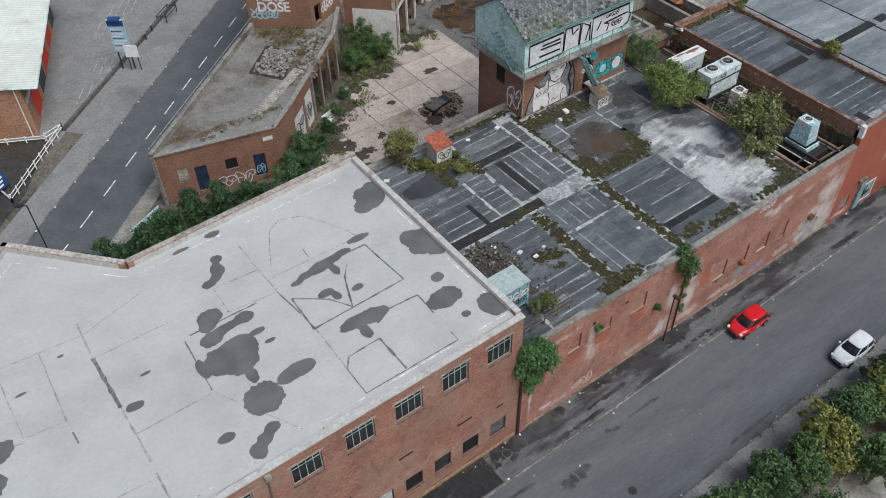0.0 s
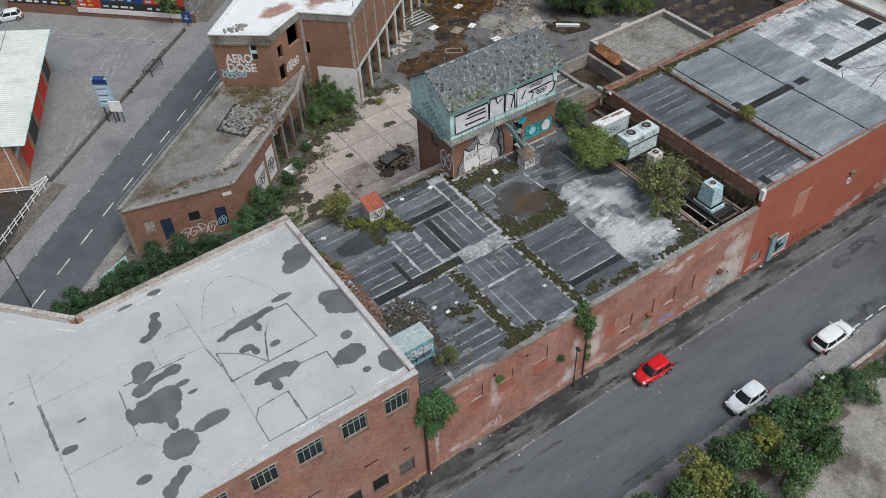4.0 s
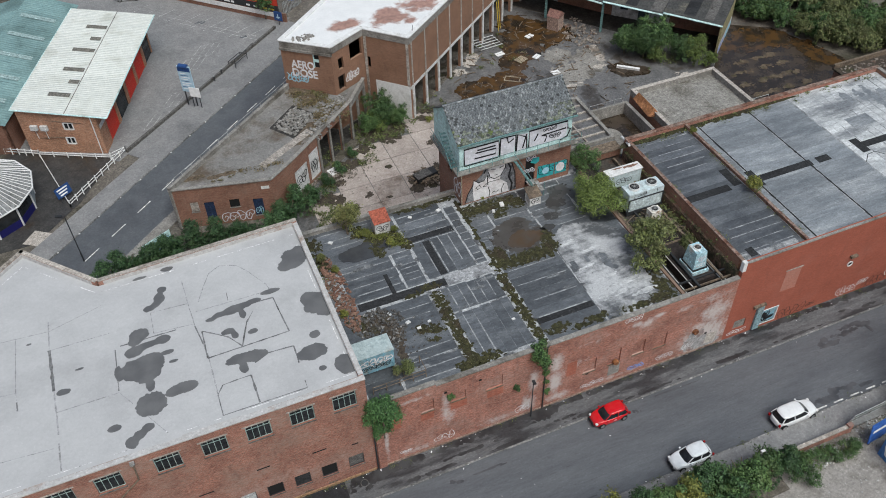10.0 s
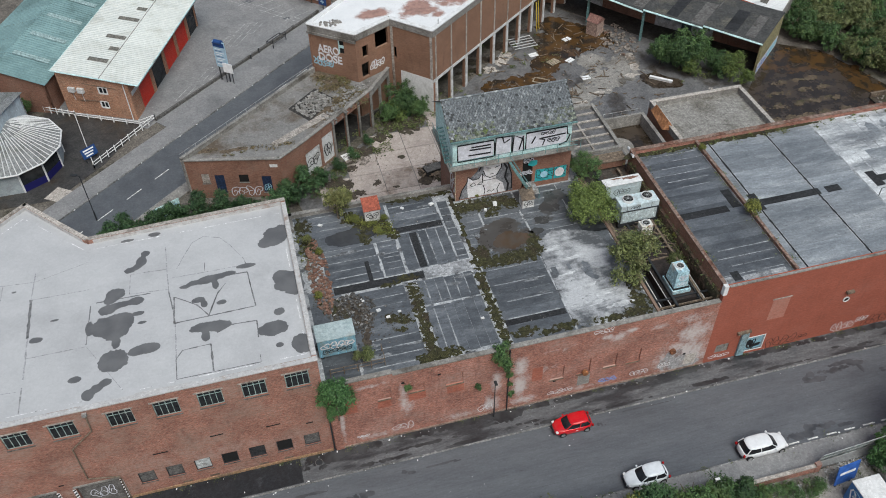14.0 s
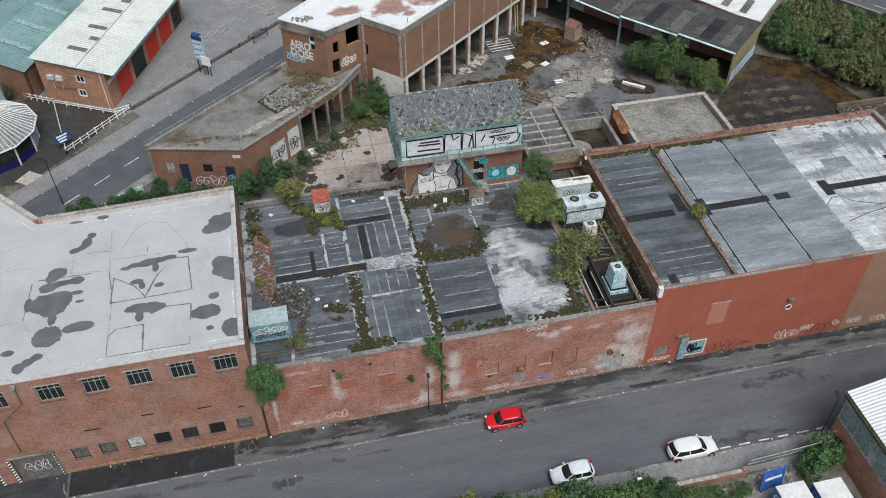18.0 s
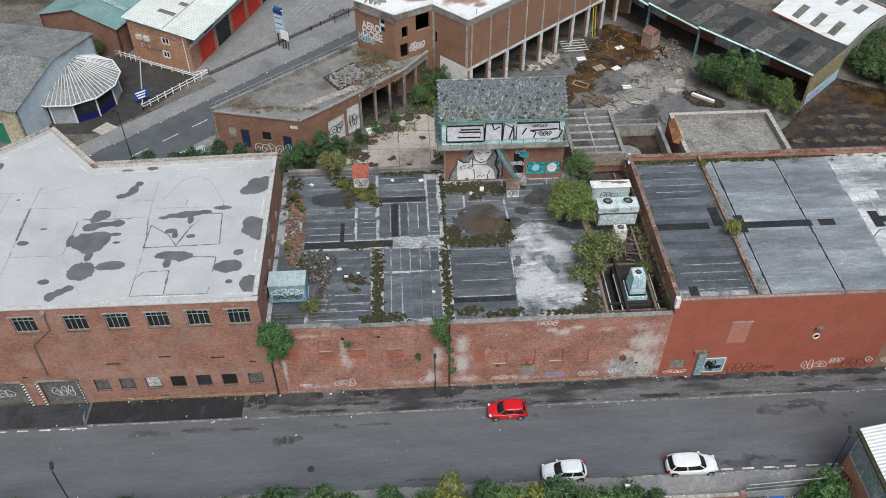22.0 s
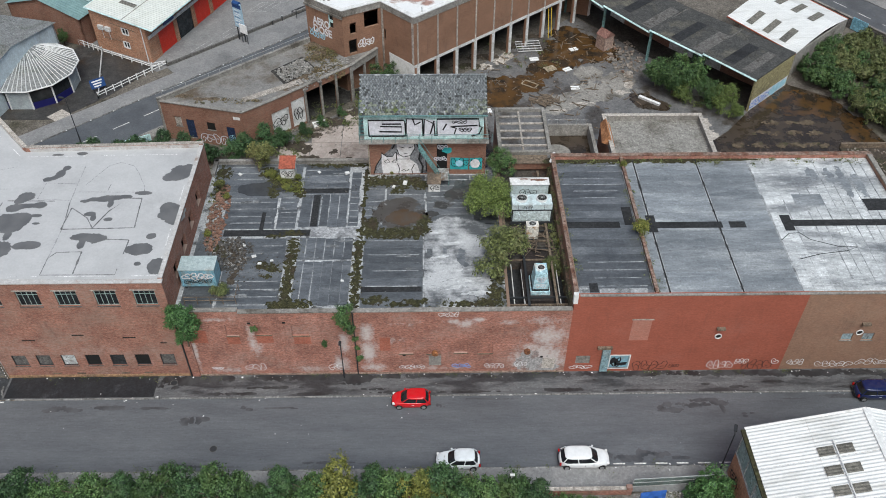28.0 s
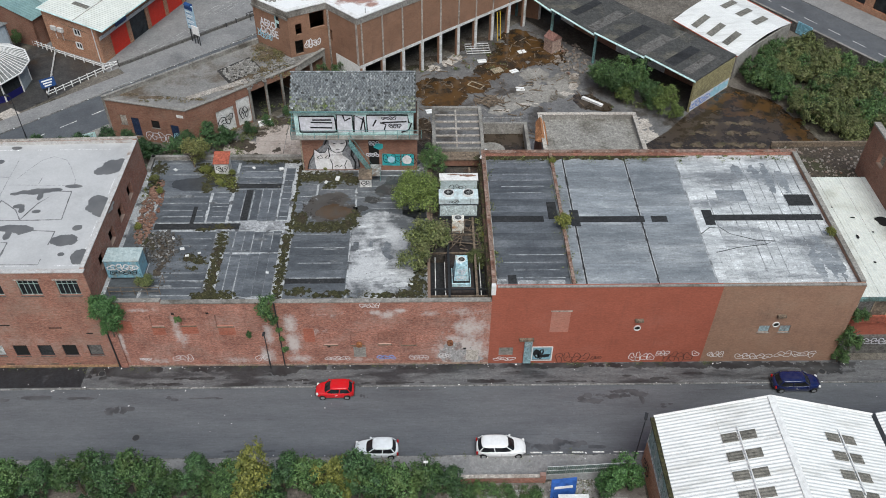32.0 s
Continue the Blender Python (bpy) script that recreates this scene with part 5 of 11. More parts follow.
part("rain_pool", pool(B(), ((23.6, 13.7, 0.9, 0.4), (24.8, 15.0, 1.0, 0.6), (26.0, 16.6, 1.1, 0.9), (27.2, 18.2, 1.3, 0.9)), ZF + 0.005, 0.1, 0.5, 0.8, 6), puddle_mat("pool_roof_dark", (0.05, 0.05, 0.05), (0.15, 0.35), (0.07, 0.07, 0.07)), fac_b)
part("rain_pool", pool(B(), ((5.5, 17.8, 2.4, 1.1), (7.3, 18.6, 1.4, 0.9)), ZF + 0.004, 0.14, 0.2, 1.2, 7), puddle_mat("pool_roof_grey", (0.06, 0.062, 0.066), (0.1, 0.25)), fac_b)
bm = B()
rj = random.Random(88)
for k in range(26):
    x, y = rj.choice(((6, 14), (12.5, 20), (12.5, 8), (20, 6), (7.5, 3), (25, 16), (20, 16), (4, 20)))
    pool(bm, [(x + rj.uniform(-3, 3), y + rj.uniform(-1.8, 1.8), rj.uniform(0.3, 1.1), rj.uniform(0.08, 0.25))], ZF + 0.003, 0.09, 0.6, 0.5, 140 + k)
part("scuff_patch", bm, felt_scuff, fac_b, "pale scuffs where the felt wears through")["kind"] = "stuff"
bm = B()
MOSS = (([(9.95, y, 0.55, 0.9) for y in (1.5, 3.0, 4.5, 6.0, 7.5, 9.0)] + [(10.6, 1.2, 1.9, 0.6), (9.3, 1.0, 0.8, 0.5)], 0.45), ([(16.35, y, 0.42, 0.9) for y in (1.8, 3.3, 4.8, 6.3, 7.8, 9.3)], 0.5), ([(16.6, y, 0.16, 1.0) for y in (11.0, 12.6, 14.2, 15.8, 17.4, 19.0, 20.6)], 0.4), ([(17.6, 10.9, 1.2, 0.8), (19.4, 10.8, 1.5, 0.75), (21.2, 10.8, 1.5, 0.8), (22.6, 11.3, 0.8, 0.7), (17.4, 12.2, 0.8, 0.9), (22.9, 12.6, 0.5, 0.9)], 0.35),
        ([(17.6, 19.1, 1.1, 0.8), (19.3, 19.0, 1.3, 0.9), (21.2, 18.9, 1.4, 0.9), (22.4, 18.4, 0.8, 0.7), (20.2, 17.6, 0.7, 0.6)], 0.4), ([(18.3, 1.6, 1.2, 0.5), (20.2, 1.1, 0.8, 0.3), (22.0, 1.4, 0.9, 0.4)], 0.45), ([(26.3, 1.15, 1.4, 0.4), (28.4, 1.3, 1.0, 0.5), (29.6, 2.2, 0.8, 1.2), (29.8, 4.4, 0.6, 1.0)], 0.5),
        ([(6.1, 20.6, 0.9, 0.7), (7.2, 19.6, 0.9, 0.6), (8.4, 19.1, 0.9, 0.6), (9.3, 18.0, 0.7, 0.8), (9.8, 17.0, 0.5, 0.7), (6.9, 17.4, 0.5, 1.0), (7.2, 18.6, 0.6, 0.6)], 0.45), ([(7.4, 6.4, 0.7, 0.4), (8.5, 5.8, 0.7, 0.5), (7.8, 5.0, 0.4, 0.3)], 0.6), ([(1.2, 20.5, 0.7, 1.2), (1.4, 17.5, 0.6, 1.2), (2.2, 9.4, 0.8, 0.8)], 0.5), ([(x, 21.8, 1.1, 0.3) for x in (11.5, 13.6, 15.7)], 0.5), ([(9.6, 10.9, 1.2, 0.4), (8.0, 10.5, 0.8, 0.25)], 0.5))
for i, (lobes, rag) in enumerate(MOSS):
    pool(bm, lobes, ZF + 0.009 + 0.0008 * i, 0.07, rag * 2.3, 0.34, 20 + i)
    rm = random.Random(500 + i)
    for k in range(3 * len(lobes)):
        x, y, rx, ry = rm.choice(lobes)
        a, w = rm.uniform(0, 6.28), rm.uniform(0.06, 0.22)
        pool(bm, [(x + 1.25 * rx * math.cos(a), y + 1.2 * ry * math.sin(a), w * 1.4, w)], ZF + 0.008, 0.05, 0.5, 0.2, k)
part("moss", bm, moss, fac_b, "dark brown-green moss in the gutters")["kind"] = "stuff"
GUTTERS = ((9.4, 0.7, 10.5, 9.8, 380), (16.0, 0.8, 16.8, 9.8, 300), (16.3, 10.2, 23.0, 11.6, 260), (17.0, 18.2, 22.5, 20.0, 300), (8.5, 0.5, 12.5, 1.3, 260), (23.0, 0.5, 30.3, 1.6, 300), (28.8, 1.5, 30.4, 7.0, 300), (0.4, 9.5, 1.4, 21.8, 300), (10.5, 21.3, 17, 22.0, 150), (6.8, 5.0, 8.8, 6.7, 120))
bm = B()
rubble(bm, 1.8, 13.5, BZ, 1.0, 5.2, 420, 3, (0.1, 0.34), 0.35)
tagged(part("brick_heap", bm, brick_rubble), "heap of broken red bricks along the parapet", "rubble", kind="stuff")
bm = B()
part("grit_patch", pool(B(), ((3.6, 8.6, 1.5, 1.3), (4.6, 6.8, 1.0, 1.5), (4.7, 4.6, 0.4, 0.8)), ZF + 0.004, 0.08, 0.8, 0.5, 61), dirt, fac_b, "dark grit under the rubble")["kind"] = "stuff"
rubble(bm, 4.0, 8.0, BZ, 2.2, 2.4, 300, 4, (0.06, 0.32), 0.2)
rubble(bm, 6.0, 5.5, BZ, 3.5, 3.0, 60, 5, (0.05, 0.2), 0.02)
rubble(bm, 13, 19, BZ, 8, 3.0, 70, 6, (0.04, 0.16), 0.02)
rubble(bm, 15, 6, BZ, 14, 5.0, 160, 7, (0.03, 0.1), 0.01)
tagged(part("roof_rubble", bm, surf("rubble_dark", (0.05, 0.047, 0.044), (0.11, 0.105, 0.1), (0.3, 0.29, 0.28), big=1.6, mid=2.4, stain=(0.56, 0.64))), "grey rubble and grit strewn on the felt roof", "rubble", kind="stuff")
rnd = random.Random(31)
for x, y, s in ((6.3, 7.6, 0.35), (5.1, 9.2, 0.3), (8.1, 7.0, 0.25), (3.0, 20.3, 0.35), (11.5, 20.6, 0.3), (14.5, 20.4, 0.4), (20.8, 18.6, 0.5), (7.0, 6.6, 0.3), (15.1, 4.2, 0.25), (19.6, 18.0, 0.35)):
    e = part("chunk", box(B(), -s * 0.6, -s * 0.4, 0, s * 0.6, s * 0.4, s * 0.4, pose(x, y, BZ + 0.01, rnd.uniform(-10, 10), 8, rnd.uniform(0, 180))), white_paint)
    tagged(e, "broken white lump lying on the roof", "debris", "lumps on the roof")

# ---- eastern hall, painted red and brown ----
CZ = 10.45
coping_rust = surf("coping_rust", (0.17, 0.115, 0.09), (0.25, 0.18, 0.15), (0.14, 0.07, 0.05), big=0.8, mid=2, stain=(0.5, 0.6), speck=0.4)
fac_c = empty("hall_building", "large flat-roofed brick hall painted red and brown", "building")
op_c = [(37.4 - 36.4, 38.8 - 36.4, 1.3, 2.5), (40.75 - 36.4, 42.6 - 36.4, 0.6, 2.5)]
part("wall", moved(walled(B(), 21.2, 10.85, 0.4, op_c), pose(36.4, 0, 0)), brick_red, fac_c, "wall painted dark red")
part("wall", moved(walled(B(), 13.2, 10.85, 0.4, [(4.7, 5.75, 4.45, 5.4), (6.7, 7.75, 4.45, 5.4)]), pose(57.6, 0, 0)), brick_brown, fac_c, "wall painted brown")
for p, q, m, up in (((70.8, 0.4), (70.8, 20.8), brick_brown, 0.0), ((70.8, 20.8), (36.4, 20.8), brick_b, 0.006), ((36.4, 20.8), (36.4, 0.4), brick_brownred, 0.012)):
    part("wall", moved(walled(B(), dist(p, q) - 0.4, 10.9 + up, 0.4, []), along(p, q)), m, fac_c)
    part("coping", moved(box(B(), 0, -0.04, 10.902 + up, dist(p, q), 0.3 if m is brick_brownred else 0.44, 11.0 + up), along(p, q)), concrete if m is brick_brown else coping_rust, fac_c, "weathered coping")
part("coping", box(B(), 36.85, -0.05, 10.852, 70.75, 0.2, 10.95), concrete, fac_c, "thin grey coping strip")
part("roof_deck", box(B(), 36.8, 0.45, CZ - 0.3, 70.4, 20.4, CZ), felt_base, fac_c)
part("divider", box(B(), 43.78, 0.5, CZ, 44.02, 20.4, CZ + 0.35), brick_rubble, fac_c, "low crumbling brick divider")
part("divider_coping", box(B(), 43.74, 0.5, CZ + 0.352, 44.06, 20.4, CZ + 0.4), coping_rust, fac_c)
part("gutter", box(B(), 45.08, 0.6, CZ + 0.02, 45.22, 20.3, CZ + 0.05), felt_patch, fac_c)
part("gutter", box(B(), 51.79, 0.6, CZ + 0.02, 51.91, 20.3, CZ + 0.05), felt_patch, fac_c)
rnd = random.Random(44)
seams = B()
for i in range(19):
    y = 0.6 + i * 1.04
    if y > 0:
        strip(36.9, y, 43.7, y + 1.04 - 0.012, felt, fac_c, CZ)
        if i < 5 or i > 12:
            for e in range(2):
                p, q = 37.0 + rnd.uniform(0, 2.5), 43.6 - rnd.uniform(0, 2.0)
                worn_line(seams, [(p, y), (q, y)], rnd.uniform(0.07, 0.13), CZ + 0.0135 + 0.0012 * e, rnd.randint(1, 900), 0.04)
for i in range(7):
    for j, (a, b) in enumerate(((44.1, 45.0), (45.3, 51.7), (52.0, 57.3))):
        strip(a, 0.6 + i * 2.83, b, 0.6 + (i + 1) * 2.83 - 0.02, felt_blue, fac_c, CZ)
for i in range(13):
    for j in range(4):
        y0 = 0.6 + j * 4.95
        strip(57.35 + i * 1.0, y0, 57.35 + (i + 1) * 1.0 - 0.025, y0 + 4.93 - rnd.choice((0, 0.05)), felt_light, fac_c, CZ)
ZC = CZ + 0.018
for i in range(13):
    if rnd.random() < 0.75:
        x, a, b = 57.35 + i, 0.7 + rnd.uniform(0, 7), 20.2 - rnd.uniform(0, 7)
        worn_line(seams, [(x, a), (x, b)], rnd.uniform(0.1, 0.2), CZ + 0.0145, 40 + i, 0.05)
worn_line(seams, [(57.32, 0.6), (57.32, 20.3)], 0.24, CZ + 0.0148, 77, -0.2)
part("worn_joint", seams, felt_seam, fac_c, "pale worn joints between the felt strips")["kind"] = "stuff"
for i, (x0, y0, x1, y1) in enumerate(((38.75, 0.5, 43.2, 1.35), (36.9, 0.5, 37.85, 1.5))):
    part("worn_patch", pool(B(), (((x0 + x1) / 2, (y0 + y1) / 2, (x1 - x0) * 0.6, 0.75),), CZ + 0.0135, 0.1, 0.5, 0.6, 660 + i, None, (x0, y0, x1, y1)), felt_seam, fac_c, "pale worn strip of felt")
for x0, y0, x1, y1 in ((36.9, 9.5, 42.1, 10.4), (45.7, 9.4, 52.2, 10.3), (44.8, 8.8, 45.7, 11.3), (52.9, 9.4, 54.5, 10.3), (44.4, 9.0, 44.8, 9.8), (58.2, 8.9, 59.2, 11.2), (59.2, 9.55, 70.2, 10.45), (37.9, 0.9, 38.7, 2.0), (67.4, 11.8, 70.0, 13.6), (42.6, 9.9, 43.55, 12.6)):
    part("felt_patch", box(B(), x0, y0, ZC, x1, y1, ZC + 0.012), felt_patch, fac_c, "black bitumen repair strip")
part("felt_patch", box(B(), 60.4, 12.6, ZC, 63.4, 14.4, ZC + 0.006), felt_blue, fac_c)
bm = B()
ribbon(bm, [(57.4, 7.6), (58.4, 8.5), (59.4, 8.6), (60.2, 7.6), (62.6, 6.6), (64.4, 6.5), (63.2, 6.0), (60.5, 5.6), (58.2, 4.9)], 0.09, ZC + 0.002)
part("crack", bm, felt_patch, fac_c)
bm = B()
pool(bm, [(x, 20.2, 1.6, 0.5 if x < 52 else 0.22) for x in np.arange(37.4, 58, 1.8)], ZC + 0.003, 0.14, 0.7, 0.7, 31)
part("moss", bm, moss, fac_c, "dark algae along the north parapet")["kind"] = "stuff"
for i, lobes in enumerate((((67.5, 3.2, 0.5, 2.2), (68.5, 4.6, 0.5, 2.8), (69.4, 3.4, 0.5, 1.8)), ((65.4, 17.0, 0.6, 1.4), (66.6, 16.4, 0.5, 2.2), (68.0, 16.0, 0.5, 1.8), (63.6, 17.6, 0.5, 1.0)))):
    part("weathering", pool(B(), lobes, ZC + 0.001 + 0.0004 * i, 0.1, 0.8, 0.6, 330 + i), felt_blue, fac_c, "grey weathered streaks on the pale felt")["kind"] = "stuff"
for x0, z0, x1, z1 in ((42.1, 4.75, 43.9, 7.6),):
    part("brick_infill", box(B(), x0, -0.012, z0, x1, 0.0, z1), brick_salmon, fac_c, "lighter brick infill panel")
    part("lintel", box(B(), x0 - 0.1, -0.03, z1 + 0.002, x1 + 0.15, 0.0, z1 + 0.14), concrete_pale, fac_c)
for x, z, r in ((50.5, 5.25, 0.34), (63.8, 5.6, 0.34)):
    part("vent_pipe", moved(bmesh_ring(r - 0.07, r, 0.1, 16), pose(x, 0, z, 90, 0, 0)), white_paint, fac_c, "white round vent collar")
    part("vent_hole", bar(B(), (x, 0.01, z), (x, -0.012, z), r - 0.07, 14), void_dark, fac_c)
for x, z in ((50.5, 6.4), (64.0, 6.85)):
    part("vent_hood", box(B(), x - 0.4, -0.3, z - 0.12, x + 0.4, 0, z + 0.12), wood_old, fac_c)
part("meter_cabinet", box(B(), 39.85, -0.22, 0.3, 40.6, 0, 3.6), surf("cab_teal", (0.16, 0.25, 0.28), (0.22, 0.32, 0.35), (0.2, 0.2, 0.19), mid=2), fac_c, "grey-teal duct cabinet")
part("meter_hood", box(B(), 39.3, -0.25, 3.62, 40.7, 0, 3.9), wood_old, fac_c)
w = part("window_board", box(B(), 37.4, 0.08, 1.3, 38.8, 0.14, 2.5), concrete, fac_c, "boarded window")
w = part("window_board", box(B(), 40.75, 0.08, 0.6, 42.6, 0.14, 2.5), blue_box, fac_c, "window boarded and painted sky blue")
part("graffiti", tag_scribble(B(), wall_frame((0, 0.08), (60, 0.08), 0.006), 40.9, 0.75, 0.9, 1.3, 33, 0.16, 2), spray_black, w)
part("graffiti", wall_blob(wall_blob(B(), wall_frame((0, 0.08), (60, 0.08), 0.004), 41.2, 1.6, 0.3, 0.5, 71), wall_frame((0, 0.08), (60, 0.08), 0.005), 41.9, 1.1, 0.5, 0.3, 72), spray_black, w)
fb = B()
for a in ((40.65, 40.75, 0.5, 2.6), (42.6, 42.7, 0.5, 2.6), (40.75, 42.6, 2.5, 2.6), (40.75, 42.6, 0.5, 0.6)):
    box(fb, a[0], -0.04, a[2], a[1], 0.08, a[3])
part("frame", fb, white_paint, w)
for x in (62.3, 64.3):
    w = part("window_board", box(B(), x, 0.1, 4.45, x + 1.05, 0.15, 5.4), surf("board_sky%d" % int(x), (0.2, 0.28, 0.31), (0.27, 0.35, 0.38), (0.16, 0.17, 0.17), mid=2), fac_c, "small blue-grey boarded window")
    part("sill", box(B(), x - 0.08, -0.06, 4.36, x + 1.12, 0.1, 4.448), concrete, w)
wfC = wall_frame((0, 0), (70, 0), 0.008)
for x, z, w_, h, n, s in ((50.4, 0.25, 2.4, 1.3, 4, 1), (53.0, 1.1, 1.3, 0.7, 3, 2), (56.6, 0.9, 0.6, 0.9, 1, 3), (58.2, 0.8, 1.6, 0.8, 3, 4), (61.0, 0.4, 3.6, 0.9, 5, 5), (65.0, 0.7, 4.0, 0.9, 5, 6), (37.0, 0.5, 2.0, 0.6, 3, 7)):
    part("graffiti", tag_scribble(B(), wfC, x, z, w_, h, 60 + s, 0.07, n), spray_white, fac_c, "pale spray-can tag")
for x, z, w_, h, n, s in ((43.0, 0.2, 3.4, 1.4, 4, 8), (53.7, 0.2, 2.9, 1.4, 4, 9), (46.6, 0.6, 1.0, 0.5, 2, 10)):
    part("graffiti", tag_scribble(B(), wfC, x, z, w_, h, 60 + s, 0.09, n), spray_dark, fac_c, "faded dark spray tag")
part("end_block", box(B(), 36.29, -0.03, 9.9, 36.7, 0.36, 11.06), white_paint, fac_c, "white rendered block at the parapet end")
# ---- plants ----
def leaf_cloud(lobes, n, seed, size=(0.12, 0.26)):
    """Small leaf cards, most near the skin of a group of lobes (x, y, z, rx, ry, rz)."""
    n, size = int(n * 2.0), (size[0] * 0.64, size[1] * 0.7)
    r = np.random.RandomState(seed)
    w = np.array([l[3] * l[4] + l[3] * l[5] for l in lobes])
    k = max(30, n // 42)
    home = r.choice(len(lobes), k, p=w / w.sum())
    L = np.array(lobes)[home]
    dk = r.normal(size=(k, 3))
    dk[:, 2] = np.abs(dk[:, 2]) * 1.1 - 0.35
    dk /= np.linalg.norm(dk, axis=1)[:, None]
    twig = L[:, :3] + dk * L[:, 3:] * (r.uniform(0.55, 1.12, k) ** 0.7)[:, None]
    reach = (0.16 + 0.1 * L[:, 3]) * r.uniform(0.6, 1.3, k)
    pick = r.randint(0, k, n)
    d = r.normal(size=(n, 3))
    c = twig[pick] + d * (reach[pick] * 0.62)[:, None]
    c[:, 2] = np.maximum(c[:, 2], 0.05)
    d = dk[pick] + 0.5 * d
    nrm = d + 0.9 * r.normal(size=(n, 3)) + np.array([0, 0, 0.5])
    nrm /= np.linalg.norm(nrm, axis=1)[:, None]
    t = np.cross(nrm, r.normal(size=(n, 3)))
    t /= np.linalg.norm(t, axis=1)[:, None]
    b = np.cross(nrm, t)
    s = r.uniform(*size, n)[:, None]
    v = np.stack([c - t * s, c - b * s * 0.45, c + t * s, c + b * s * 0.45], 1).reshape(-1, 3)
    f = np.arange(4 * n).reshape(-1, 4)
    return v.tolist(), f.tolist()


def trunk_bm(h, spread, seed, r0=0.16, limbs=6):
    r, bm = random.Random(seed), B()
    pts = [Vector((0, 0, -0.1)), Vector((r.uniform(-0.1, 0.1), r.uniform(-0.1, 0.1), h * 0.4)), Vector((r.uniform(-0.2, 0.2), r.uniform(-0.2, 0.2), h * 0.8))]
    rad = (r0, r0 * 0.75, r0 * 0.4)

    def limb(a, b, ra, rb):
        q = (b - a).to_track_quat("Z", "Y")
        ring = [[bm.verts.new(c + q @ Vector((k * math.cos(6.2832 * i / 7), k * math.sin(6.2832 * i / 7), 0))) for i in range(7)] for c, k in ((a, ra), (b, rb))]
        for i in range(7):
            bm.faces.new((ring[0][i], ring[0][(i + 1) % 7], ring[1][(i + 1) % 7], ring[1][i]))
        bm.faces.new(ring[1])
    limb(pts[0], pts[1], rad[0], rad[1])
    limb(pts[1], pts[2], rad[1], rad[2])
    for k in range(limbs):
        a = 6.2832 * k / limbs + r.uniform(-0.4, 0.4)
        s = pts[1].lerp(pts[2], r.uniform(0, 0.9))
        e = s + Vector((math.cos(a) * spread * 0.6, math.sin(a) * spread * 0.6, h * r.uniform(0.15, 0.4)))
        limb(s, e, rad[1] * 0.5, 0.03)
    return bm


def tree_kind(name, label, category, h, spread, n, mat, seed, lobes=9, size=(0.1, 0.22), low=0.3):
    """One plant; the copies share its meshes."""
    r = random.Random(seed)
    L = []
    for k in range(lobes):
        a, q = r.uniform(0, 6.28), spread * math.sqrt(r.random()) * 0.62
        rz = r.uniform(0.22, 0.36) * spread + 0.12 * h
        L.append((q * math.cos(a), q * math.sin(a), r.uniform(low, 0.85) * h * (1 - 0.25 * q / spread), r.uniform(0.24, 0.48) * spread, r.uniform(0.24, 0.48) * spread, min(rz, 0.38 * h)))
    e = empty(name, label, category, (0, 0, 0))
    part("trunk", trunk_bm(h * 0.8, spread * 0.8, seed, 0.05 + 0.02 * h), bark, e)
    v, f = leaf_cloud(L, n, seed, size)
    mesh_part("crown", v, f, mat, e)
    return e


def place(kind, spots, group=""):
    """The first spot takes the plant itself, the others copies."""
    r = random.Random(len(spots) + int(abs(spots[0][0]) * 10))
    first = True
    src = kind
    for x, y, z, s in spots:
        m = pose(x, y, z, 0, 0, r.uniform(0, 360)) @ Matrix.Diagonal((s, s, s, 1))
        if first:
            src.matrix_basis = m
            first = False
        else:
            o = copy_thing(src, pose(0, 0, 0))
            o.matrix_basis = m
        if group:
            src["group"] = group
    return src


hedge_a = tree_kind("hedge_tree", "leafy green roadside tree in a dense hedge row", "tree", 5.0, 2.5, 4200, leaf_green, 1)
hedge_b = tree_kind("hedge_tree", "dark green bushy tree behind the south pavement", "tree", 4.2, 2.4, 3800, leaf_dark, 2)
hedge_c = tree_kind("hedge_tree", "yellow-green tree turning in the roadside hedge", "tree", 5.2, 2.1, 3600, leaf_yellow, 3)
hedge_d = tree_kind("hedge_tree", "mid green roadside shrub with thin twigs", "tree", 4.0, 2.2, 3200, leaf_green, 4)
r = random.Random(77)
spots = {0: [], 1: [], 2: [], 3: []}
for i, (x, k, s) in enumerate(((-24, 1, 1.0), (-21, 0, 1.0), (-17.5, 1, 0.9), (-14.5, 0, 0.85), (-11.6, 1, 1.0), (-8.8, 3, 0.9), (-5.6, 0, 0.95), (-2.6, 1, 0.85), (0.6, 0, 0.9), (3.2, 1, 0.95), (5.6, 0, 1.05), (8.2, 3, 0.75), (10.6, 1, 0.85), (13.0, 0, 0.85), (15.6, 2, 1.05), (18.0, 1, 0.9), (20.6, 3, 0.95), (22.8, 2, 0.85), (25.0, 1, 0.95), (27.4, 0, 0.9), (29.8, 3, 0.85), (31.6, 1, 0.7))):
    spots[k].append((x, -14.0 - r.uniform(0, 0.6), 0, s * (1.16 if 19 < x < 33 else 1.07)))
    if i % 2 == 0 and x < 26:
        spots[(k + 1) % 4 if k != 1 else 3].append((x + 1.2, -17.0 - r.uniform(0, 1), 0, s * 1.0))
for k, t in enumerate((hedge_a, hedge_b, hedge_c, hedge_d)):
    place(t, spots[k], "hedge trees")
shrub_s = tree_kind("shrub", "bright green shrub growing beside the metal fence", "shrub", 3.0, 2.0, 3000, leaf_bright, 5)
place(shrub_s, [(47.3, -13.9, 0, 1.0), (45.9, -14.6, 0, 0.7)])
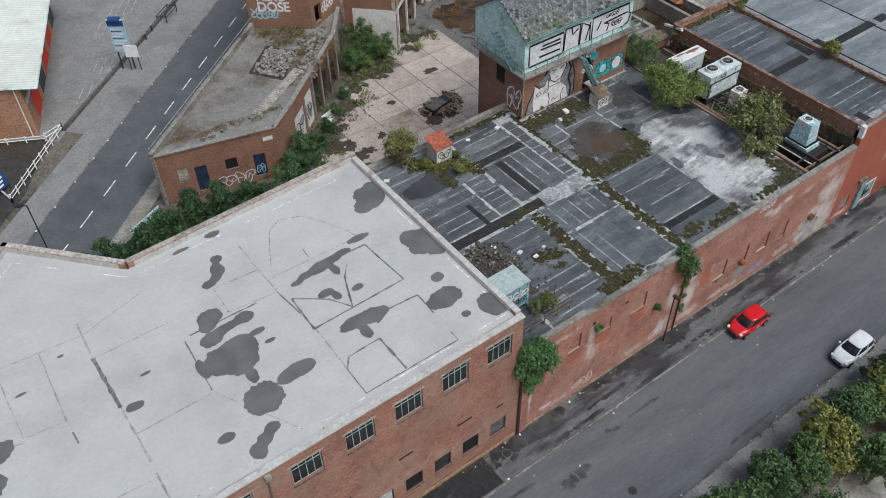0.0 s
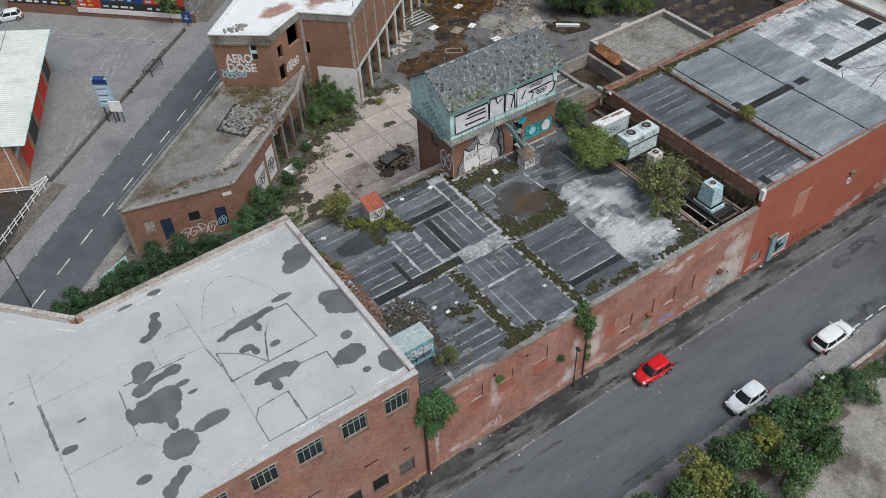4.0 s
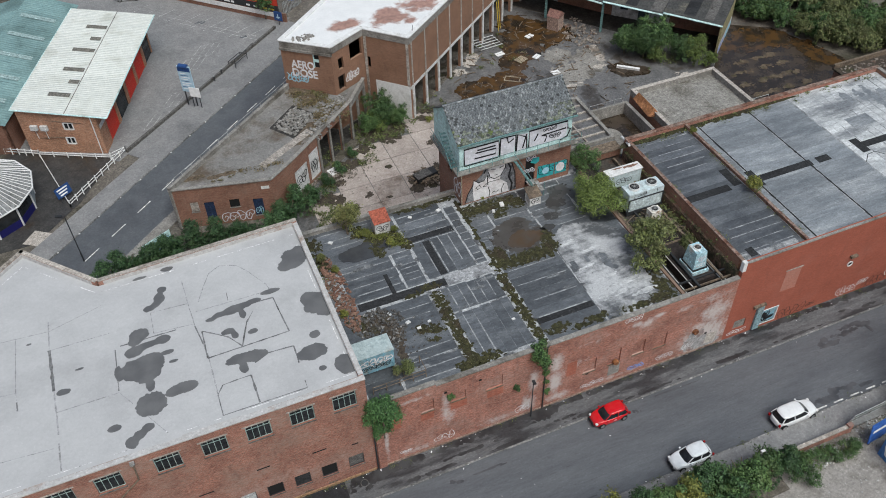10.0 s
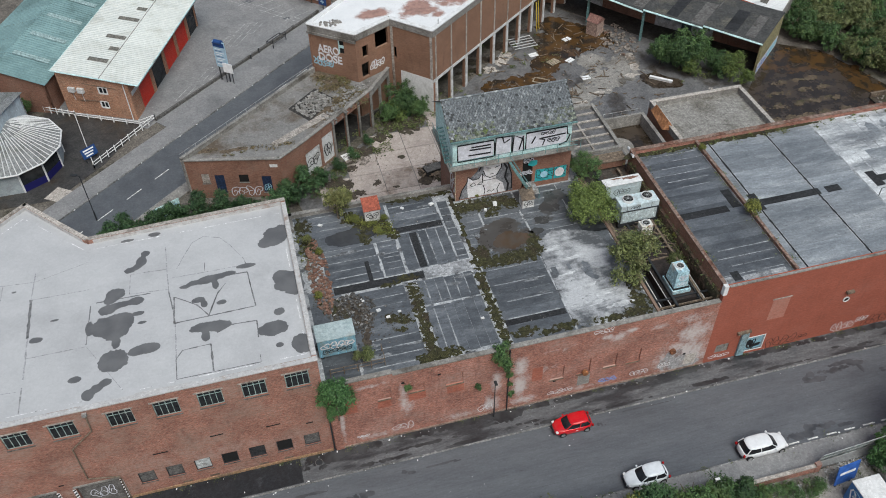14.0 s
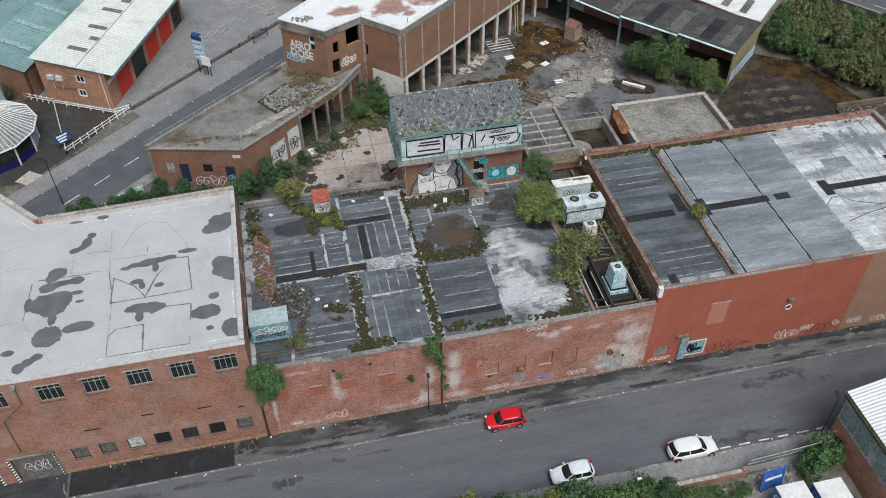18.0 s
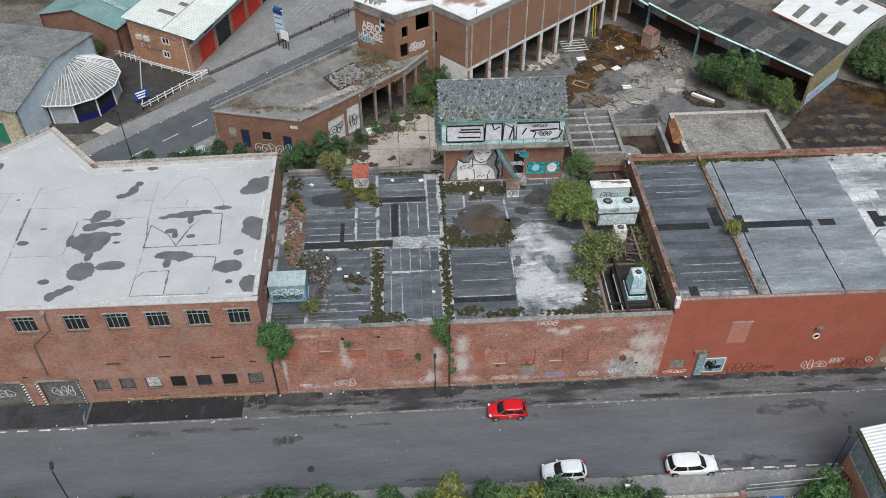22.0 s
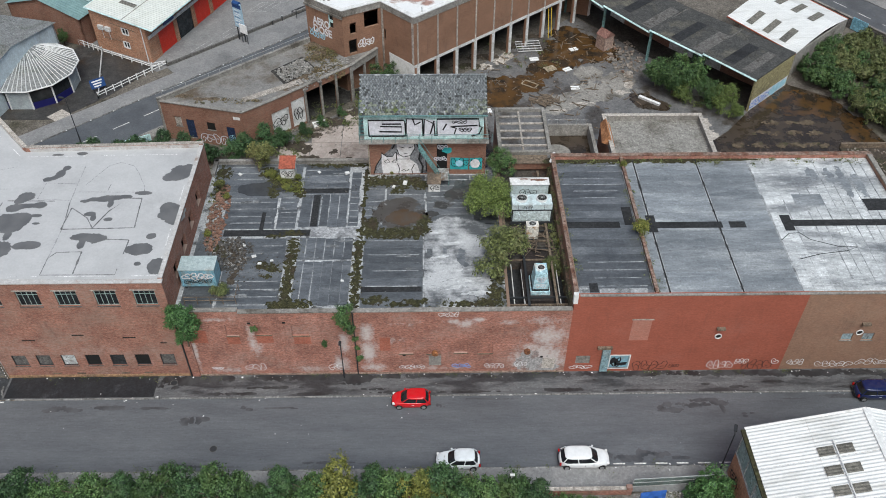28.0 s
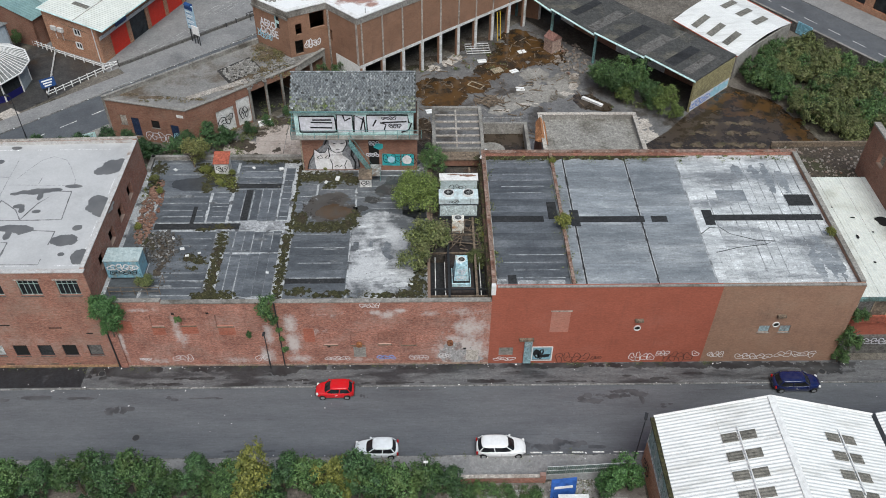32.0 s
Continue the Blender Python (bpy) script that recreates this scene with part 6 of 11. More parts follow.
bramble = tree_kind("bramble", "low bramble patch over rubbish behind the brick wall", "shrub", 1.3, 1.4, 1500, leaf_green, 6, size=(0.06, 0.14))
place(bramble, [(35.2, -14.6, 0, 1.0), (37.2, -14.8, 0, 0.8), (39.2, -15.0, 0, 0.9), (33.6, -15.4, 0, 1.2)])
bush_roof = tree_kind("bush", "round light green bush growing on the felt roof", "bush", 2.9, 2.75, 9000, leaf_lime, 7, lobes=14, size=(0.07, 0.15), low=0.35)
place(bush_roof, [(29.2, 14.1, BZ, 1.17)])
bush_roof2 = tree_kind("bush", "darker green bush behind the round roof bush", "bush", 3.6, 2.2, 4600, leaf_green, 17, lobes=10, size=(0.07, 0.15))
place(bush_roof2, [(31.0, 19.9, BZ, 0.85)])
buddleia = tree_kind("bush", "sparse olive buddleia growing at the roof edge", "bush", 2.6, 2.0, 4200, leaf_olive, 8, lobes=9, size=(0.06, 0.16))
place(buddleia, [(30.5, 5.5, BZ, 1.5), (3.9, 2.2, BZ, 0.55), (35.3, 6.2, 7.6, 0.6)], "buddleia bushes")
weed = tree_kind("weed_clump", "yellow-green weed clump rooted in the roof joint", "weed", 1.0, 0.75, 900, leaf_yellow, 9, lobes=6, size=(0.05, 0.13))
place(weed, [(44.0, 8.6, CZ, 1.5), (70.0, 7.2, CZ, 0.95), (43.9, 19.0, CZ, 0.7), (6.6, 19.7, BZ, 0.9), (8.4, 17.6, BZ, 0.8), (1.3, 10.5, BZ, 0.7), (2.2, 16.2, BZ, 0.7), (9.4, 19.4, BZ, 0.7), (36.2, 9.0, 9.0, 0.5), (23.3, 45.2, GROUND, 0.8), (19.4, 20.2, BZ, 0.4)], "weed clumps")
buddleia_b = tree_kind("bush", "pale yellow-green buddleia beside the roof cabin", "bush", 2.8, 1.9, 3600, leaf_mat("leaf_pale", (0.1, 0.115, 0.035), (0.2, 0.21, 0.075), (0.17, 0.16, 0.06)), 28, lobes=10, size=(0.06, 0.16))
place(buddleia_b, [(5.0, 20.9, BZ, 1.15), (1.4, 17.8, BZ, 0.4)])
wall_bush = tree_kind("wall_bush", "bright green bush growing out of the brick wall", "bush", 3.2, 1.7, 4600, leaf_bright, 10, lobes=10, size=(0.07, 0.17), low=0.35)
place(wall_bush, [(0.9, -0.75, 6.7, 1.15), (0.9, -0.5, 5.2, 0.7)], "wall plants")
ivy = tree_kind("wall_bush", "green buddleia hanging from the parapet", "bush", 2.2, 1.0, 1900, leaf_green, 11, lobes=8, size=(0.07, 0.16))
place(ivy, [(15.6, -0.35, 7.4, 1.2), (16.1, -0.2, 6.5, 0.5), (16.4, -0.15, 5.2, 0.34), (16.5, -0.15, 3.9, 0.3), (16.6, -0.15, 2.3, 0.36), (13.4, -0.2, 4.6, 0.36), (7.1, -0.2, 6.7, 0.36), (71.6, -0.5, 2.6, 1.2), (71.3, -0.3, 0.4, 0.9), (71.9, 0.4, 5.4, 0.8)], "wall plants")


def weed_carpet(name, areas, z, mat, label, seed, size=(0.04, 0.13), height=0.16):
    """Low weeds and fallen leaves: loose leaf cards in ragged clumps over the areas (x0, y0, x1, y1, n)."""
    r = np.random.RandomState(seed)
    out = []
    for x0, y0, x1, y1, n in areas:
        k = max(4, n // 22)
        cx, cy = r.uniform(x0, x1, k), r.uniform(y0, y1, k)
        i = r.randint(0, k, n)
        sp = r.uniform(0.08, 0.4, k)[i]
        out.append(np.stack([cx[i] + r.normal(size=n) * sp, cy[i] + r.normal(size=n) * sp, z + 0.03 + np.abs(r.normal(size=n)) * height * 0.5], 1))
    c = np.concatenate(out)
    n = len(c)
    nrm = r.normal(size=(n, 3)) * 0.6 + np.array([0, 0, 1.0])
    nrm /= np.linalg.norm(nrm, axis=1)[:, None]
    t = np.cross(nrm, r.normal(size=(n, 3)))
    t /= np.linalg.norm(t, axis=1)[:, None]
    b = np.cross(nrm, t)
    s = r.uniform(*size, n)[:, None]
    v = np.stack([c - t * s, c - b * s * 0.5, c + t * s, c + b * s * 0.5], 1).reshape(-1, 3)
    ob = mesh_part(name, v.tolist(), np.arange(4 * n).reshape(-1, 4).tolist(), mat)
    return tagged(ob, label, "weeds", kind="stuff")


weed_carpet("roof_weeds", GUTTERS, BZ, leaf_mat("leaf_brown", (0.045, 0.045, 0.018), (0.09, 0.085, 0.032), (0.08, 0.06, 0.035)), "low brown-green weeds along the felt joints", 71, (0.03, 0.09), 0.08)
weed_carpet("roof_weeds", [(5.6, 20.0, 7.2, 20.9, 450), (7.0, 19.0, 8.8, 19.8, 450), (8.6, 17.2, 9.9, 19.0, 420), (0.4, 14.0, 1.4, 19.5, 200)], BZ, leaf_yellow, "yellow-green weeds trailing over the felt", 72)
weed_carpet("hall_weeds", [(43.7, 0.6, 44.3, 20.3, 500), (37.0, 19.4, 70.0, 20.3, 900), (36.6, 1.0, 37.0, 19.0, 400)], CZ, leaf_olive, "sparse weeds along the hall roof edges", 73)
weed_carpet("wall_foot_weeds", [(-16.0, -0.25, 70.0, -0.02, 1200), (-20, -10.75, 60, -10.45, 700), (34, -15.5, 46, -13.6, 900)], 0.1, leaf_olive, "thin weeds and leaves along wall foot and kerb", 74, (0.03, 0.09), 0.1)

# ---- control hut on the felt roof ----
mural_grey = surf("mural_grey", (0.16, 0.165, 0.18), (0.24, 0.245, 0.26), (0.05, 0.05, 0.055), big=1.2, mid=3)
hut = empty("control_hut", "brick hut with a turquoise boarded upper storey and slate roof", "hut")
HX0, HX1, HY0, HY1 = 17.1, 29.4, 20.2, 26.3
op = [(7.1, 8.2, 0.1, 4.0)]
part("wall", moved(walled(B(), HX1 - HX0, 4.9, 0.35, op), pose(HX0, HY0, BZ)), brick_brownred, hut)
for p, q, o in (((HX1, HY0 + .35), (HX1, HY1), []), ((HX1, HY1), (HX0, HY1), []), ((HX0, HY1), (HX0, HY0 + .35), [(2.4, 3.6, 2.2, 3.9)])):
    part("wall", moved(walled(B(), dist(p, q), 4.9, 0.35, o), along(p, q, BZ)), brick_brownred, hut)
    part("foundation_wall", moved(walled(B(), dist(p, q), BZ, 0.35, []), along(p, q)), brick_brownred, hut)
part("floor", box(B(), HX0 + .35, HY0 + .35, BZ, HX1 - .35, HY1 - .35, BZ + 0.06), floor_shade, hut)
part("balcony", box(B(), HX0 - 0.9, HY0 - 1.0, 13.55, HX1 + 0.2, HY1 + 0.1, 13.7), concrete, hut, "narrow concrete gallery slab")
UX0, UX1, UY0, UY1 = HX0 - 0.4, HX1 - 0.35, HY0 - 0.35, HY1
for i in range(22):
    w = (UX1 - UX0) / 22
    part("board", box(B(), UX0 + i * w, UY0, 13.7, UX0 + (i + 1) * w - 0.015, UY0 + 0.1, 17.0), teal_paint, hut)
for i in range(11):
    w = (UY1 - UY0) / 11
    for x in (UX0, UX1 - 0.1):
        part("board", box(B(), x, UY0 + 0.1 + i * w, 13.7, x + 0.1, UY0 + 0.1 + (i + 1) * w - 0.015, 17.0), teal_paint, hut)
part("back_wall", box(B(), UX0 + 0.1, UY1, 13.7, UX1 - 0.1, UY1 + 0.1, 17.0), teal_paint, hut)
RY, RTOP = (UY0 + UY1) / 2, 19.4
for x in (UX0, UX1 - 0.12):
    bm = B()
    v = [bm.verts.new((x + dx, y, z)) for dx in (0, 0.12) for y, z in ((UY0, 17.0), (UY1 + 0.1, 17.0), (RY, RTOP - 0.1))]
    for f in ((0, 2, 1), (3, 4, 5), (0, 1, 4, 3), (1, 2, 5, 4), (2, 0, 3, 5)):
        bm.faces.new([v[i] for i in f])
    part("gable", bm, teal_paint, hut, "weathered pale gable boarding")
# slates: rows up each slope, the broken top rows bare
half = RY - UY0 + 0.35
rise = RTOP - 17.0
slope = math.hypot(half, rise)
ang = math.degrees(math.atan2(rise, half))
for side in (1, -1):
    deck = moved(box(B(), -0.3, 0, -0.06, UX1 - UX0 + 0.3, slope, 0), pose(UX0, RY - side * half, 16.95) @ pose(0, 0, 0, side * ang, 0, 0) @ Matrix.Diagonal((1, side, 1, 1)))
    if side < 0:
        bmesh.ops.reverse_faces(deck, faces=deck.faces)
    part("roof_deck", deck, slate_dark, hut, "slate roof with mossy lower courses")
sl = box(B(), 0, 0, 0, 0.27, 0.215, 0.022)
slate_me, slate_moss_me = bpy.data.meshes.new("slate"), bpy.data.meshes.new("slate")
sl.to_mesh(slate_me), sl.to_mesh(slate_moss_me), sl.free()
slate_me.materials.append(slate_mat), slate_moss_me.materials.append(slate_moss)
rs = random.Random(12)
base_m = pose(UX0 - 0.3, RY - half, 16.95) @ pose(0, 0, 0, ang, 0, 0)
ncol, nrow = 42, int(slope / 0.235)
upper = B()
for j in range(nrow):
    for i in range(ncol):
        if rs.random() < 0.05:
            continue
        mossy = rs.random() < (0.75 - 0.09 * j if i < 15 or i > 31 else 0.25 - 0.05 * j)
        at = base_m @ pose(i * 0.306 + (0.15 if j % 2 else 0) - 0.05, j * 0.235 + 0.02, 0.014 + rs.uniform(0, 0.012), 4, 0, rs.uniform(-1.5, 1.5))
        if j < 7:
            share("slate", slate_moss_me if mossy else slate_me, hut, at)
        else:
            box(upper, 0, 0, 0, 0.27, 0.215, 0.022, at)
part("slate_course", upper, slate_upper, hut, "worn grey upper slates with pale lichen")["kind"] = "stuff"
part("ridge", moved(bar(B(), (-0.35, 0, 0), (UX1 - UX0 + 0.35, 0, 0), 0.1, 8), pose(UX0, RY, RTOP + 0.02)), slate_mat, hut)
for k in range(6):
    x = UX0 + 1.9 + 1.85 * k
    part("batten", moved(box(B(), 0, 0.3, 0.04, 0.06, slope - 0.2, 0.07), base_m @ pose(x - UX0 + 0.3, 0, 0)), slate_mat, hut)
part("gutter", box(B(), UX0 - 0.3, UY0 - 0.48, 16.8, UX1 + 0.3, UY0 - 0.36, 16.95), teal_dark, hut)
part("fascia", box(B(), UX0 - 0.1, UY0 - 0.1, 16.7, UX1 + 0.1, UY0 - 0.02, 16.95), teal_paint, hut)
up = Matrix.Translation((0, 14.15, 0)) @ Matrix.Diagonal((0.99, 1.16, 1, 1)) @ Matrix.Translation((0, -14, 0))
fm = wall_frame((UX0, UY0), (UX1, UY0), 0.03) @ up
bm = B()
for a, b, c, d in ((0.5, 4.3, 14.0, 15.75), (4.4, 6.1, 13.95, 15.85), (6.2, 7.5, 13.95, 15.8), (7.6, 12.0, 14.0, 15.8)):
    bm2 = [bm.verts.new(fm @ Vector((x, z, 0))) for x, z in ((a + 0.1, c), (b - 0.15, c + 0.06), (b, d - 0.15), (a, d))]
    bm.faces.new(bm2)
part("mural", bm, spray_lilac, hut, "white graffiti letters painted on the boards")
fm2 = wall_frame((UX0, UY0), (UX1, UY0), 0.04) @ up
for pts in ([(0.5, 14.0), (0.5, 15.7), (4.2, 15.7), (4.3, 15.3), (4.35, 14.2), (4.2, 14.0), (0.5, 14.0)], [(1.9, 15.3), (3.9, 15.3)], [(1.6, 14.5), (3.9, 14.45), (3.95, 15.0), (1.7, 15.05)], [(4.35, 13.95), (4.45, 15.85), (6.1, 15.8), (6.15, 14.0)], [(5.1, 15.85), (5.3, 15.2), (5.9, 15.5)], [(6.2, 14.0), (6.3, 15.8), (7.3, 15.3), (7.4, 14.0)], [(6.9, 14.2), (7.3, 15.6)], [(7.6, 14.0), (7.6, 15.8), (11.9, 15.8), (12.0, 15.0), (12.3, 14.9), (12.0, 14.2), (11.2, 13.95)], [(9.2, 15.0), (11.8, 15.1)], [(9.0, 15.0), (9.6, 14.8), (9.4, 14.2)], [(8.2, 14.6), (8.6, 15.3)]):
    part("mural_outline", ribbon(B(), pts, 0.16, 0, fm2), spray_black, hut, "black outline of a letter")
part("mural_outline", tag_scribble(B(), fm2, 9.2, 15.3, 1.5, 0.35, 4, 0.07, 4), spray_black, hut)
part("mural_outline", tag_scribble(B(), fm2, 9.9, 14.45, 1.3, 0.4, 5, 0.09, 3), spray_black, hut)
fl = wall_frame((HX0, HY0), (HX1, HY0), 0.012)
fl2 = wall_frame((HX0, HY0), (HX1, HY0), 0.02)
fl3 = wall_frame((HX0, HY0), (HX1, HY0), 0.028)


def painted(m, pts, material, label=""):
    bm = B()
    bm.faces.new([bm.verts.new(m @ Vector((x, z, 0))) for x, z in pts])
    return part("mural", bm, material, hut, label)


# a pale arched shape with a smaller horned one before it, in heavy black strokes
painted(fl, [(0.35, 8.95), (6.1, 8.95), (6.0, 10.6), (5.7, 12.0), (5.2, 13.0), (4.5, 13.42), (3.0, 13.42), (2.5, 13.0), (2.2, 12.2), (1.2, 11.2), (0.7, 10.2)], mural_grey, "grey painted ground of the mural")
painted(fl2, [(2.9, 13.2), (4.7, 13.2), (4.75, 12.2), (4.3, 11.35), (4.2, 10.9), (5.0, 10.2), (5.3, 8.95), (1.3, 8.95), (1.2, 10.0), (1.25, 11.6), (1.75, 11.2), (2.4, 11.25), (2.75, 11.75), (3.1, 11.2), (2.9, 12.0)], spray_white, "white painted shapes outlined in black")
for pts, w in (([(0.35, 8.95), (0.6, 10.0), (1.2, 11.1), (1.25, 11.75), (1.8, 11.2), (2.4, 11.25), (2.8, 11.85), (2.85, 10.6)], 0.12), ([(2.4, 12.2), (2.8, 13.1), (3.1, 13.4)], 0.16), ([(4.7, 13.3), (4.8, 12.3), (4.3, 11.35), (3.6, 11.15), (3.1, 11.5), (2.9, 12.2)], 0.1), ([(4.9, 13.1), (5.4, 12.0), (5.2, 10.9), (5.6, 9.9), (5.5, 8.95)], 0.2),
               ([(5.5, 12.6), (5.9, 11.2), (6.0, 9.2)], 0.12), ([(1.5, 10.6), (1.9, 10.85), (2.1, 10.5), (1.7, 10.35), (1.5, 10.6)], 0.08), ([(2.3, 10.5), (2.7, 10.85), (2.75, 10.45), (2.3, 10.5)], 0.08), ([(3.2, 12.5), (3.7, 12.35)], 0.09), ([(4.1, 12.35), (4.6, 12.5)], 0.09), ([(3.6, 11.6), (4.0, 11.62)], 0.07), ([(2.9, 10.9), (4.2, 10.9)], 0.07), ([(2.9, 10.3), (3.1, 9.6), (3.0, 8.95)], 0.09), ([(4.7, 10.2), (4.4, 9.5), (4.5, 8.95)], 0.09), ([(3.3, 9.3), (3.6, 9.5), (3.8, 9.25), (4.1, 9.5)], 0.09)):
    part("mural_outline", ribbon(B(), pts, w, 0, fl3), spray_black, hut)
painted(fl, [(8.5, 9.45), (10.45, 9.4), (10.5, 10.95), (8.55, 11.05)], spray_teal, "turquoise painted panel on the brick")
painted(fl, [(10.6, 9.4), (11.95, 9.4), (11.95, 11.0), (10.6, 10.95)], spray_teal, "turquoise painted panel on the brick")
part("mural", wall_blob(B(), fl2, 9.5, 10.25, 0.4, 0.42, 409, 0.1), spray_sky, hut)
part("mural", wall_blob(B(), fl2, 11.2, 10.2, 0.5, 0.6, 412, 0.1), spray_white, hut)
part("mural", wall_blob(B(), fl2, 8.2, 12.0, 0.5, 0.4, 413, 0.2), spray_teal, hut)
part("mural", tag_scribble(B(), fl2, 6.9, 10.6, 1.2, 0.6, 8, 0.1, 3), spray_lilac, hut)
part("mural", tag_scribble(B(), fl2, 7.2, 12.1, 1.0, 0.6, 9, 0.1, 3), spray_lilac, hut)
part("mural_outline", tag_scribble(B(), fl2, 8.6, 9.7, 3.6, 1.2, 10, 0.07, 5), spray_black, hut)
wl = wall_frame((HX0, HY1), (HX0, HY0), 0.012)
part("mural", tag_scribble(B(), wl, 4.0, 9.3, 1.8, 2.2, 15, 0.16, 2), spray_white, hut)
part("window", box(B(), HX0 + 0.1, 22.6, BZ + 2.2, HX0 + 0.16, 23.9, BZ + 3.9), glass_dark, hut)
rail = B()
for z in (14.2, 14.7):
    bar(rail, (HX0 - 0.85, HY0 - 0.95, z), (HX1 + 0.15, HY0 - 0.95, z), 0.03)
    bar(rail, (HX0 - 0.85, HY0 - 0.95, z), (HX0 - 0.85, HY1, z), 0.03)
part("handrail", rail, teal_dark, hut)
for i in range(12):
    x = HX0 - 0.85 + i * 1.24
    part("rail_post", bar(B(), (x, HY0 - 0.95, 13.7), (x, HY0 - 0.95, 14.75), 0.03), teal_dark, hut)
for i in range(1, 6):
    y = HY0 - 0.95 + i * 1.25
    part("rail_post", bar(B(), (HX0 - 0.85, y, 13.7), (HX0 - 0.85, y, 14.75), 0.03), teal_dark, hut)
st = part("stair", B(), teal_dark, hut, "steel stair up the hut's end")
sb = B()
for s in (0, 0.7):
    bar(sb, (HX0 - 0.3 - s, HY0 + 0.3, 13.7), (HX0 - 0.3 - s, HY0 + 3.3, 16.2), 0.05)
for k in range(10):
    box(sb, HX0 - 1.0, HY0 + 0.3 + 0.3 * k, 13.75 + 0.25 * k, HX0 - 0.3, HY0 + 0.52 + 0.3 * k, 13.79 + 0.25 * k)
sb.to_mesh(st.data), sb.free()
st2 = B()
for s in (0, 0.8):
    bar(st2, (HX0 + 5.2, HY0 - 1.1 - s, 13.6), (HX0 + 7.4, HY0 - 1.1 - s, 9.6), 0.06)
    bar(st2, (HX0 + 5.2, HY0 - 1.1 - s, 14.5), (HX0 + 7.4, HY0 - 1.1 - s, 10.5), 0.03)
for k in range(14):
    f = k / 14
    box(st2, HX0 + 5.2 + 2.2 * f, HY0 - 1.9, 13.55 - 4 * f, HX0 + 5.45 + 2.2 * f, HY0 - 1.1, 13.58 - 4 * f)
part("stair", st2, teal_dark, hut, "outside steel stair down to the roof")
part("landing", box(B(), HX0 + 7.2, HY0 - 2.0, 9.5, HX0 + 8.4, HY0 - 0.01, 9.6), grey_metal, hut)
part("door", box(B(), HX0 + 7.1, HY0 + 0.2, BZ + 0.1, HX0 + 8.2, HY0 + 0.26, BZ + 4.0), void_dark, hut)
for x in (HX0 + 7.25, HX0 + 8.35):
    part("landing_post", bar(B(), (x, HY0 - 1.95, BZ), (x, HY0 - 1.95, 10.5), 0.04), teal_dark, hut)
part("corner_pipe", bar(B(), (HX0 - 0.08, HY0 - 0.08, BZ - 0.02), (HX0 - 0.08, HY0 - 0.08, 13.5), 0.06), wood_pale, hut)

# ---- plant well between the roofs ----
ledge_mat = surf("ledge", (0.1, 0.062, 0.046), (0.15, 0.1, 0.076), (0.05, 0.046, 0.03), big=0.9, mid=2.2, stain=(0.48, 0.58), speck=0.4)
well = empty("plant_well", "sunken plant deck with rusty beams between two roofs", "plant deck")
# black felt colour stands in for the shade down in the well
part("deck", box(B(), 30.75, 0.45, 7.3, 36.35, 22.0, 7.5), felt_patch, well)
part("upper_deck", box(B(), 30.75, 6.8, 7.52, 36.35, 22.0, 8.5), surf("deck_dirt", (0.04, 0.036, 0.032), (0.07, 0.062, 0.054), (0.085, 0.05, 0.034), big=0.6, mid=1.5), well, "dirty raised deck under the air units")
weed_carpet("deck_weeds", [(35.5, 6.0, 36.2, 12.2, 700), (31.0, 8.0, 32.4, 12.0, 400), (31.2, 15.0, 36.0, 16.4, 300)], 8.5, leaf_olive, "weeds sprouting along the plant deck wall", 78, (0.05, 0.14), 0.5)
part("ledge", box(B(), 36.1, 0.5, 7.52, 36.395, 20.2, 9.7), ledge_mat, well, "crumbling rusty ledge below the hall parapet")
weed_carpet("ledge_weeds", [(36.1, 1.0, 36.38, 20.0, 500)], 9.7, leaf_olive, "weeds on the crumbling ledge", 79, (0.05, 0.13), 0.4)
part("side_wall", box(B(), 30.45, 0.45, 7.3, 30.72, 20.0, BZ + 0.18), brick_brownred, well)
for i, y in enumerate((1.0, 1.9, 6.9, 8.4, 9.6, 11.0)):
    part("beam", box(B(), 30.72, y, BZ - 0.25, 36.1, y + 0.12, BZ - 0.05), dark_metal if i % 2 else wood_old, well)
for x in (31.2, 35.5):
    part("pipe", bar(B(), (x, 0.9, BZ - 0.3), (x, 6.4, BZ - 0.2), 0.05), white_wall, well, "white pipe along the well")
part("beam", box(B(), 32.4, 0.8, BZ - 0.02, 32.62, 20.5, BZ + 0.14), dark_metal, well)
part("beam", box(B(), 35.0, 0.8, BZ - 0.02, 35.22, 20.5, BZ + 0.14), wood_old, well)
part("kerb", box(B(), 30.72, 8.5, BZ - 0.03, 31.0, 20.0, BZ + 0.22), wood_old, well)
bm = B()
for i in range(24):
    bar(bm, (rnd.uniform(31, 36), rnd.uniform(7, 12), BZ + rnd.uniform(-0.1, 0.2)), (rnd.uniform(31, 36), rnd.uniform(7, 12), BZ + rnd.uniform(0.0, 0.5)), 0.05, 5)
tagged(part("scrap_pipes", bm, wood_old), "tangle of scrap pipes and timber on the plant deck", "scrap", kind="stuff")


def ring_part(name, x, y, z, r, parent, mat=dark_metal, high=0.12):
    e = part(name, moved(bmesh_ring(r - 0.06, r, high, 20), pose(x, y, z)), mat, parent)
    fb = bar(B(), (x, y, z + 0.01), (x, y, z + high - 0.09), r - 0.06, 18)
    part("fan_disc", fb, void_dark, e)
    gb = B()
    for k in range(6):
        a = k * math.pi / 6
        bar(gb, (x - (r - 0.05) * math.cos(a), y - (r - 0.05) * math.sin(a), z + high - 0.01), (x + (r - 0.05) * math.cos(a), y + (r - 0.05) * math.sin(a), z + high - 0.01), 0.012, 4)
    part("grille", gb, grey_metal, e)
    return e


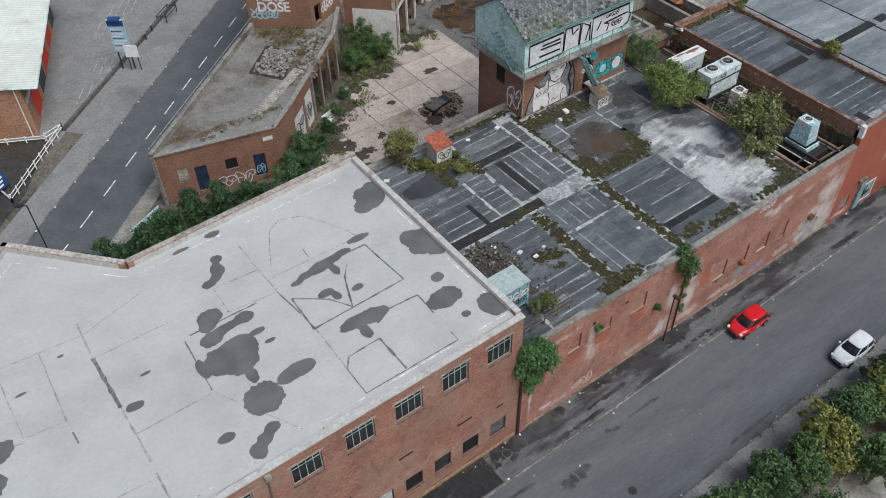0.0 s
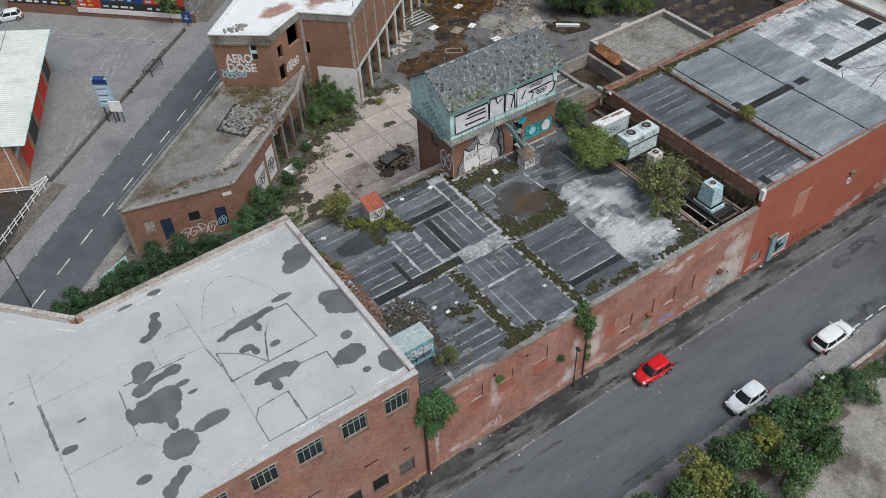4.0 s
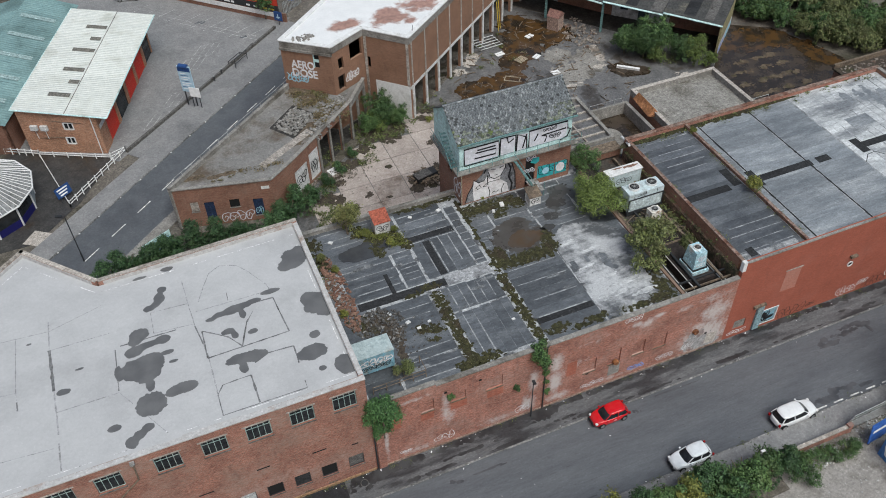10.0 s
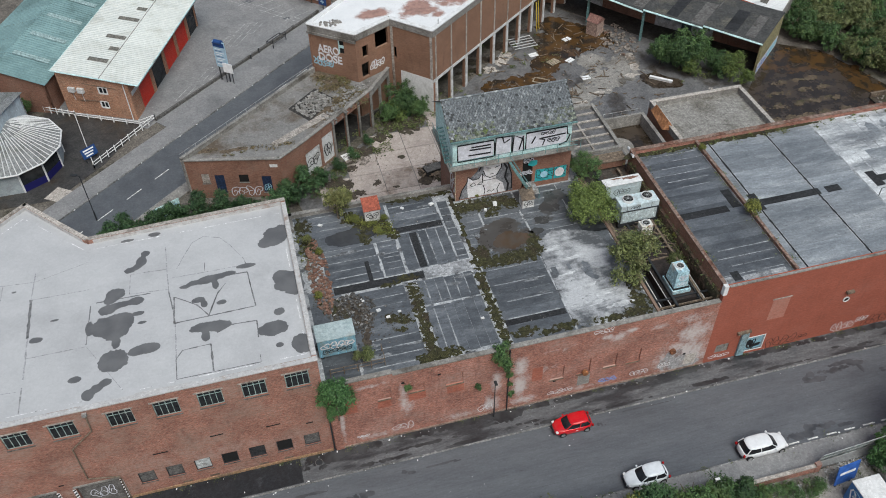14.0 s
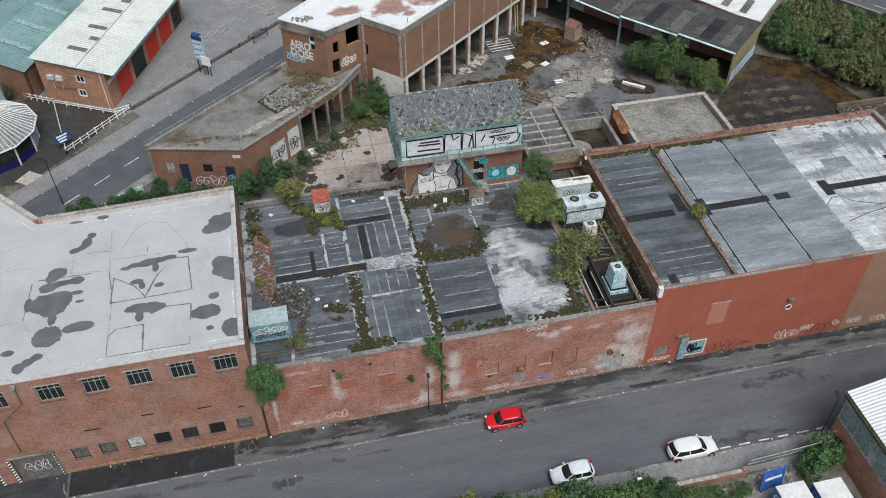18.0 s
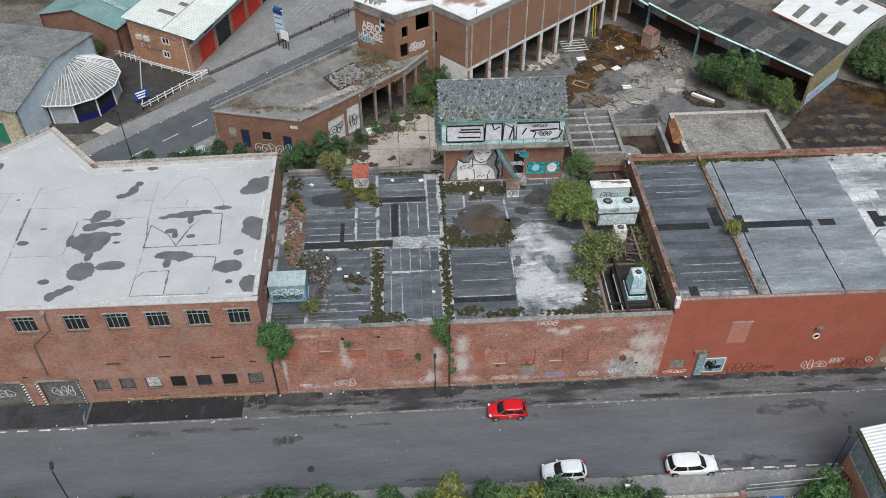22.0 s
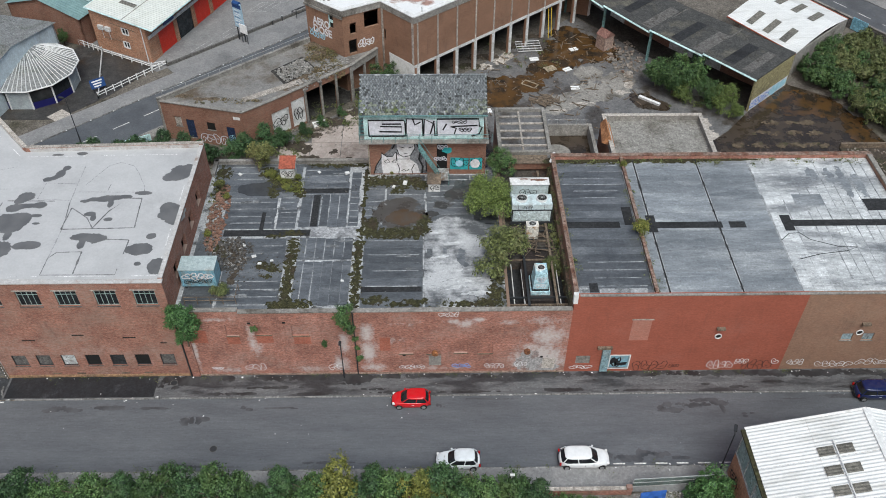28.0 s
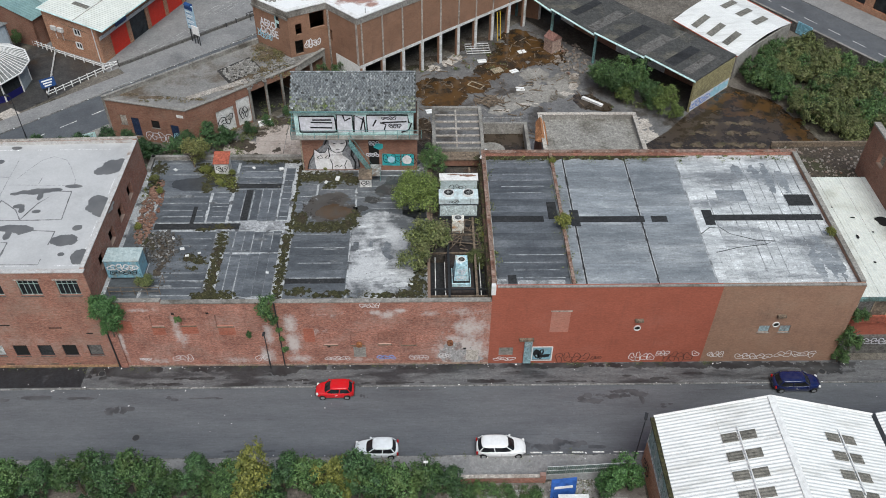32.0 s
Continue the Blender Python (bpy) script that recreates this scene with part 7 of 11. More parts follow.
cool = empty("cooler_unit", "pale blue-grey rooftop cooler with two fans", "air unit", (0, 0, 0))
part("casing", box(B(), 32.0, 12.5, BZ + 0.55, 36.0, 14.1, BZ + 2.75), unit_paint, cool)
part("lower_panel", box(B(), 32.2, 12.42, BZ + 0.75, 35.8, 12.5, BZ + 2.0), surf("unit_panel", (0.42, 0.49, 0.5), (0.5, 0.57, 0.58), (0.34, 0.35, 0.34), mid=2), cool)
part("trim", box(B(), 31.97, 12.4, BZ + 2.02, 36.03, 12.498, BZ + 2.1), dark_metal, cool)
for x in (31.98, 35.9):
    part("corner_post", box(B(), x, 12.44, BZ + 0.5, x + 0.12, 12.499, BZ + 2.0), dark_metal, cool)
part("base_rail", box(B(), 31.9, 12.4, BZ + 0.14, 36.1, 12.6, BZ + 0.55), dark_metal, cool)
part("base_rail", box(B(), 31.9, 13.9, BZ + 0.14, 36.1, 14.1, BZ + 0.55), dark_metal, cool)
for x in (33.0, 35.0):
    ring_part("fan", x, 13.35, BZ + 2.75, 0.56, cool, white_paint, 0.26)
for x in (32.6, 33.9, 35.2):
    part("panel_seam", box(B(), x, 12.47, BZ + 2.12, x + 0.03, 12.499, BZ + 2.7), dark_metal, cool)
part("graffiti", tag_scribble(B(), wall_frame((32, 12.5), (36, 12.5), 0.012), 1.1, BZ + 2.2, 0.9, 0.4, 3, 0.05, 3), spray_black, cool)
duct = empty("air_handler", "long white air handling box with a rusty top", "air unit")
part("casing", box(B(), 32.2, 16.6, BZ + 0.2, 36.1, 17.6, BZ + 1.95), unit_paint, duct)
part("top_sheet", box(B(), 32.1, 16.5, BZ + 1.952, 36.2, 17.7, BZ + 2.02), white_paint, duct)
part("rust_patch", pool(B(), ((35.0, 17.3, 0.9, 0.2), (33.6, 17.45, 0.7, 0.12)), BZ + 2.024, 0.05, 0.5, 0.3, 5), brick_rubble, duct)
part("base_rail", box(B(), 32.2, 16.7, BZ - 0.02, 36.1, 16.9, BZ + 0.2), dark_metal, duct)
part("graffiti", tag_scribble(B(), wall_frame((32.2, 16.6), (36.1, 16.6), 0.012), 0.9, BZ + 0.6, 1.8, 0.7, 6, 0.06, 3), spray_black, duct)
acu = empty("condenser_unit", "small cream air conditioner with rusty sides", "air unit")
part("casing", box(B(), 33.3, 10.3, BZ + 0.16, 34.5, 11.2, BZ + 1.75), surf("cond", (0.55, 0.53, 0.48), (0.62, 0.6, 0.55), (0.35, 0.2, 0.1), big=1.3, mid=2), acu)
ring_part("fan", 33.9, 10.75, BZ + 1.75, 0.42, acu, white_paint)
part("foot", box(B(), 33.2, 10.2, BZ - 0.02, 34.6, 10.4, BZ + 0.16), dark_metal, acu)
tower_blue = surf("tower_blue", (0.3, 0.47, 0.54), (0.38, 0.55, 0.6), (0.5, 0.5, 0.47), big=0.8, mid=2)
tower = empty("cooling_tower", "pale blue cooling tower on a stepped base with graffiti", "cooling tower")
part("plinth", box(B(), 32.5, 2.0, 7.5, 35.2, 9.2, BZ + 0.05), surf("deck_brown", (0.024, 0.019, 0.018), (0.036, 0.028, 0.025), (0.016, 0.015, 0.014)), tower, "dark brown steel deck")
part("basin", box(B(), 33.0, 2.6, BZ + 0.05, 35.0, 5.0, BZ + 0.5), tower_blue, tower)
bm = B()
v = [bm.verts.new(p) for p in ((33.2, 2.9, BZ + 0.5), (34.8, 2.9, BZ + 0.5), (34.8, 4.8, BZ + 0.5), (33.2, 4.8, BZ + 0.5), (33.38, 3.05, BZ + 2.7), (34.62, 3.05, BZ + 2.7), (34.62, 4.6, BZ + 2.7), (33.38, 4.6, BZ + 2.7))]
for f in ((4, 5, 6, 7), (0, 1, 5, 4), (1, 2, 6, 5), (2, 3, 7, 6), (3, 0, 4, 7)):
    bm.faces.new([v[i] for i in f])
part("hood", bm, tower_blue, tower)
ring_part("fan", 34.0, 3.9, BZ + 2.7, 0.42, tower, white_paint)
part("basin_band", box(B(), 33.1, 2.75, BZ + 0.5, 34.9, 4.9, BZ + 0.62), void_dark, tower)
part("graffiti", tag_scribble(B(), wall_frame((33, 2.9), (35, 2.9), 0.04), 0.55, BZ + 0.8, 0.9, 0.7, 4, 0.07, 2), spray_white, tower)
part("graffiti", tag_scribble(B(), wall_frame((33, 2.95), (35, 2.95), 0.03), 0.6, BZ + 1.6, 0.8, 0.7, 5, 0.09, 2), spray_lilac, tower)
for x in (32.5, 35.5):
    part("side_rail", bar(B(), (x, 1.4, BZ - 0.03), (x, 6.2, BZ - 0.03), 0.06), white_paint, tower)
for ob in tower.children:
    if not ob.name.startswith(("plinth", "side_rail")):
        ob.matrix_basis = Matrix.Translation((34.0, 3.9, BZ + 0.05)) @ Matrix.Diagonal((0.9, 0.9, 0.92, 1)) @ Matrix.Translation((-34.0, -3.9, -BZ - 0.05))
for ob in (cool, duct, acu, tower):
    ob.matrix_basis = pose(-0.35, -0.4, -0.25)
tank = empty("roof_tank", "pale blue steel tank with spray-painted letters on a felt roof", "tank")
part("body", box(B(), 0.75, 3.2, BZ + 0.25, 4.0, 5.0, BZ + 2.35), blue_box, tank)
part("lid", box(B(), 0.7, 3.15, BZ + 2.352, 4.05, 5.05, BZ + 2.42), surf("lid_pale", (0.3, 0.37, 0.38), (0.38, 0.45, 0.46), (0.26, 0.22, 0.17), mid=2, speck=0.15), tank)
for i in range(5):
    part("rib", box(B(), 0.9 + 0.72 * i, 3.13, BZ + 0.3, 0.97 + 0.72 * i, 3.199, BZ + 2.3), blue_paint, tank)
for x in (1.0, 3.6):
    part("skid", box(B(), x, 3.2, BZ, x + 0.2, 5.0, BZ + 0.25), dark_metal, tank)
part("graffiti", tag_scribble(B(), wall_frame((0.75, 3.2), (4, 3.2), 0.08), 0.35, BZ + 1.2, 2.6, 0.85, 21, 0.13, 4), spray_white, tank)
part("graffiti", tag_scribble(B(), wall_frame((0.75, 3.2), (4, 3.2), 0.09), 0.3, BZ + 0.75, 2.6, 0.5, 22, 0.07, 4), spray_black, tank)
tank.matrix_basis = pose(-0.45, 0.25, 0)
fr = empty("roof_rail", "dark rusty low guard rail at the roof corner", "railing")
for z in (BZ + 0.5, BZ + 0.95):
    part("rail", bar(B(), (0.9, 1.4, z), (5.6, 1.4, z), 0.035), wood_old, fr)
for i in range(5):
    part("post", bar(B(), (0.9 + 1.17 * i, 1.4, BZ), (0.9 + 1.17 * i, 1.4, BZ + 1.0), 0.04), wood_old, fr)
for x in (5.6,):
    part("rail", bar(B(), (x, 1.4, BZ + 0.95), (x, 3.0, BZ + 0.95), 0.035), wood_old, fr)
    part("post", bar(B(), (x, 3.0, BZ), (x, 3.0, BZ + 1.0), 0.04), wood_old, fr)


def roof_box(x, y, w, d, h, top, front, label, glyph):
    e = empty("roof_cabin", label, "roof cabin", (x, y, BZ))
    part("body", box(B(), 0, 0, 0, w, d, h), front, e)
    bm = B()
    v = [bm.verts.new(p) for p in ((-0.12, -0.12, h), (w + 0.12, -0.12, h), (w + 0.12, d + 0.12, h + 0.5), (-0.12, d + 0.12, h + 0.5), (-0.12, -0.12, h + 0.06), (w + 0.12, -0.12, h + 0.06), (w + 0.12, d + 0.12, h + 0.56), (-0.12, d + 0.12, h + 0.56))]
    for f in ((3, 2, 1, 0), (4, 5, 6, 7), (0, 1, 5, 4), (1, 2, 6, 5), (2, 3, 7, 6), (3, 0, 4, 7)):
        bm.faces.new([v[i] for i in f])
    part("roof", bm, top, e)
    for xx in (-0.02, w - 0.1):
        part("frame", box(B(), xx, -0.03, 0, xx + 0.12, 0, h), white_wall, e)
    part("graffiti", tag_scribble(B(), wall_frame((0, 0), (w, 0), 0.012), 0.15, h * 0.25, w * 0.8, h * 0.5, glyph, 0.08, 2), spray_black, e)
    return e


roof_box(7.5, 19.6, 1.5, 1.4, 1.4, rust_red, white_wall, "small roof cabin with a rusty red sheet roof", 5)
roof_box(23.3, 17.2, 1.2, 1.1, 1.1, wood_old, white_wall, "low brick vent box with a brown lid", 6)

# ---- cars ----
def smooth(ob):
    for p in ob.data.polygons:
        p.use_smooth = True
    return ob


def oval(bm, xa, xb, w, z, n=28, power=3.6, crown=0.0):
    """A ring in plan, a rounded oblong from xa to xb."""
    cx, hx = (xa + xb) / 2, (xb - xa) / 2
    ring = []
    for i in range(n):
        c, s = math.cos(6.2832 * i / n), math.sin(6.2832 * i / n)
        x, y = abs(c) ** (2 / power) * (1 if c > 0 else -1), abs(s) ** (2 / power) * (1 if s > 0 else -1)
        ring.append(bm.verts.new((cx + hx * x, w * y, z)))
    return ring


def skin(bm, rings, cap=True):
    for a, b in zip(rings, rings[1:]):
        for i in range(len(a)):
            j = (i + 1) % len(a)
            bm.faces.new((a[i], a[j], b[j], b[i]))
    if cap:
        bm.faces.new(rings[-1])
    return bm


def car(name, label, L, W, H, paint, bonnet, boot, m):
    """Bonnet and boot: lengths of the nose and of the tail behind the cabin. The nose points along +x."""
    e = new(name)
    tagged(e, label, "car", "parked cars")
    e.matrix_basis = m
    hb, gl, h = H * 0.6, 0.17, L / 2
    bm = B()
    rings = [oval(bm, -h + 0.06, h - 0.08, W * 0.45, gl), oval(bm, -h, h, W * 0.49, gl + 0.14), oval(bm, -h, h, W * 0.5, hb * 0.6), oval(bm, -h + 0.03, h - 0.05, W * 0.5, hb * 0.74), oval(bm, -h + 0.05, h - 0.16, W * 0.49, hb * 0.86), oval(bm, -h + 0.1, h - 0.34, W * 0.475, hb * 0.95), oval(bm, -h + 0.18, h - 0.62, W * 0.45, hb)]
    skin(bm, rings)
    smooth(part("body", bm, paint, e))
    x0, x3 = -h + boot + 0.12, h - bonnet
    tail, screen = 0.42, 0.78
    zb, zr = hb - 0.03, H
    lev = lambda f: (x0 + tail * f ** 1.3, x3 - screen * f, W * (0.45 - 0.085 * f), zb + (zr - zb) * f)
    bm = B()
    skin(bm, [oval(bm, *lev(f)[:3], lev(f)[3], 28, 4.5) for f in (0.0, 0.3, 0.6, 0.84)], False)
    smooth(part("glasshouse", bm, glass_car, e, "dark car windows"))
    a, b, w, z = lev(0.82)
    bm = B()
    skin(bm, [oval(bm, a - 0.03, b + 0.03, w + 0.02, z, 28, 4.5), oval(bm, a + 0.02, b - 0.03, w, z + 0.08, 28, 4.5), oval(bm, a + 0.12, b - 0.16, w - 0.08, z + 0.13, 28, 4), oval(bm, a + 0.4, b - 0.45, w * 0.5, z + 0.155, 28, 3)])
    smooth(part("roof", bm, paint, e))
    for s in (-1, 1):
        for f0, f1 in ((0.03, 0.05), (0.97, 0.95), (0.46, 0.46)):
            pts = []
            for f in (0.0, 0.84):
                p, q, ww, zz = lev(f)
                pts.append((p + (q - p) * (f0 if f == 0 else f1), s * (ww * (0.93 if f0 != 0.46 else 1.0) + 0.005), zz))
            part("pillar", bar(B(), *pts, 0.045, 6), paint, e)
        y0, y1 = sorted((s * (W * 0.5 - 0.02), s * (W * 0.5 + 0.15)))
        mr = box(B(), x3 - 0.5, y0, hb - 0.02, x3 - 0.32, y1, hb + 0.12)
        bmesh.ops.bevel(mr, geom=mr.edges[:], offset=0.04, segments=2, affect="EDGES")
        part("mirror", mr, paint, e)
        hl = box(B(), h - 0.34, s * W * 0.35 - 0.13, hb * 0.64, h - 0.1, s * W * 0.35 + 0.13, hb * 0.84)
        bmesh.ops.bevel(hl, geom=hl.edges[:], offset=0.04, segments=2, affect="EDGES")
        part("headlight", hl, lamp_glass, e)
        part("tail_light", box(B(), -h + 0.02, s * W * 0.4 - 0.08, hb * 0.62, -h + 0.16, s * W * 0.4 + 0.08, hb * 0.92), tail_red, e)
        part("door_seam", box(B(), 0.0, s * W * 0.497 - 0.006, 0.35, 0.02, s * W * 0.497 + 0.006, hb * 0.8), dark_metal, e)
        part("door_handle", box(B(), -0.28, s * W * 0.5 - 0.015, hb * 0.72, -0.08, s * W * 0.5 + 0.015, hb * 0.76), lamp_glass, e)
        for xw in (h - 0.74, -h + 0.68):
            y = s * (W / 2 - 0.1)
            wh = part("wheel", bar(B(), (xw, y - 0.11, 0.31), (xw, y + 0.115, 0.31), 0.31, 18), tyre_mat, e, "black tyre")
            part("rim", bar(B(), (xw, y + s * 0.10, 0.31), (xw, y + s * 0.122, 0.31), 0.2, 14), rim_mat, wh)
    part("bumper", box(B(), h - 0.14, -W * 0.3, 0.22, h + 0.015, W * 0.3, 0.4), dark_metal, e)
    part("bumper", box(B(), -h - 0.015, -W * 0.32, 0.22, -h + 0.1, W * 0.32, 0.4), dark_metal, e)
    part("grille", box(B(), h - 0.06, -W * 0.2, 0.46, h + 0.012, W * 0.2, 0.58), dark_metal, e)
    return e


car("red_hatchback", "bright red small hatchback parked by the kerb", 3.72, 1.68, 1.42, car_red, 0.85, 0.05, pose(21.5, -3.4, 0, 0, 0, 180))
car("silver_hatchback", "pale silver hatchback parked beneath the hedge", 4.0, 1.7, 1.44, car_silver, 1.05, 0.1, pose(25.75, -10.1, 0, 0, 0, 180))
car("white_estate", "white estate car parked half on the pavement", 4.55, 1.82, 1.5, car_white, 1.05, 0.05, pose(37.0, -10.05, 0.0, 0, 0, 0))
car("blue_hatchback", "dark blue car parked against the north kerb", 4.6, 1.8, 1.48, car_blue, 1.05, 0.1, pose(66.2, -3.05, 0.06, 1.5, 0, 0))
car("grey_hatchback", "small grey car parked in the corner of the car park", 4.0, 1.7, 1.45, car_silver, 1.0, 0.1, pose(-8.3, 96.6, GROUND, 0, 0, 165))


def street_lamp(x, y, z, h, label, arm=(0.9, 0.0)):
    e = empty("street_lamp", label, "street lamp", (x, y, z), group="street lamps")
    part("post", bar(bar(B(), (0, 0, 0), (0, 0, 1.3), 0.09, 10), (0, 0, 1.3), (0, 0, h), 0.055, 8), dark_metal, e)
    part("arm", bar(B(), (0, 0, h - 0.05), (arm[0] * 0.5, arm[1] * 0.5, h + 0.06), 0.04, 6), dark_metal, e)
    hd = part("lantern", moved(box(B(), -0.1, -0.14, -0.06, 0.6, 0.14, 0.08), pose(arm[0] * 0.4, arm[1] * 0.4, h + 0.06, 0, 0, math.degrees(math.atan2(arm[1], arm[0])))), dark_metal, e)
    part("lens", moved(box(B(), 0.05, -0.1, -0.085, 0.5, 0.1, -0.062), pose(arm[0] * 0.4, arm[1] * 0.4, h + 0.06, 0, 0, math.degrees(math.atan2(arm[1], arm[0])))), lamp_glass, hd)
    return e


street_lamp(49.0, -11.2, 0.12, 5.6, "slim black street lamp beside the shed", (0.3, 0.8))
street_lamp(-16.3, -11.0, 0.12, 5.6, "slim black street lamp on the south pavement", (-0.3, 0.8))
street_lamp(-21.2, 36.9, GROUND, 6.6, "black street lamp beside the northern road", (-0.8, 0.3))
# ---- northern road and its pavements ----
RD, RN, RC = Vector((0.745, 0.667)), Vector((-0.667, 0.745)), Vector((-21.5, 36.5))
RTURN = math.degrees(math.atan2(RD.y, RD.x))


def rp(s, o):
    p = RC + RD * s + RN * o
    return (p.x, p.y)


def slab(name, poly, z0, z1, mat, label, category, kind="structure"):
    return tagged(part(name, prism(B(), poly, z0, z1), mat), label, category, kind=kind)


road_n = slab("road_north", [rp(-45, -3.6), rp(80, -3.6), rp(80, 3.7), rp(-45, 3.7)], GROUND - 0.2, GROUND + 0.01, asphalt_north, "smooth dark asphalt road with white centre dashes", "road")
for k in range(-9, 18):
    c = rp(1.6 + 4.42 * k, 0.0)
    dash(road_n, c[0], c[1], 2.3, 0.13, RTURN, GROUND + 0.012)
pave_nl = slab("pavement_road_west", [rp(-45, 3.85), rp(80, 3.85), rp(80, 6.6), rp(-45, 6.6)], GROUND - 0.2, GROUND + 0.12, asphalt_worn, "worn grey pavement beside the northern road", "pavement")
pave_nr = slab("pavement_road_east", [rp(-45, -3.75), rp(36, -3.75), rp(36, -5.2), rp(-14, -5.2), rp(-14, -3.9), rp(-45, -3.9)], GROUND - 0.2, GROUND + 0.12, concrete, "narrow pavement beneath the low brick building", "pavement")
for k in range(70):
    share("kerbstone", kerb_me, pave_nl, pose(*rp(-14 + 0.915 * k, 3.7), GROUND, 0, 0, RTURN))
for k in range(40):
    share("kerbstone", kerb_me, pave_nr, pose(*rp(-12 + 0.915 * k, -3.75), GROUND, 0, 0, RTURN))
bm = B()
rnd = random.Random(2)
for k in range(16):
    p = rp(-14 + 3.4 * k + rnd.random(), 3.6)
    box(bm, -0.09, -0.06, 0, 0.09, 0.06, 0.06, pose(p[0], p[1], GROUND + 0.12, 0, 0, rnd.uniform(0, 90)))
tagged(part("gutter_litter", bm, sign_white), "bits of white litter in the road gutter", "litter", kind="stuff")

slab("verge", [rp(17.6, 6.62), rp(54, 6.62), rp(54, 8.68), rp(17.6, 8.68)], GROUND - 0.2, GROUND + 0.1, asphalt_worn, "worn grey strip between pavement and low wall", "pavement")

# ---- car park ----
park = slab("car_park", [(-15.3, 53.6), (13.8, 79.6), (-9.5, 102), (-30, 102), (-27, 61)], GROUND - 0.2, GROUND + 0.014, asphalt_worn, "worn grey asphalt car park with faded bays", "car park")
yard_w = slab("ramp_yard", [(-28.2, 61.5), (-15.8, 54.8), (-20.5, 47.5), (-26.0, 42.0), (-36, 42)], GROUND - 0.2, GROUND + 0.016, surf("wet_yard", (0.035, 0.034, 0.033), (0.055, 0.052, 0.05), (0.045, 0.03, 0.018), big=0.2, mid=0.9, rough=(0.7, 0.25)), "dark wet sunken yard with moss", "yard")
slab("pad", [(-27.4, 42.6), (-24.4, 40.6), (-22.9, 42.2), (-25.9, 44.4)], GROUND - 0.1, GROUND + 0.03, concrete_pale, "pale concrete entrance pad", "pad")
BD = Vector((20.5, -21.0)).normalized()
BT = math.degrees(math.atan2(BD.y, BD.x))
for k in range(11):
    c = Vector((-6.0, 93.6)) + BD * (2.35 * k)
    dash(park, c.x - 1.2, c.y - 1.2, 4.3, 0.09, BT + 72, GROUND + 0.016, line_faint)
for o in (0.0, 0.9):
    c = Vector((4.0, 80.2)) + Vector((-0.7, -0.7)) * o
    dash(park, c.x, c.y, 27, 0.08, BT, GROUND + 0.017, line_faint)
for k, (x, y) in enumerate(((-9.5, 60.5), (-6.5, 64.5), (-3.2, 72.5), (-0.5, 75.5))):
    bm = B()
    for i in range(4):
        ribbon(bm, [(x - 2 + i * 1.0, y - 1.5), (x + i * 1.0, y + 1.5)], 0.07, GROUND + 0.017)
    ribbon(bm, [(x - 2, y - 1.5), (x + 1, y - 1.5), (x + 3, y + 1.5), (x, y + 1.5)], 0.07, GROUND + 0.0172, None, True)
    part("hatching", bm, line_faint, park)
bm = B()
for i, (x, y, rx, ry) in enumerate(((0.8, 84, 1.4, 0.7), (-9, 57.5, 1.3, 0.4), (-7.6, 59, 0.5, 0.3), (-5.7, 63, 0.8, 0.4), (6, 77, 1.2, 0.5), (-2, 66, 0.5, 0.3), (2, 90, 1.0, 0.6))):
    pool(bm, [(x, y, rx * 0.6, ry * 0.6)], GROUND + 0.019, 0.08, 0.7, 0.4, 600 + i)
part("oil_stain", bm, asphalt_north, park)
low_wall = tagged(part("low_wall", moved(box(B(), 0, 0, 0, 33.5, 0.3, 0.5), along((-14.0, 54.9), (11.3, 77.4), GROUND)), board_grey), "low dark brick wall edging the car park", "wall")


def picket(p, q, n, label, h=1.0, mat=white_paint):
    e = empty("rail_fence", label, "fence", (0, 0, GROUND), group="white fences")
    for i in range(n):
        f = i / (n - 1)
        x, y = p[0] + (q[0] - p[0]) * f, p[1] + (q[1] - p[1]) * f
        part("post", box(B(), -0.06, -0.06, 0, 0.06, 0.06, h, pose(x, y, 0)), mat, e)
    for z in (h * 0.45, h * 0.85):
        part("rail", bar(B(), (*p, z), (*q, z), 0.05, 4), mat, e)
    return e


picket((-21.7, 47.0), (-14.2, 55.2), 10, "white painted rail fence along the pavement")
picket((-28.4, 61.2), (-24.4, 58.9), 6, "white rail fence by the brick unit")
picket((-24.4, 58.9), (-16.2, 54.5), 6, "white bollard rail below the brick unit", 0.8)
picket((-21.7, 47.0), (-24.4, 58.7), 3, "long white rail across the sunken yard", 0.6)
picket((-16.1, 54.5), (-14.2, 55.2), 2, "short white rail at the car park corner")
bsign = empty("blue_notice", "blue board with white lettering bars fixed to a fence", "sign", (-21.9, 48.6, GROUND))
part("panel", moved(box(B(), -1.0, -0.03, 0.6, 1.0, 0.03, 1.9), pose(0, 0, 0, -15, 0, 35)), blue_sign, bsign)
for k in range(3):
    part("bar", moved(box(B(), -0.75 + 0.1 * k, -0.045, 1.5 - 0.35 * k, 0.7 - 0.15 * k, -0.032, 1.68 - 0.35 * k), pose(0, 0, 0, -15, 0, 35)), sign_white, bsign)
for x in (-0.8, 0.8):
    part("leg", moved(bar(B(), (x, 0.05, 0), (x, 0.05, 0.8), 0.04), pose(0, 0, 0, 0, 0, 35)), dark_metal, bsign)

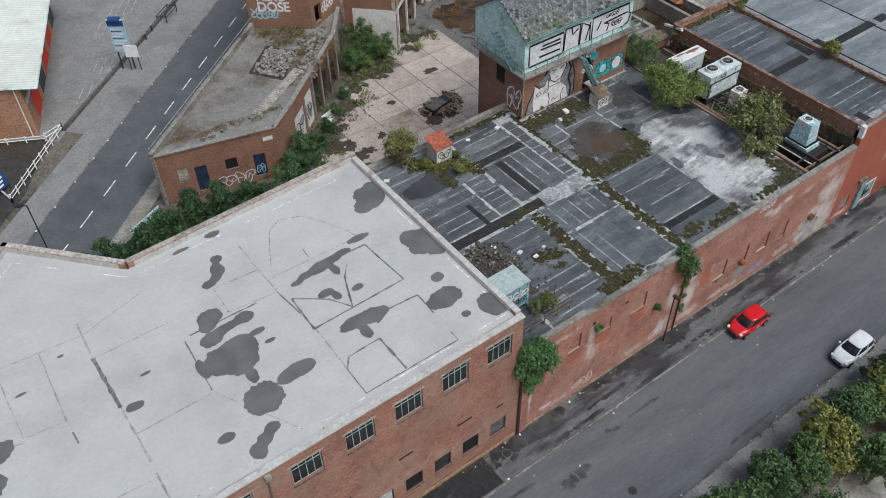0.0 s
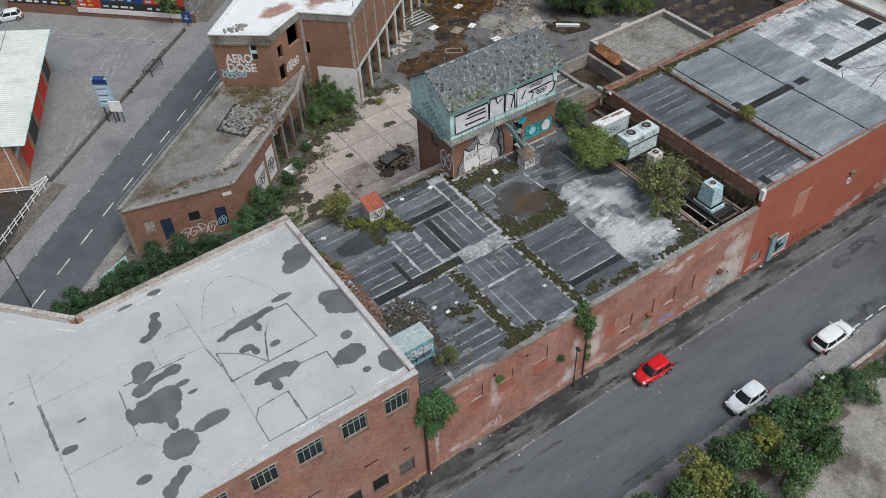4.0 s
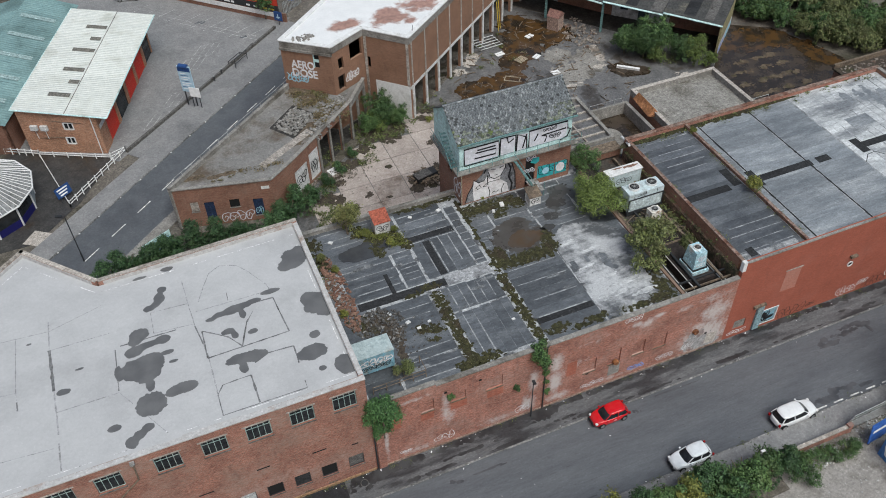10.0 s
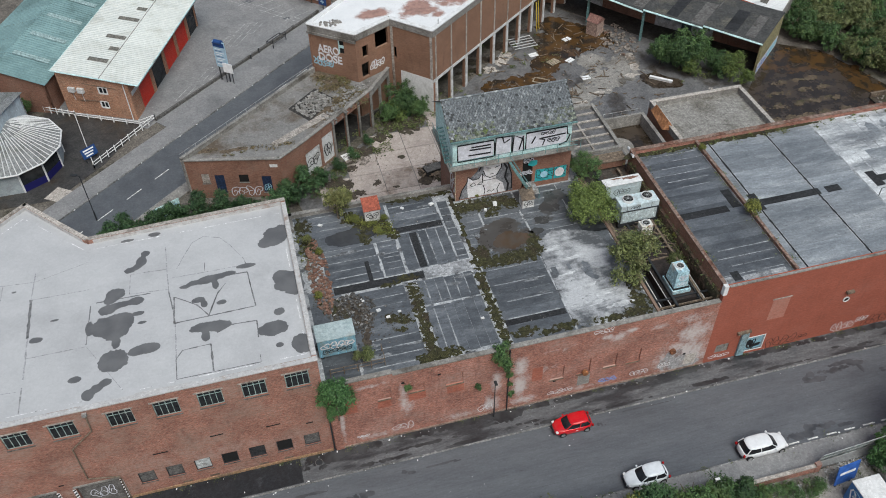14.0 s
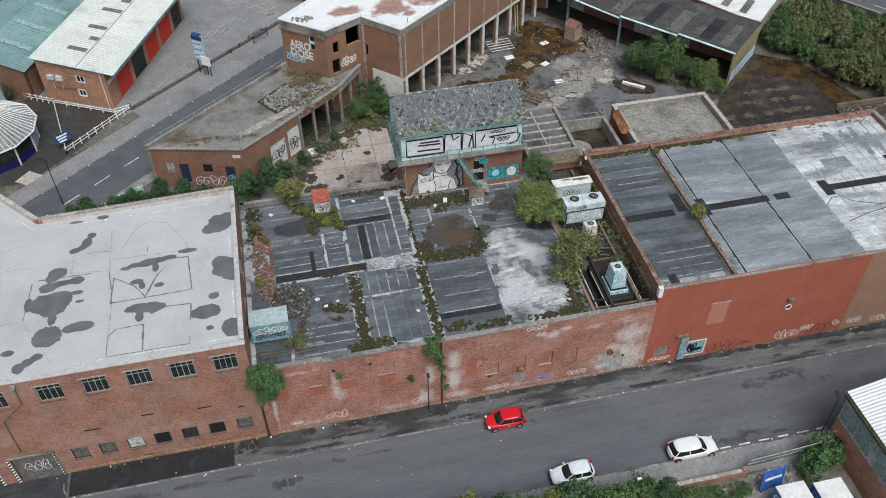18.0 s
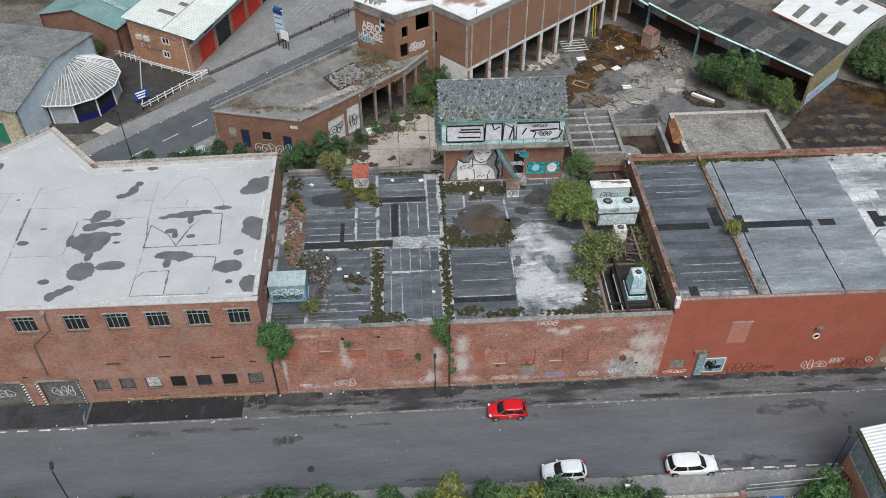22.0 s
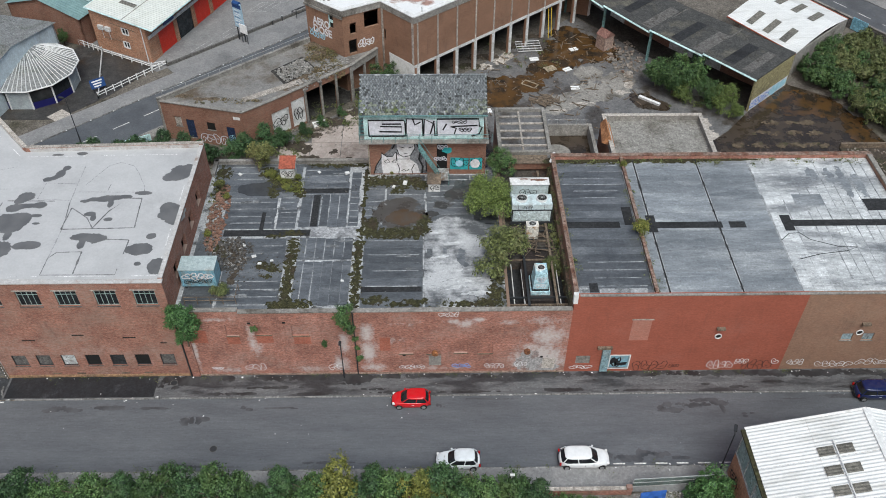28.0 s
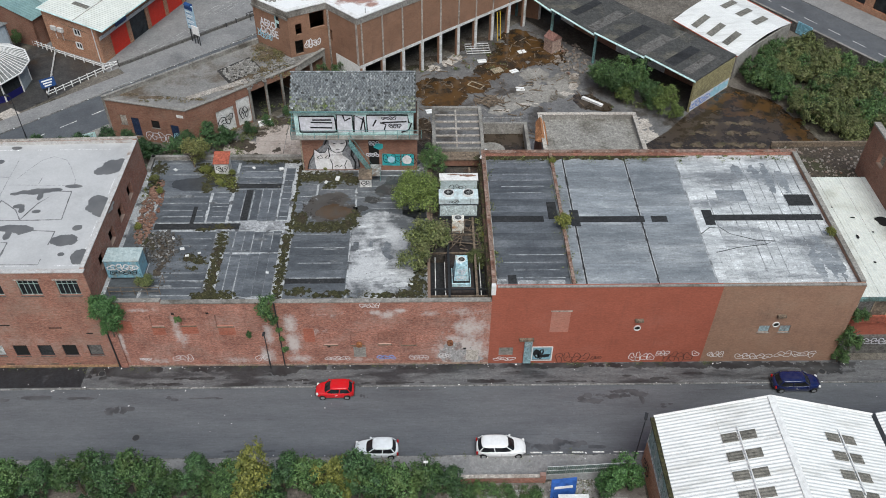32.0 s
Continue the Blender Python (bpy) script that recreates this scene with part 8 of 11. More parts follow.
totem = empty("totem_sign", "tall pale blue business sign on two black posts", "sign", (-5.6, 59.9, GROUND), -38)
for x in (-0.7, 0.7):
    part("post", bar(B(), (x, 0, 0), (x, 0, 5.6), 0.09, 8), dark_metal, totem)
part("panel", box(B(), -0.95, -0.1, 2.1, 0.95, 0.06, 5.7), sign_sky, totem)
part("header", bar(bar(B(), (-0.6, -0.02, 5.7), (0.6, -0.02, 5.7), 0.3, 10), (0, -0.11, 5.6), (0, -0.13, 5.6), 0.3, 12), blue_sign, totem)
part("band", box(B(), -0.9, -0.125, 5.0, 0.9, -0.102, 5.6), blue_sign, totem)
for k in range(9):
    part("bar", box(B(), -0.7, -0.115, 2.5 + 0.27 * k, 0.7 - 0.2 * (k % 3), -0.102, 2.58 + 0.27 * k), blue_sign if k % 3 == 1 else sign_white, totem)
part("board", box(B(), 0.2, -0.3, 1.6, 1.7, -0.2, 2.9), sign_white, totem, "white advertising board")
for x in (0.4, 1.5):
    part("board_post", bar(B(), (x, -0.25, 0), (x, -0.25, 1.6), 0.06), dark_metal, totem)

totem.matrix_basis = pose(-4.4, 62.0, GROUND, 0, 0, -38) @ Matrix.Diagonal((0.98, 1.1, 1.08, 1))

trolley = empty("trolley_shelter", "black tubular trolley bay frame in the car park", "shelter", (3.6, 70.0, GROUND), 42)
for x in (-1.4, 1.4):
    for y in (-0.6, 0.6):
        part("post", bar(B(), (x, y, 0), (x, y, 1.5 if y < 0 else 0.9), 0.06), dark_metal, trolley)
for y, z in ((-0.6, 1.5), (-0.6, 0.8), (0.6, 0.9), (0.6, 0.4)):
    part("rail", bar(B(), (-1.4, y, z), (1.4, y, z), 0.05), dark_metal, trolley)
for x in (-1.4, 1.4):
    part("rail", bar(B(), (x, -0.6, 0.9), (x, 0.6, 0.9), 0.05), dark_metal, trolley)
part("bollard_bar", bar(B(), (1.5, 0.7, 0.3), (5.0, 0.9, 0.3), 0.12), dark_metal, trolley)
for x, y in ((-0.5, 66.6), (0.8, 68.0)):
    e = empty("bollard", "short black steel bollard in the car park", "bollard", (x, y, GROUND), group="bollards")
    part("post", bar(B(), (0, 0, 0), (0, 0, 0.9), 0.09, 10), dark_metal, e)
    part("cap", bar(B(), (0, 0, 0.9), (0, 0, 0.95), 0.11, 10), grey_metal, e)

# hoardings at the far edge of the car park
hoard = empty("advert_hoarding", "long dark hoarding with coloured advertising panels", "hoarding", (-7.6, 99.3, GROUND), BT)
part("wall", box(B(), 0, 0, 0, 29.5, 0.25, 1.5), brick_brownred, hoard)
part("base_rail", box(B(), 11.5, -0.12, 0.7, 28.5, -0.01, 1.4), white_paint, hoard)
hr = random.Random(4)
for a, b, c, d, m in ((0.5, 10.5, 1.5, 3.4, dark_metal), (11.8, 15.4, 1.5, 4.0, sign_red), (15.5, 22.2, 2.6, 4.3, blue_sign), (15.5, 22.2, 1.5, 2.58, dark_metal), (22.3, 28.3, 2.6, 3.8, sign_red), (22.3, 28.3, 1.5, 2.58, dark_metal)):
    pn = part("panel", box(B(), a, -0.05, c, b, 0.05, d), m, hoard, "printed advertising panel")
    for k in range(int((b - a) / 1.4)):
        x = a + 0.3 + 1.35 * k
        for j in range(2):
            z = c + 0.25 + 0.55 * j
            if z + 0.3 < d:
                part("bar", box(B(), x, -0.075, z, x + hr.uniform(0.5, 1.1), -0.052, z + 0.28), hr.choice((sign_white, sign_white, sign_yellow, sign_sky)), pn)
for x in (0.6, 5.5, 10.4, 16.5, 22.2, 28.2):
    part("post", bar(B(), (x, 0.2, 0), (x, 0.2, 4.2), 0.07), dark_metal, hoard)
pinboard = empty("gate_notice", "small dark blue notice at the car park gate", "sign", (11.8, 78.0, GROUND), BT)
part("panel", box(B(), -0.7, -0.05, 0.8, 0.7, 0.05, 2.3), blue_sign, pinboard)
part("mark", box(box(B(), -0.35, -0.07, 1.3, 0.35, -0.052, 1.45), -0.08, -0.071, 1.1, 0.08, -0.053, 1.9), sign_sky, pinboard)
part("leg", bar(B(), (0, 0.06, 0), (0, 0.06, 1.0), 0.06), dark_metal, pinboard)
palis = empty("gate", "grey steel palisade gate beyond the hoarding", "gate", (13.2, 80.5, GROUND), 40)
for i in range(14):
    part("pale", box(B(), 0.35 * i, 0, 0, 0.35 * i + 0.2, 0.04, 2.3), grey_metal, palis)
for z in (0.5, 1.9):
    part("rail", bar(B(), (0, 0.06, z), (4.8, 0.06, z), 0.05), grey_metal, palis)
skip = empty("skip_container", "bright blue steel skip container", "container", (15.6, 84.5, GROUND), 40)
part("body", box(B(), 0, 0, 0, 5, 2.2, 1.9), plain("skip_blue", (0.02, 0.16, 0.5), 0.5), skip)
for i in range(6):
    part("rib", box(B(), 0.3 + 0.85 * i, -0.06, 0.1, 0.42 + 0.85 * i, -0.002, 1.85), plain("skip_rib", (0.03, 0.2, 0.55), 0.5), skip)

# ---- brick unit with the white sheet roof ----
unit = empty("retail_unit", "orange brick unit with a white ribbed roof", "building")
U = [(-25.33, 60.43), (-16.42, 55.89), (-7.34, 78.53), (-16.25, 83.07)]
UH = 5.7
part("wall", moved(walled(B(), dist(U[0], U[1]), UH, 0.3, [(5.6, 6.8, 3.6, 4.6), (5.3, 6.4, 1.4, 2.4)]), along(U[0], U[1], GROUND)), brick_orange, unit)
part("wall", moved(walled(B(), dist(U[1], U[2]), UH, 0.3, [(2.6 + 4.6 * i, 6.4 + 4.6 * i, 0, 3.6) for i in range(5)]), along(U[1], U[2], GROUND)), brick_orange, unit)
part("wall", moved(walled(B(), dist(U[2], U[3]), UH, 0.3, []), along(U[2], U[3], GROUND)), brick_orange, unit)
part("wall", moved(walled(B(), dist(U[3], U[0]), UH + 0.75, 0.3, []), along(U[3], U[0], GROUND)), brick_orange, unit)
for a, b in ((U[0], U[1]), (U[3], U[2])):
    gm = along(a, b, GROUND)
    g0, g1 = (0.002, 0.298) if a == U[0] else (-0.298, -0.002)
    bm = B()
    v = [bm.verts.new(gm @ Vector((x, y, z))) for y in (g0, g1) for x, z in ((0, UH), (dist(a, b), UH), (0, UH + 0.74))]
    for f in ((0, 1, 2), (5, 4, 3), (0, 3, 4, 1), (1, 4, 5, 2), (2, 5, 3, 0)):
        bm.faces.new([v[i] for i in f])
    bmesh.ops.recalc_face_normals(bm, faces=bm.faces)
    part("gable", bm, brick_orange, unit)
mw = along(U[0], U[1], GROUND)
for x0, z0, w, h in ((5.6, 3.6, 1.2, 1.0), (5.3, 1.4, 1.1, 1.0)):
    wn = part("window", moved(box(B(), x0, 0.1, z0, x0 + w, 0.14, z0 + h), mw), glass_dark, unit)
    fb = B()
    for a in ((-0.08, 0.08, 0, h), (w - 0.08, w + 0.08, 0, h), (0.08, w - 0.08, -0.08, 0.08), (0.08, w - 0.08, h - 0.08, h + 0.08), (w / 2 - 0.04, w / 2 + 0.04, 0.08, h - 0.08)):
        box(fb, x0 + a[0], -0.02, z0 + a[2], x0 + a[1], 0.1, z0 + a[3])
    part("frame", moved(fb, mw), white_paint, wn)
for x, z in ((1.3, 3.5), (2.6, 3.5)):
    ac = part("aircon_box", moved(box(B(), x, -0.35, z, x + 0.9, 0, z + 0.65), mw), white_wall, unit)
    part("pipe", moved(bar(B(), (x + 0.4, -0.06, z), (x + 0.5, -0.06, z - 1.4), 0.04), mw), white_wall, ac)
part("pipe", moved(bar(bar(B(), (2.0, -0.05, 2.2), (5.2, -0.05, 2.4), 0.04), (3.5, -0.05, 4.9), (8.0, -0.05, 4.6), 0.04), mw), wood_old, unit)
part("drainpipe", moved(bar(B(), (9.4, -0.08, 0), (9.4, -0.08, 5.6), 0.07), mw), white_paint, unit)
mu = along(U[1], U[2], GROUND)
for i in range(5):
    d = part("shutter", moved(corrugated(B(), (2.6 + 4.6 * i, 0.12, 0), (0, 0, 3.6), (3.8, 0, 0), 0.14, 0.02), mu), (shutter_red, glass_dark, shutter_red, shutter_red, glass_dark)[i], unit, "roller shutter" if i in (1, 4) else "bright red roller shutter")
part("fascia", moved(box(B(), 0.3, -0.12, 3.62, 25.5, 0, 4.1), mu), white_wall, unit)
part("notice", moved(box(B(), 4.0, -0.2, 3.95, 6.5, -0.122, 4.85), mu), blue_sign, unit)
ux = (Vector(U[1]) - Vector(U[0])).normalized()
uy = (Vector(U[3]) - Vector(U[0])).normalized()
p0 = Vector(U[0]) - ux * 0.3 - uy * 0.4
WID, LEN = 12.0, 25.2
for k, (f0, f1, z0, z1) in enumerate(((0.0, 0.56, 6.6, 6.18), (0.56, 1.0, 6.18, 5.8))):
    for j in range(6):
        o = p0 + ux * (WID * f0) + uy * (LEN * j / 6)
        u = uy * (LEN / 6)
        v = ux * (WID * (f1 - f0))
        part("roof_sheet", corrugated(B(), (o.x, o.y, GROUND + z0), (u.x, u.y, 0), (v.x, v.y, z1 - z0), 0.4, -0.04), sheet_cream, unit)
for j, (fy, fx0, fx1) in enumerate(((0.14, 0.30, 0.53), (0.26, 0.44, 0.55), (0.37, 0.31, 0.54), (0.56, 0.29, 0.54), (0.68, 0.42, 0.54), (0.8, 0.3, 0.54))):
    o = p0 + ux * (WID * fx0) + uy * (LEN * fy)
    z0, z1 = 6.6 - 0.42 * fx0 / 0.56, 6.6 - 0.42 * fx1 / 0.56
    u, v = uy * 0.85, ux * (WID * (fx1 - fx0))
    part("rooflight", corrugated(B(), (o.x, o.y, GROUND + z0 + 0.06), (u.x, u.y, 0), (v.x, v.y, z1 - z0), 0.4, -0.03), sheet_skylight, unit)
o = p0 + ux * (WID * 0.56)
e = o + uy * LEN
part("ridge_cap", bar(B(), (o.x, o.y, GROUND + 6.2), (e.x, e.y, GROUND + 6.2), 0.06, 6), concrete, unit)
for f, z in ((0.0, 6.55), (1.0, 5.75)):
    o = p0 + ux * (WID * f)
    e = o + uy * LEN
    part("gutter", bar(B(), (o.x, o.y, GROUND + z), (e.x, e.y, GROUND + z), 0.09, 6), teal_paint, unit)
o, e = p0, p0 + ux * WID
part("verge", bar(B(), (o.x, o.y, GROUND + 6.58), (e.x, e.y, GROUND + 5.76), 0.1, 6), teal_paint, unit)

# ---- teal-roofed shed, grey shed, pavilion ----
tshed = empty("teal_shed", "long shed with a faded teal sheet roof", "building")
T0, TE = Vector((-27.1, 60.6)), Vector((-15.8, 88.3))
ty = (TE - T0).normalized()
tx = Vector((-ty.y, ty.x))
for a, b in (((T0), (TE)), ((TE), (TE + tx * 13)), ((TE + tx * 13), (T0 + tx * 13)), ((T0 + tx * 13), (T0))):
    part("wall", moved(walled(B(), (b - a).length, 4.6, 0.3, []), along(a, b, GROUND)), brick_brownred, tshed)
for k in range(2):
    for j in range(7):
        o = T0 + ty * (-0.4 + 4.35 * j) + tx * (-0.3 if k == 0 else 13.3)
        u, v = ty * 4.33, tx * (6.8 if k == 0 else -6.8)
        if k:
            o, u = o + u, -u
        part("roof_sheet", corrugated(B(), (o.x, o.y, GROUND + 4.6), (u.x, u.y, 0), (v.x, v.y, 1.9), 0.45, -0.035), sheet_teal, tshed)
for j in range(5):
    o = T0 + ty * (4 + 5 * j) + tx * 1.2
    u, v = ty * 0.9, tx * 4.6
    part("rooflight", corrugated(B(), (o.x, o.y, GROUND + 4.6 + 1.9 * 1.5 / 6.8 + 0.06), (u.x, u.y, 0), (v.x, v.y, 1.9 * 4.6 / 6.8), 0.45, -0.03), surf("rl_teal%d" % j, (0.22, 0.31, 0.31), (0.27, 0.36, 0.36)), tshed)
gshed = empty("grey_shed", "shed with a grey ribbed roof and pale blue end wall", "building")
G0, G1 = Vector((-34.4, 39.6)), Vector((-29.6, 57.6))
gy = (G1 - G0).normalized()
gx = Vector((-gy.y, gy.x))
part("wall", moved(walled(B(), (G1 - G0).length, 5.5, 0.3, []), along(G0, G1, GROUND)), surf("pale_blue_wall", (0.46, 0.53, 0.57), (0.52, 0.59, 0.63), (0.36, 0.4, 0.42), speck=0.12), gshed, "pale blue painted wall")
part("wall", moved(walled(B(), 26, 5.5, 0.3, [(20, 23.5, 0, 3.2)]), along(G0 + gx * 26, G0, GROUND)), surf("cream_wall", (0.4, 0.36, 0.25), (0.46, 0.42, 0.3), (0.25, 0.22, 0.17)), gshed, "cream rendered wall")
part("wall", moved(walled(B(), 26, 5.5, 0.3, []), along(G1, G1 + gx * 26, GROUND)), brick_brownred, gshed)
part("door", moved(corrugated(B(), (20, 0.1, 0), (0, 0, 3.2), (3.5, 0, 0), 0.14, 0.02), along(G0 + gx * 26, G0, GROUND)), plain("door_green", (0.02, 0.16, 0.1), 0.5), gshed, "green roller door")
for k in range(2):
    for j in range(7):
        o = G0 - gy * 0.4 + gx * (-0.3 + 3.8 * j) + (gy * ((G1 - G0).length + 0.8) if k else Vector((0, 0)))
        u, v = gx * 3.78, gy * 9.7 * (-1 if k else 1)
        if not k:
            o, u = o + u, -u
        part("roof_sheet", corrugated(B(), (o.x, o.y, GROUND + 5.5), (u.x, u.y, 0), (v.x, v.y, 1.6), 0.3, -0.04), sheet_grey, gshed)
def gable(bm, p, q, inward, z0, z1):
    m_ = (p + q) / 2
    v = [bm.verts.new((c.x + inward.x * f, c.y + inward.y * f, z)) for f in (0, 0.3) for c, z in ((p, z0), (q, z0), (m_, z1))]
    for f in ((0, 1, 2), (5, 4, 3), (0, 3, 4, 1), (1, 4, 5, 2), (2, 5, 3, 0)):
        bm.faces.new([v[i] for i in f])
    bmesh.ops.recalc_face_normals(bm, faces=bm.faces)
    return bm


part("gable", gable(B(), G0, G1, gx, GROUND + 5.502, GROUND + 7.02), surf("pale_blue_gable", (0.46, 0.53, 0.57), (0.52, 0.59, 0.63), (0.38, 0.42, 0.44), speck=0.12), gshed, "pale blue painted gable")
part("gable", gable(B(), T0, T0 + tx * 13, ty, GROUND + 4.602, GROUND + 6.4), brick_brownred, tshed)
part("gable", gable(B(), TE + tx * 13, TE, -ty, GROUND + 4.602, GROUND + 6.4), brick_brownred, tshed)
pav = empty("pavilion", "glazed pavilion with a fan-ribbed white and grey roof", "pavilion", (-31.1, 50.0, GROUND))
NS, PR, PH, PT = 12, 6.4, 3.1, 5.2
APEX = (-1.2, 3.0)
corner = [(PR * math.cos(6.2832 * (k + 0.5) / NS), PR * math.sin(6.2832 * (k + 0.5) / NS)) for k in range(NS)]
inn = [(0.9 * x, 0.9 * y) for x, y in corner]
panel_grey = surf("panel_grey", (0.3, 0.34, 0.36), (0.36, 0.4, 0.42), (0.24, 0.26, 0.27), mid=1.5, speck=0.1)
blue_panel = plain("blue_panel", (0.012, 0.012, 0.09), 0.4)
for k in range(NS):
    a, b = corner[k], corner[(k + 1) % NS]
    bm = B()
    bm.faces.new([bm.verts.new(p) for p in ((*a, PH), (*b, PH), (*APEX, PT))])
    part("roof_panel", bm, sheet_grey, pav, "grey roof segment")
    ia, ib = inn[k], inn[(k + 1) % NS]
    part("glazing", moved(box(B(), 0, 0, 1.0, dist(ia, ib), 0.06, PH - 0.3), along(ia, ib)), (glass_dark, glass_dark, panel_grey)[k % 3], pav)
    part("panel", moved(box(B(), 0, -0.02, 0, dist(ia, ib), 0.1, 1.0), along(ia, ib)), blue_panel if k % 3 != 2 else panel_grey, pav, "dark blue base panel")
    part("post", bar(B(), (*ia, 0), (*ia, PH), 0.12, 6), white_paint, pav)
    part("eave", bar(B(), (*a, PH), (*b, PH), 0.1, 6), white_paint, pav)
    part("header", moved(box(B(), 0, -0.03, PH - 0.3, dist(ia, ib), 0.08, PH - 0.02), along(ia, ib)), white_paint, pav)
    for f in (0.0, 0.2, 0.4, 0.6, 0.8):
        px, py = a[0] + (b[0] - a[0]) * f, a[1] + (b[1] - a[1]) * f
        top = 0.985 if f == 0 else (0.75 if f in (0.4, 0.6) else 0.6)
        part("rib", bar(B(), (px, py, PH + 0.03), (px + (APEX[0] - px) * top, py + (APEX[1] - py) * top, PH + 0.03 + (PT - PH) * top), 0.055, 4), white_paint, pav)
part("finial", bar(B(), (*APEX, PT - 0.1), (*APEX, PT + 0.2), 0.4, 12), white_paint, pav)

# ---- low brick building with the flat roof ----
low = empty("low_building", "derelict single-storey brick building with a flat concrete roof", "building")
LP = [(-10.5, 37.9), (0.4, 35.2), (3.3, 37.4), (13.2, 45.9), (16.5, 50.3), (12.3, 48.3), (7.0, 52.6)]
LH = 5.55
part("wall", moved(walled(B(), dist(LP[0], LP[1]), LH, 0.3, [(1.9, 2.8, 2.2, 3.6), (3.4, 4.5, 0.7, 3.4), (6.2, 7.3, 2.3, 3.4), (8.8, 9.9, 0.7, 3.1)]), along(LP[0], LP[1], GROUND)), brick_brownred, low)
part("wall", moved(walled(B(), dist(LP[1], LP[2]), LH, 0.3, []), along(LP[1], LP[2], GROUND)), brick_brownred, low)
eo = [(0.3, 2.9, 0.3, 3.7), (3.3, 5.3, 0.3, 4.2)] + [(5.65 + 2.45 * i, 7.9 + 2.45 * i, 0.0, 4.6) for i in range(3)]
part("wall", moved(walled(B(), dist(LP[2], LP[3]), LH, 0.3, eo), along(LP[2], LP[3], GROUND)), brick_brownred, low, "brick front opened into dark bays")
part("wall", moved(walled(B(), dist(LP[3], LP[4]), LH, 0.3, [(0.25, 2.6, 0.0, 4.6), (2.85, 5.2, 0.0, 4.6)]), along(LP[3], LP[4], GROUND)), concrete, low)
part("wall", moved(walled(B(), dist(LP[6], LP[0]), LH + 0.4, 0.3, []), along(LP[6], LP[0], GROUND)), concrete, low, "stained concrete parapet along the road")
roof_in = [(-9.9, 38.1), (0.3, 35.6), (3.1, 37.7), (12.9, 46.0), (16.2, 50.3), (12.2, 48.2), (7.0, 52.3)]
part("roof", prism(B(), roof_in, GROUND + LH - 0.35, GROUND + LH - 0.12), surf("roof_low", (0.17, 0.165, 0.158), (0.215, 0.208, 0.2), (0.1, 0.08, 0.062), big=0.2, mid=0.7, fine=10, stain=(0.48, 0.66), speck=0.18), low, "stained grey concrete roof")
part("floor", prism(B(), roof_in, GROUND, GROUND + 0.05), floor_shade, low)
for a, b in ((0, 1), (1, 2), (2, 3), (3, 4)):
    part("coping", moved(box(B(), -0.02, -0.12, LH, dist(LP[a], LP[b]), 0.32, LH + 0.12), along(LP[a], LP[b], GROUND)), concrete, low)
part("coping", moved(box(B(), 0, -0.06, LH + 0.4, dist(LP[6], LP[0]), 0.34, LH + 0.5), along(LP[6], LP[0], GROUND)), concrete, low)
ml = along(LP[0], LP[1], GROUND)
for x0, x1, z0, z1, m in ((1.9, 2.8, 2.2, 3.6, concrete_pale), (3.4, 4.5, 0.7, 3.4, board_blue), (6.2, 7.3, 2.3, 3.4, void_dark), (8.8, 9.9, 0.7, 3.1, board_blue)):
    w = part("door" if m is board_blue else "window", moved(box(B(), x0, 0.08, z0, x1, 0.14, z1), ml), m, low, "dark blue boarded door" if m is board_blue else "broken window opening")
    part("sill", moved(box(B(), x0 - 0.06, -0.05, z0 - 0.1, x1 + 0.06, 0.08, z0), ml), concrete, w)
part("graffiti", tag_scribble(B(), wall_frame(LP[0], LP[1], 0.01), 5.0, GROUND + 0.3, 3.6, 1.4, 31, 0.1, 4), spray_lilac, low)
part("graffiti", tag_scribble(B(), wall_frame(LP[0], LP[1], -0.075), 8.95, GROUND + 0.9, 0.8, 1.0, 32, 0.07, 2), spray_sky, low)
part("notice", moved(box(B(), 10.0, -0.03, 4.4, 10.9, -0.002, 4.8), ml), white_paint, low)
me_ = along(LP[2], LP[3], GROUND)
for x0, x1, z1 in ((0.3, 2.9, 3.7), (3.3, 5.3, 4.2)):
    w = part("panel", moved(box(B(), x0, 0.1, 0.3, x1, 0.15, z1), me_), white_wall, low, "white boarded bay")
    part("graffiti", tag_scribble(B(), wall_frame(LP[2], LP[3], -0.08), x0 + 0.3, GROUND + 1.2, x1 - x0 - 0.7, 1.6, int(x0 * 7) + 1, 0.12, 2), spray_black, w)
for i in range(4):
    x = 5.5 + 2.45 * i
    part("post", moved(box(B(), x - 0.16, -0.12, 0, x + 0.16, -0.002, LH - 0.2), me_), concrete, low, "pale concrete post")
for i in range(14):
    p = Vector(LP[6]).lerp(Vector(LP[0]), (i + 0.5) / 14)
    part("rail_post", bar(B(), (p.x + 0.1, p.y - 0.1, GROUND + LH + 0.5), (p.x + 0.1, p.y - 0.1, GROUND + LH + 1.05), 0.03), grey_metal, low)
part("handrail", bar(B(), (LP[6][0] + .1, LP[6][1] - .1, GROUND + LH + 1.05), (LP[0][0] + .1, LP[0][1] - .1, GROUND + LH + 1.05), 0.03), grey_metal, low)
LR = GROUND + LH - 0.12
roof_dirt = surf("roof_dirt", (0.085, 0.062, 0.042), (0.13, 0.1, 0.07), (0.06, 0.055, 0.03), big=0.8, mid=2.4, speck=0.4)
RUST = (((8.0, 51.0, 1.4, 1.2), (9.6, 49.6, 1.6, 1.2), (8.6, 48.2, 1.2, 0.8)), ((7.4, 43.4, 0.8, 0.6), (9.2, 45.0, 1.2, 0.7), (10.6, 46.2, 1.0, 0.7)), ((4.6, 40.6, 1.2, 0.4), (6.0, 41.8, 1.0, 0.5)), ((-4.0, 38.4, 2.2, 0.4), (-7.6, 39.2, 1.4, 0.4)))
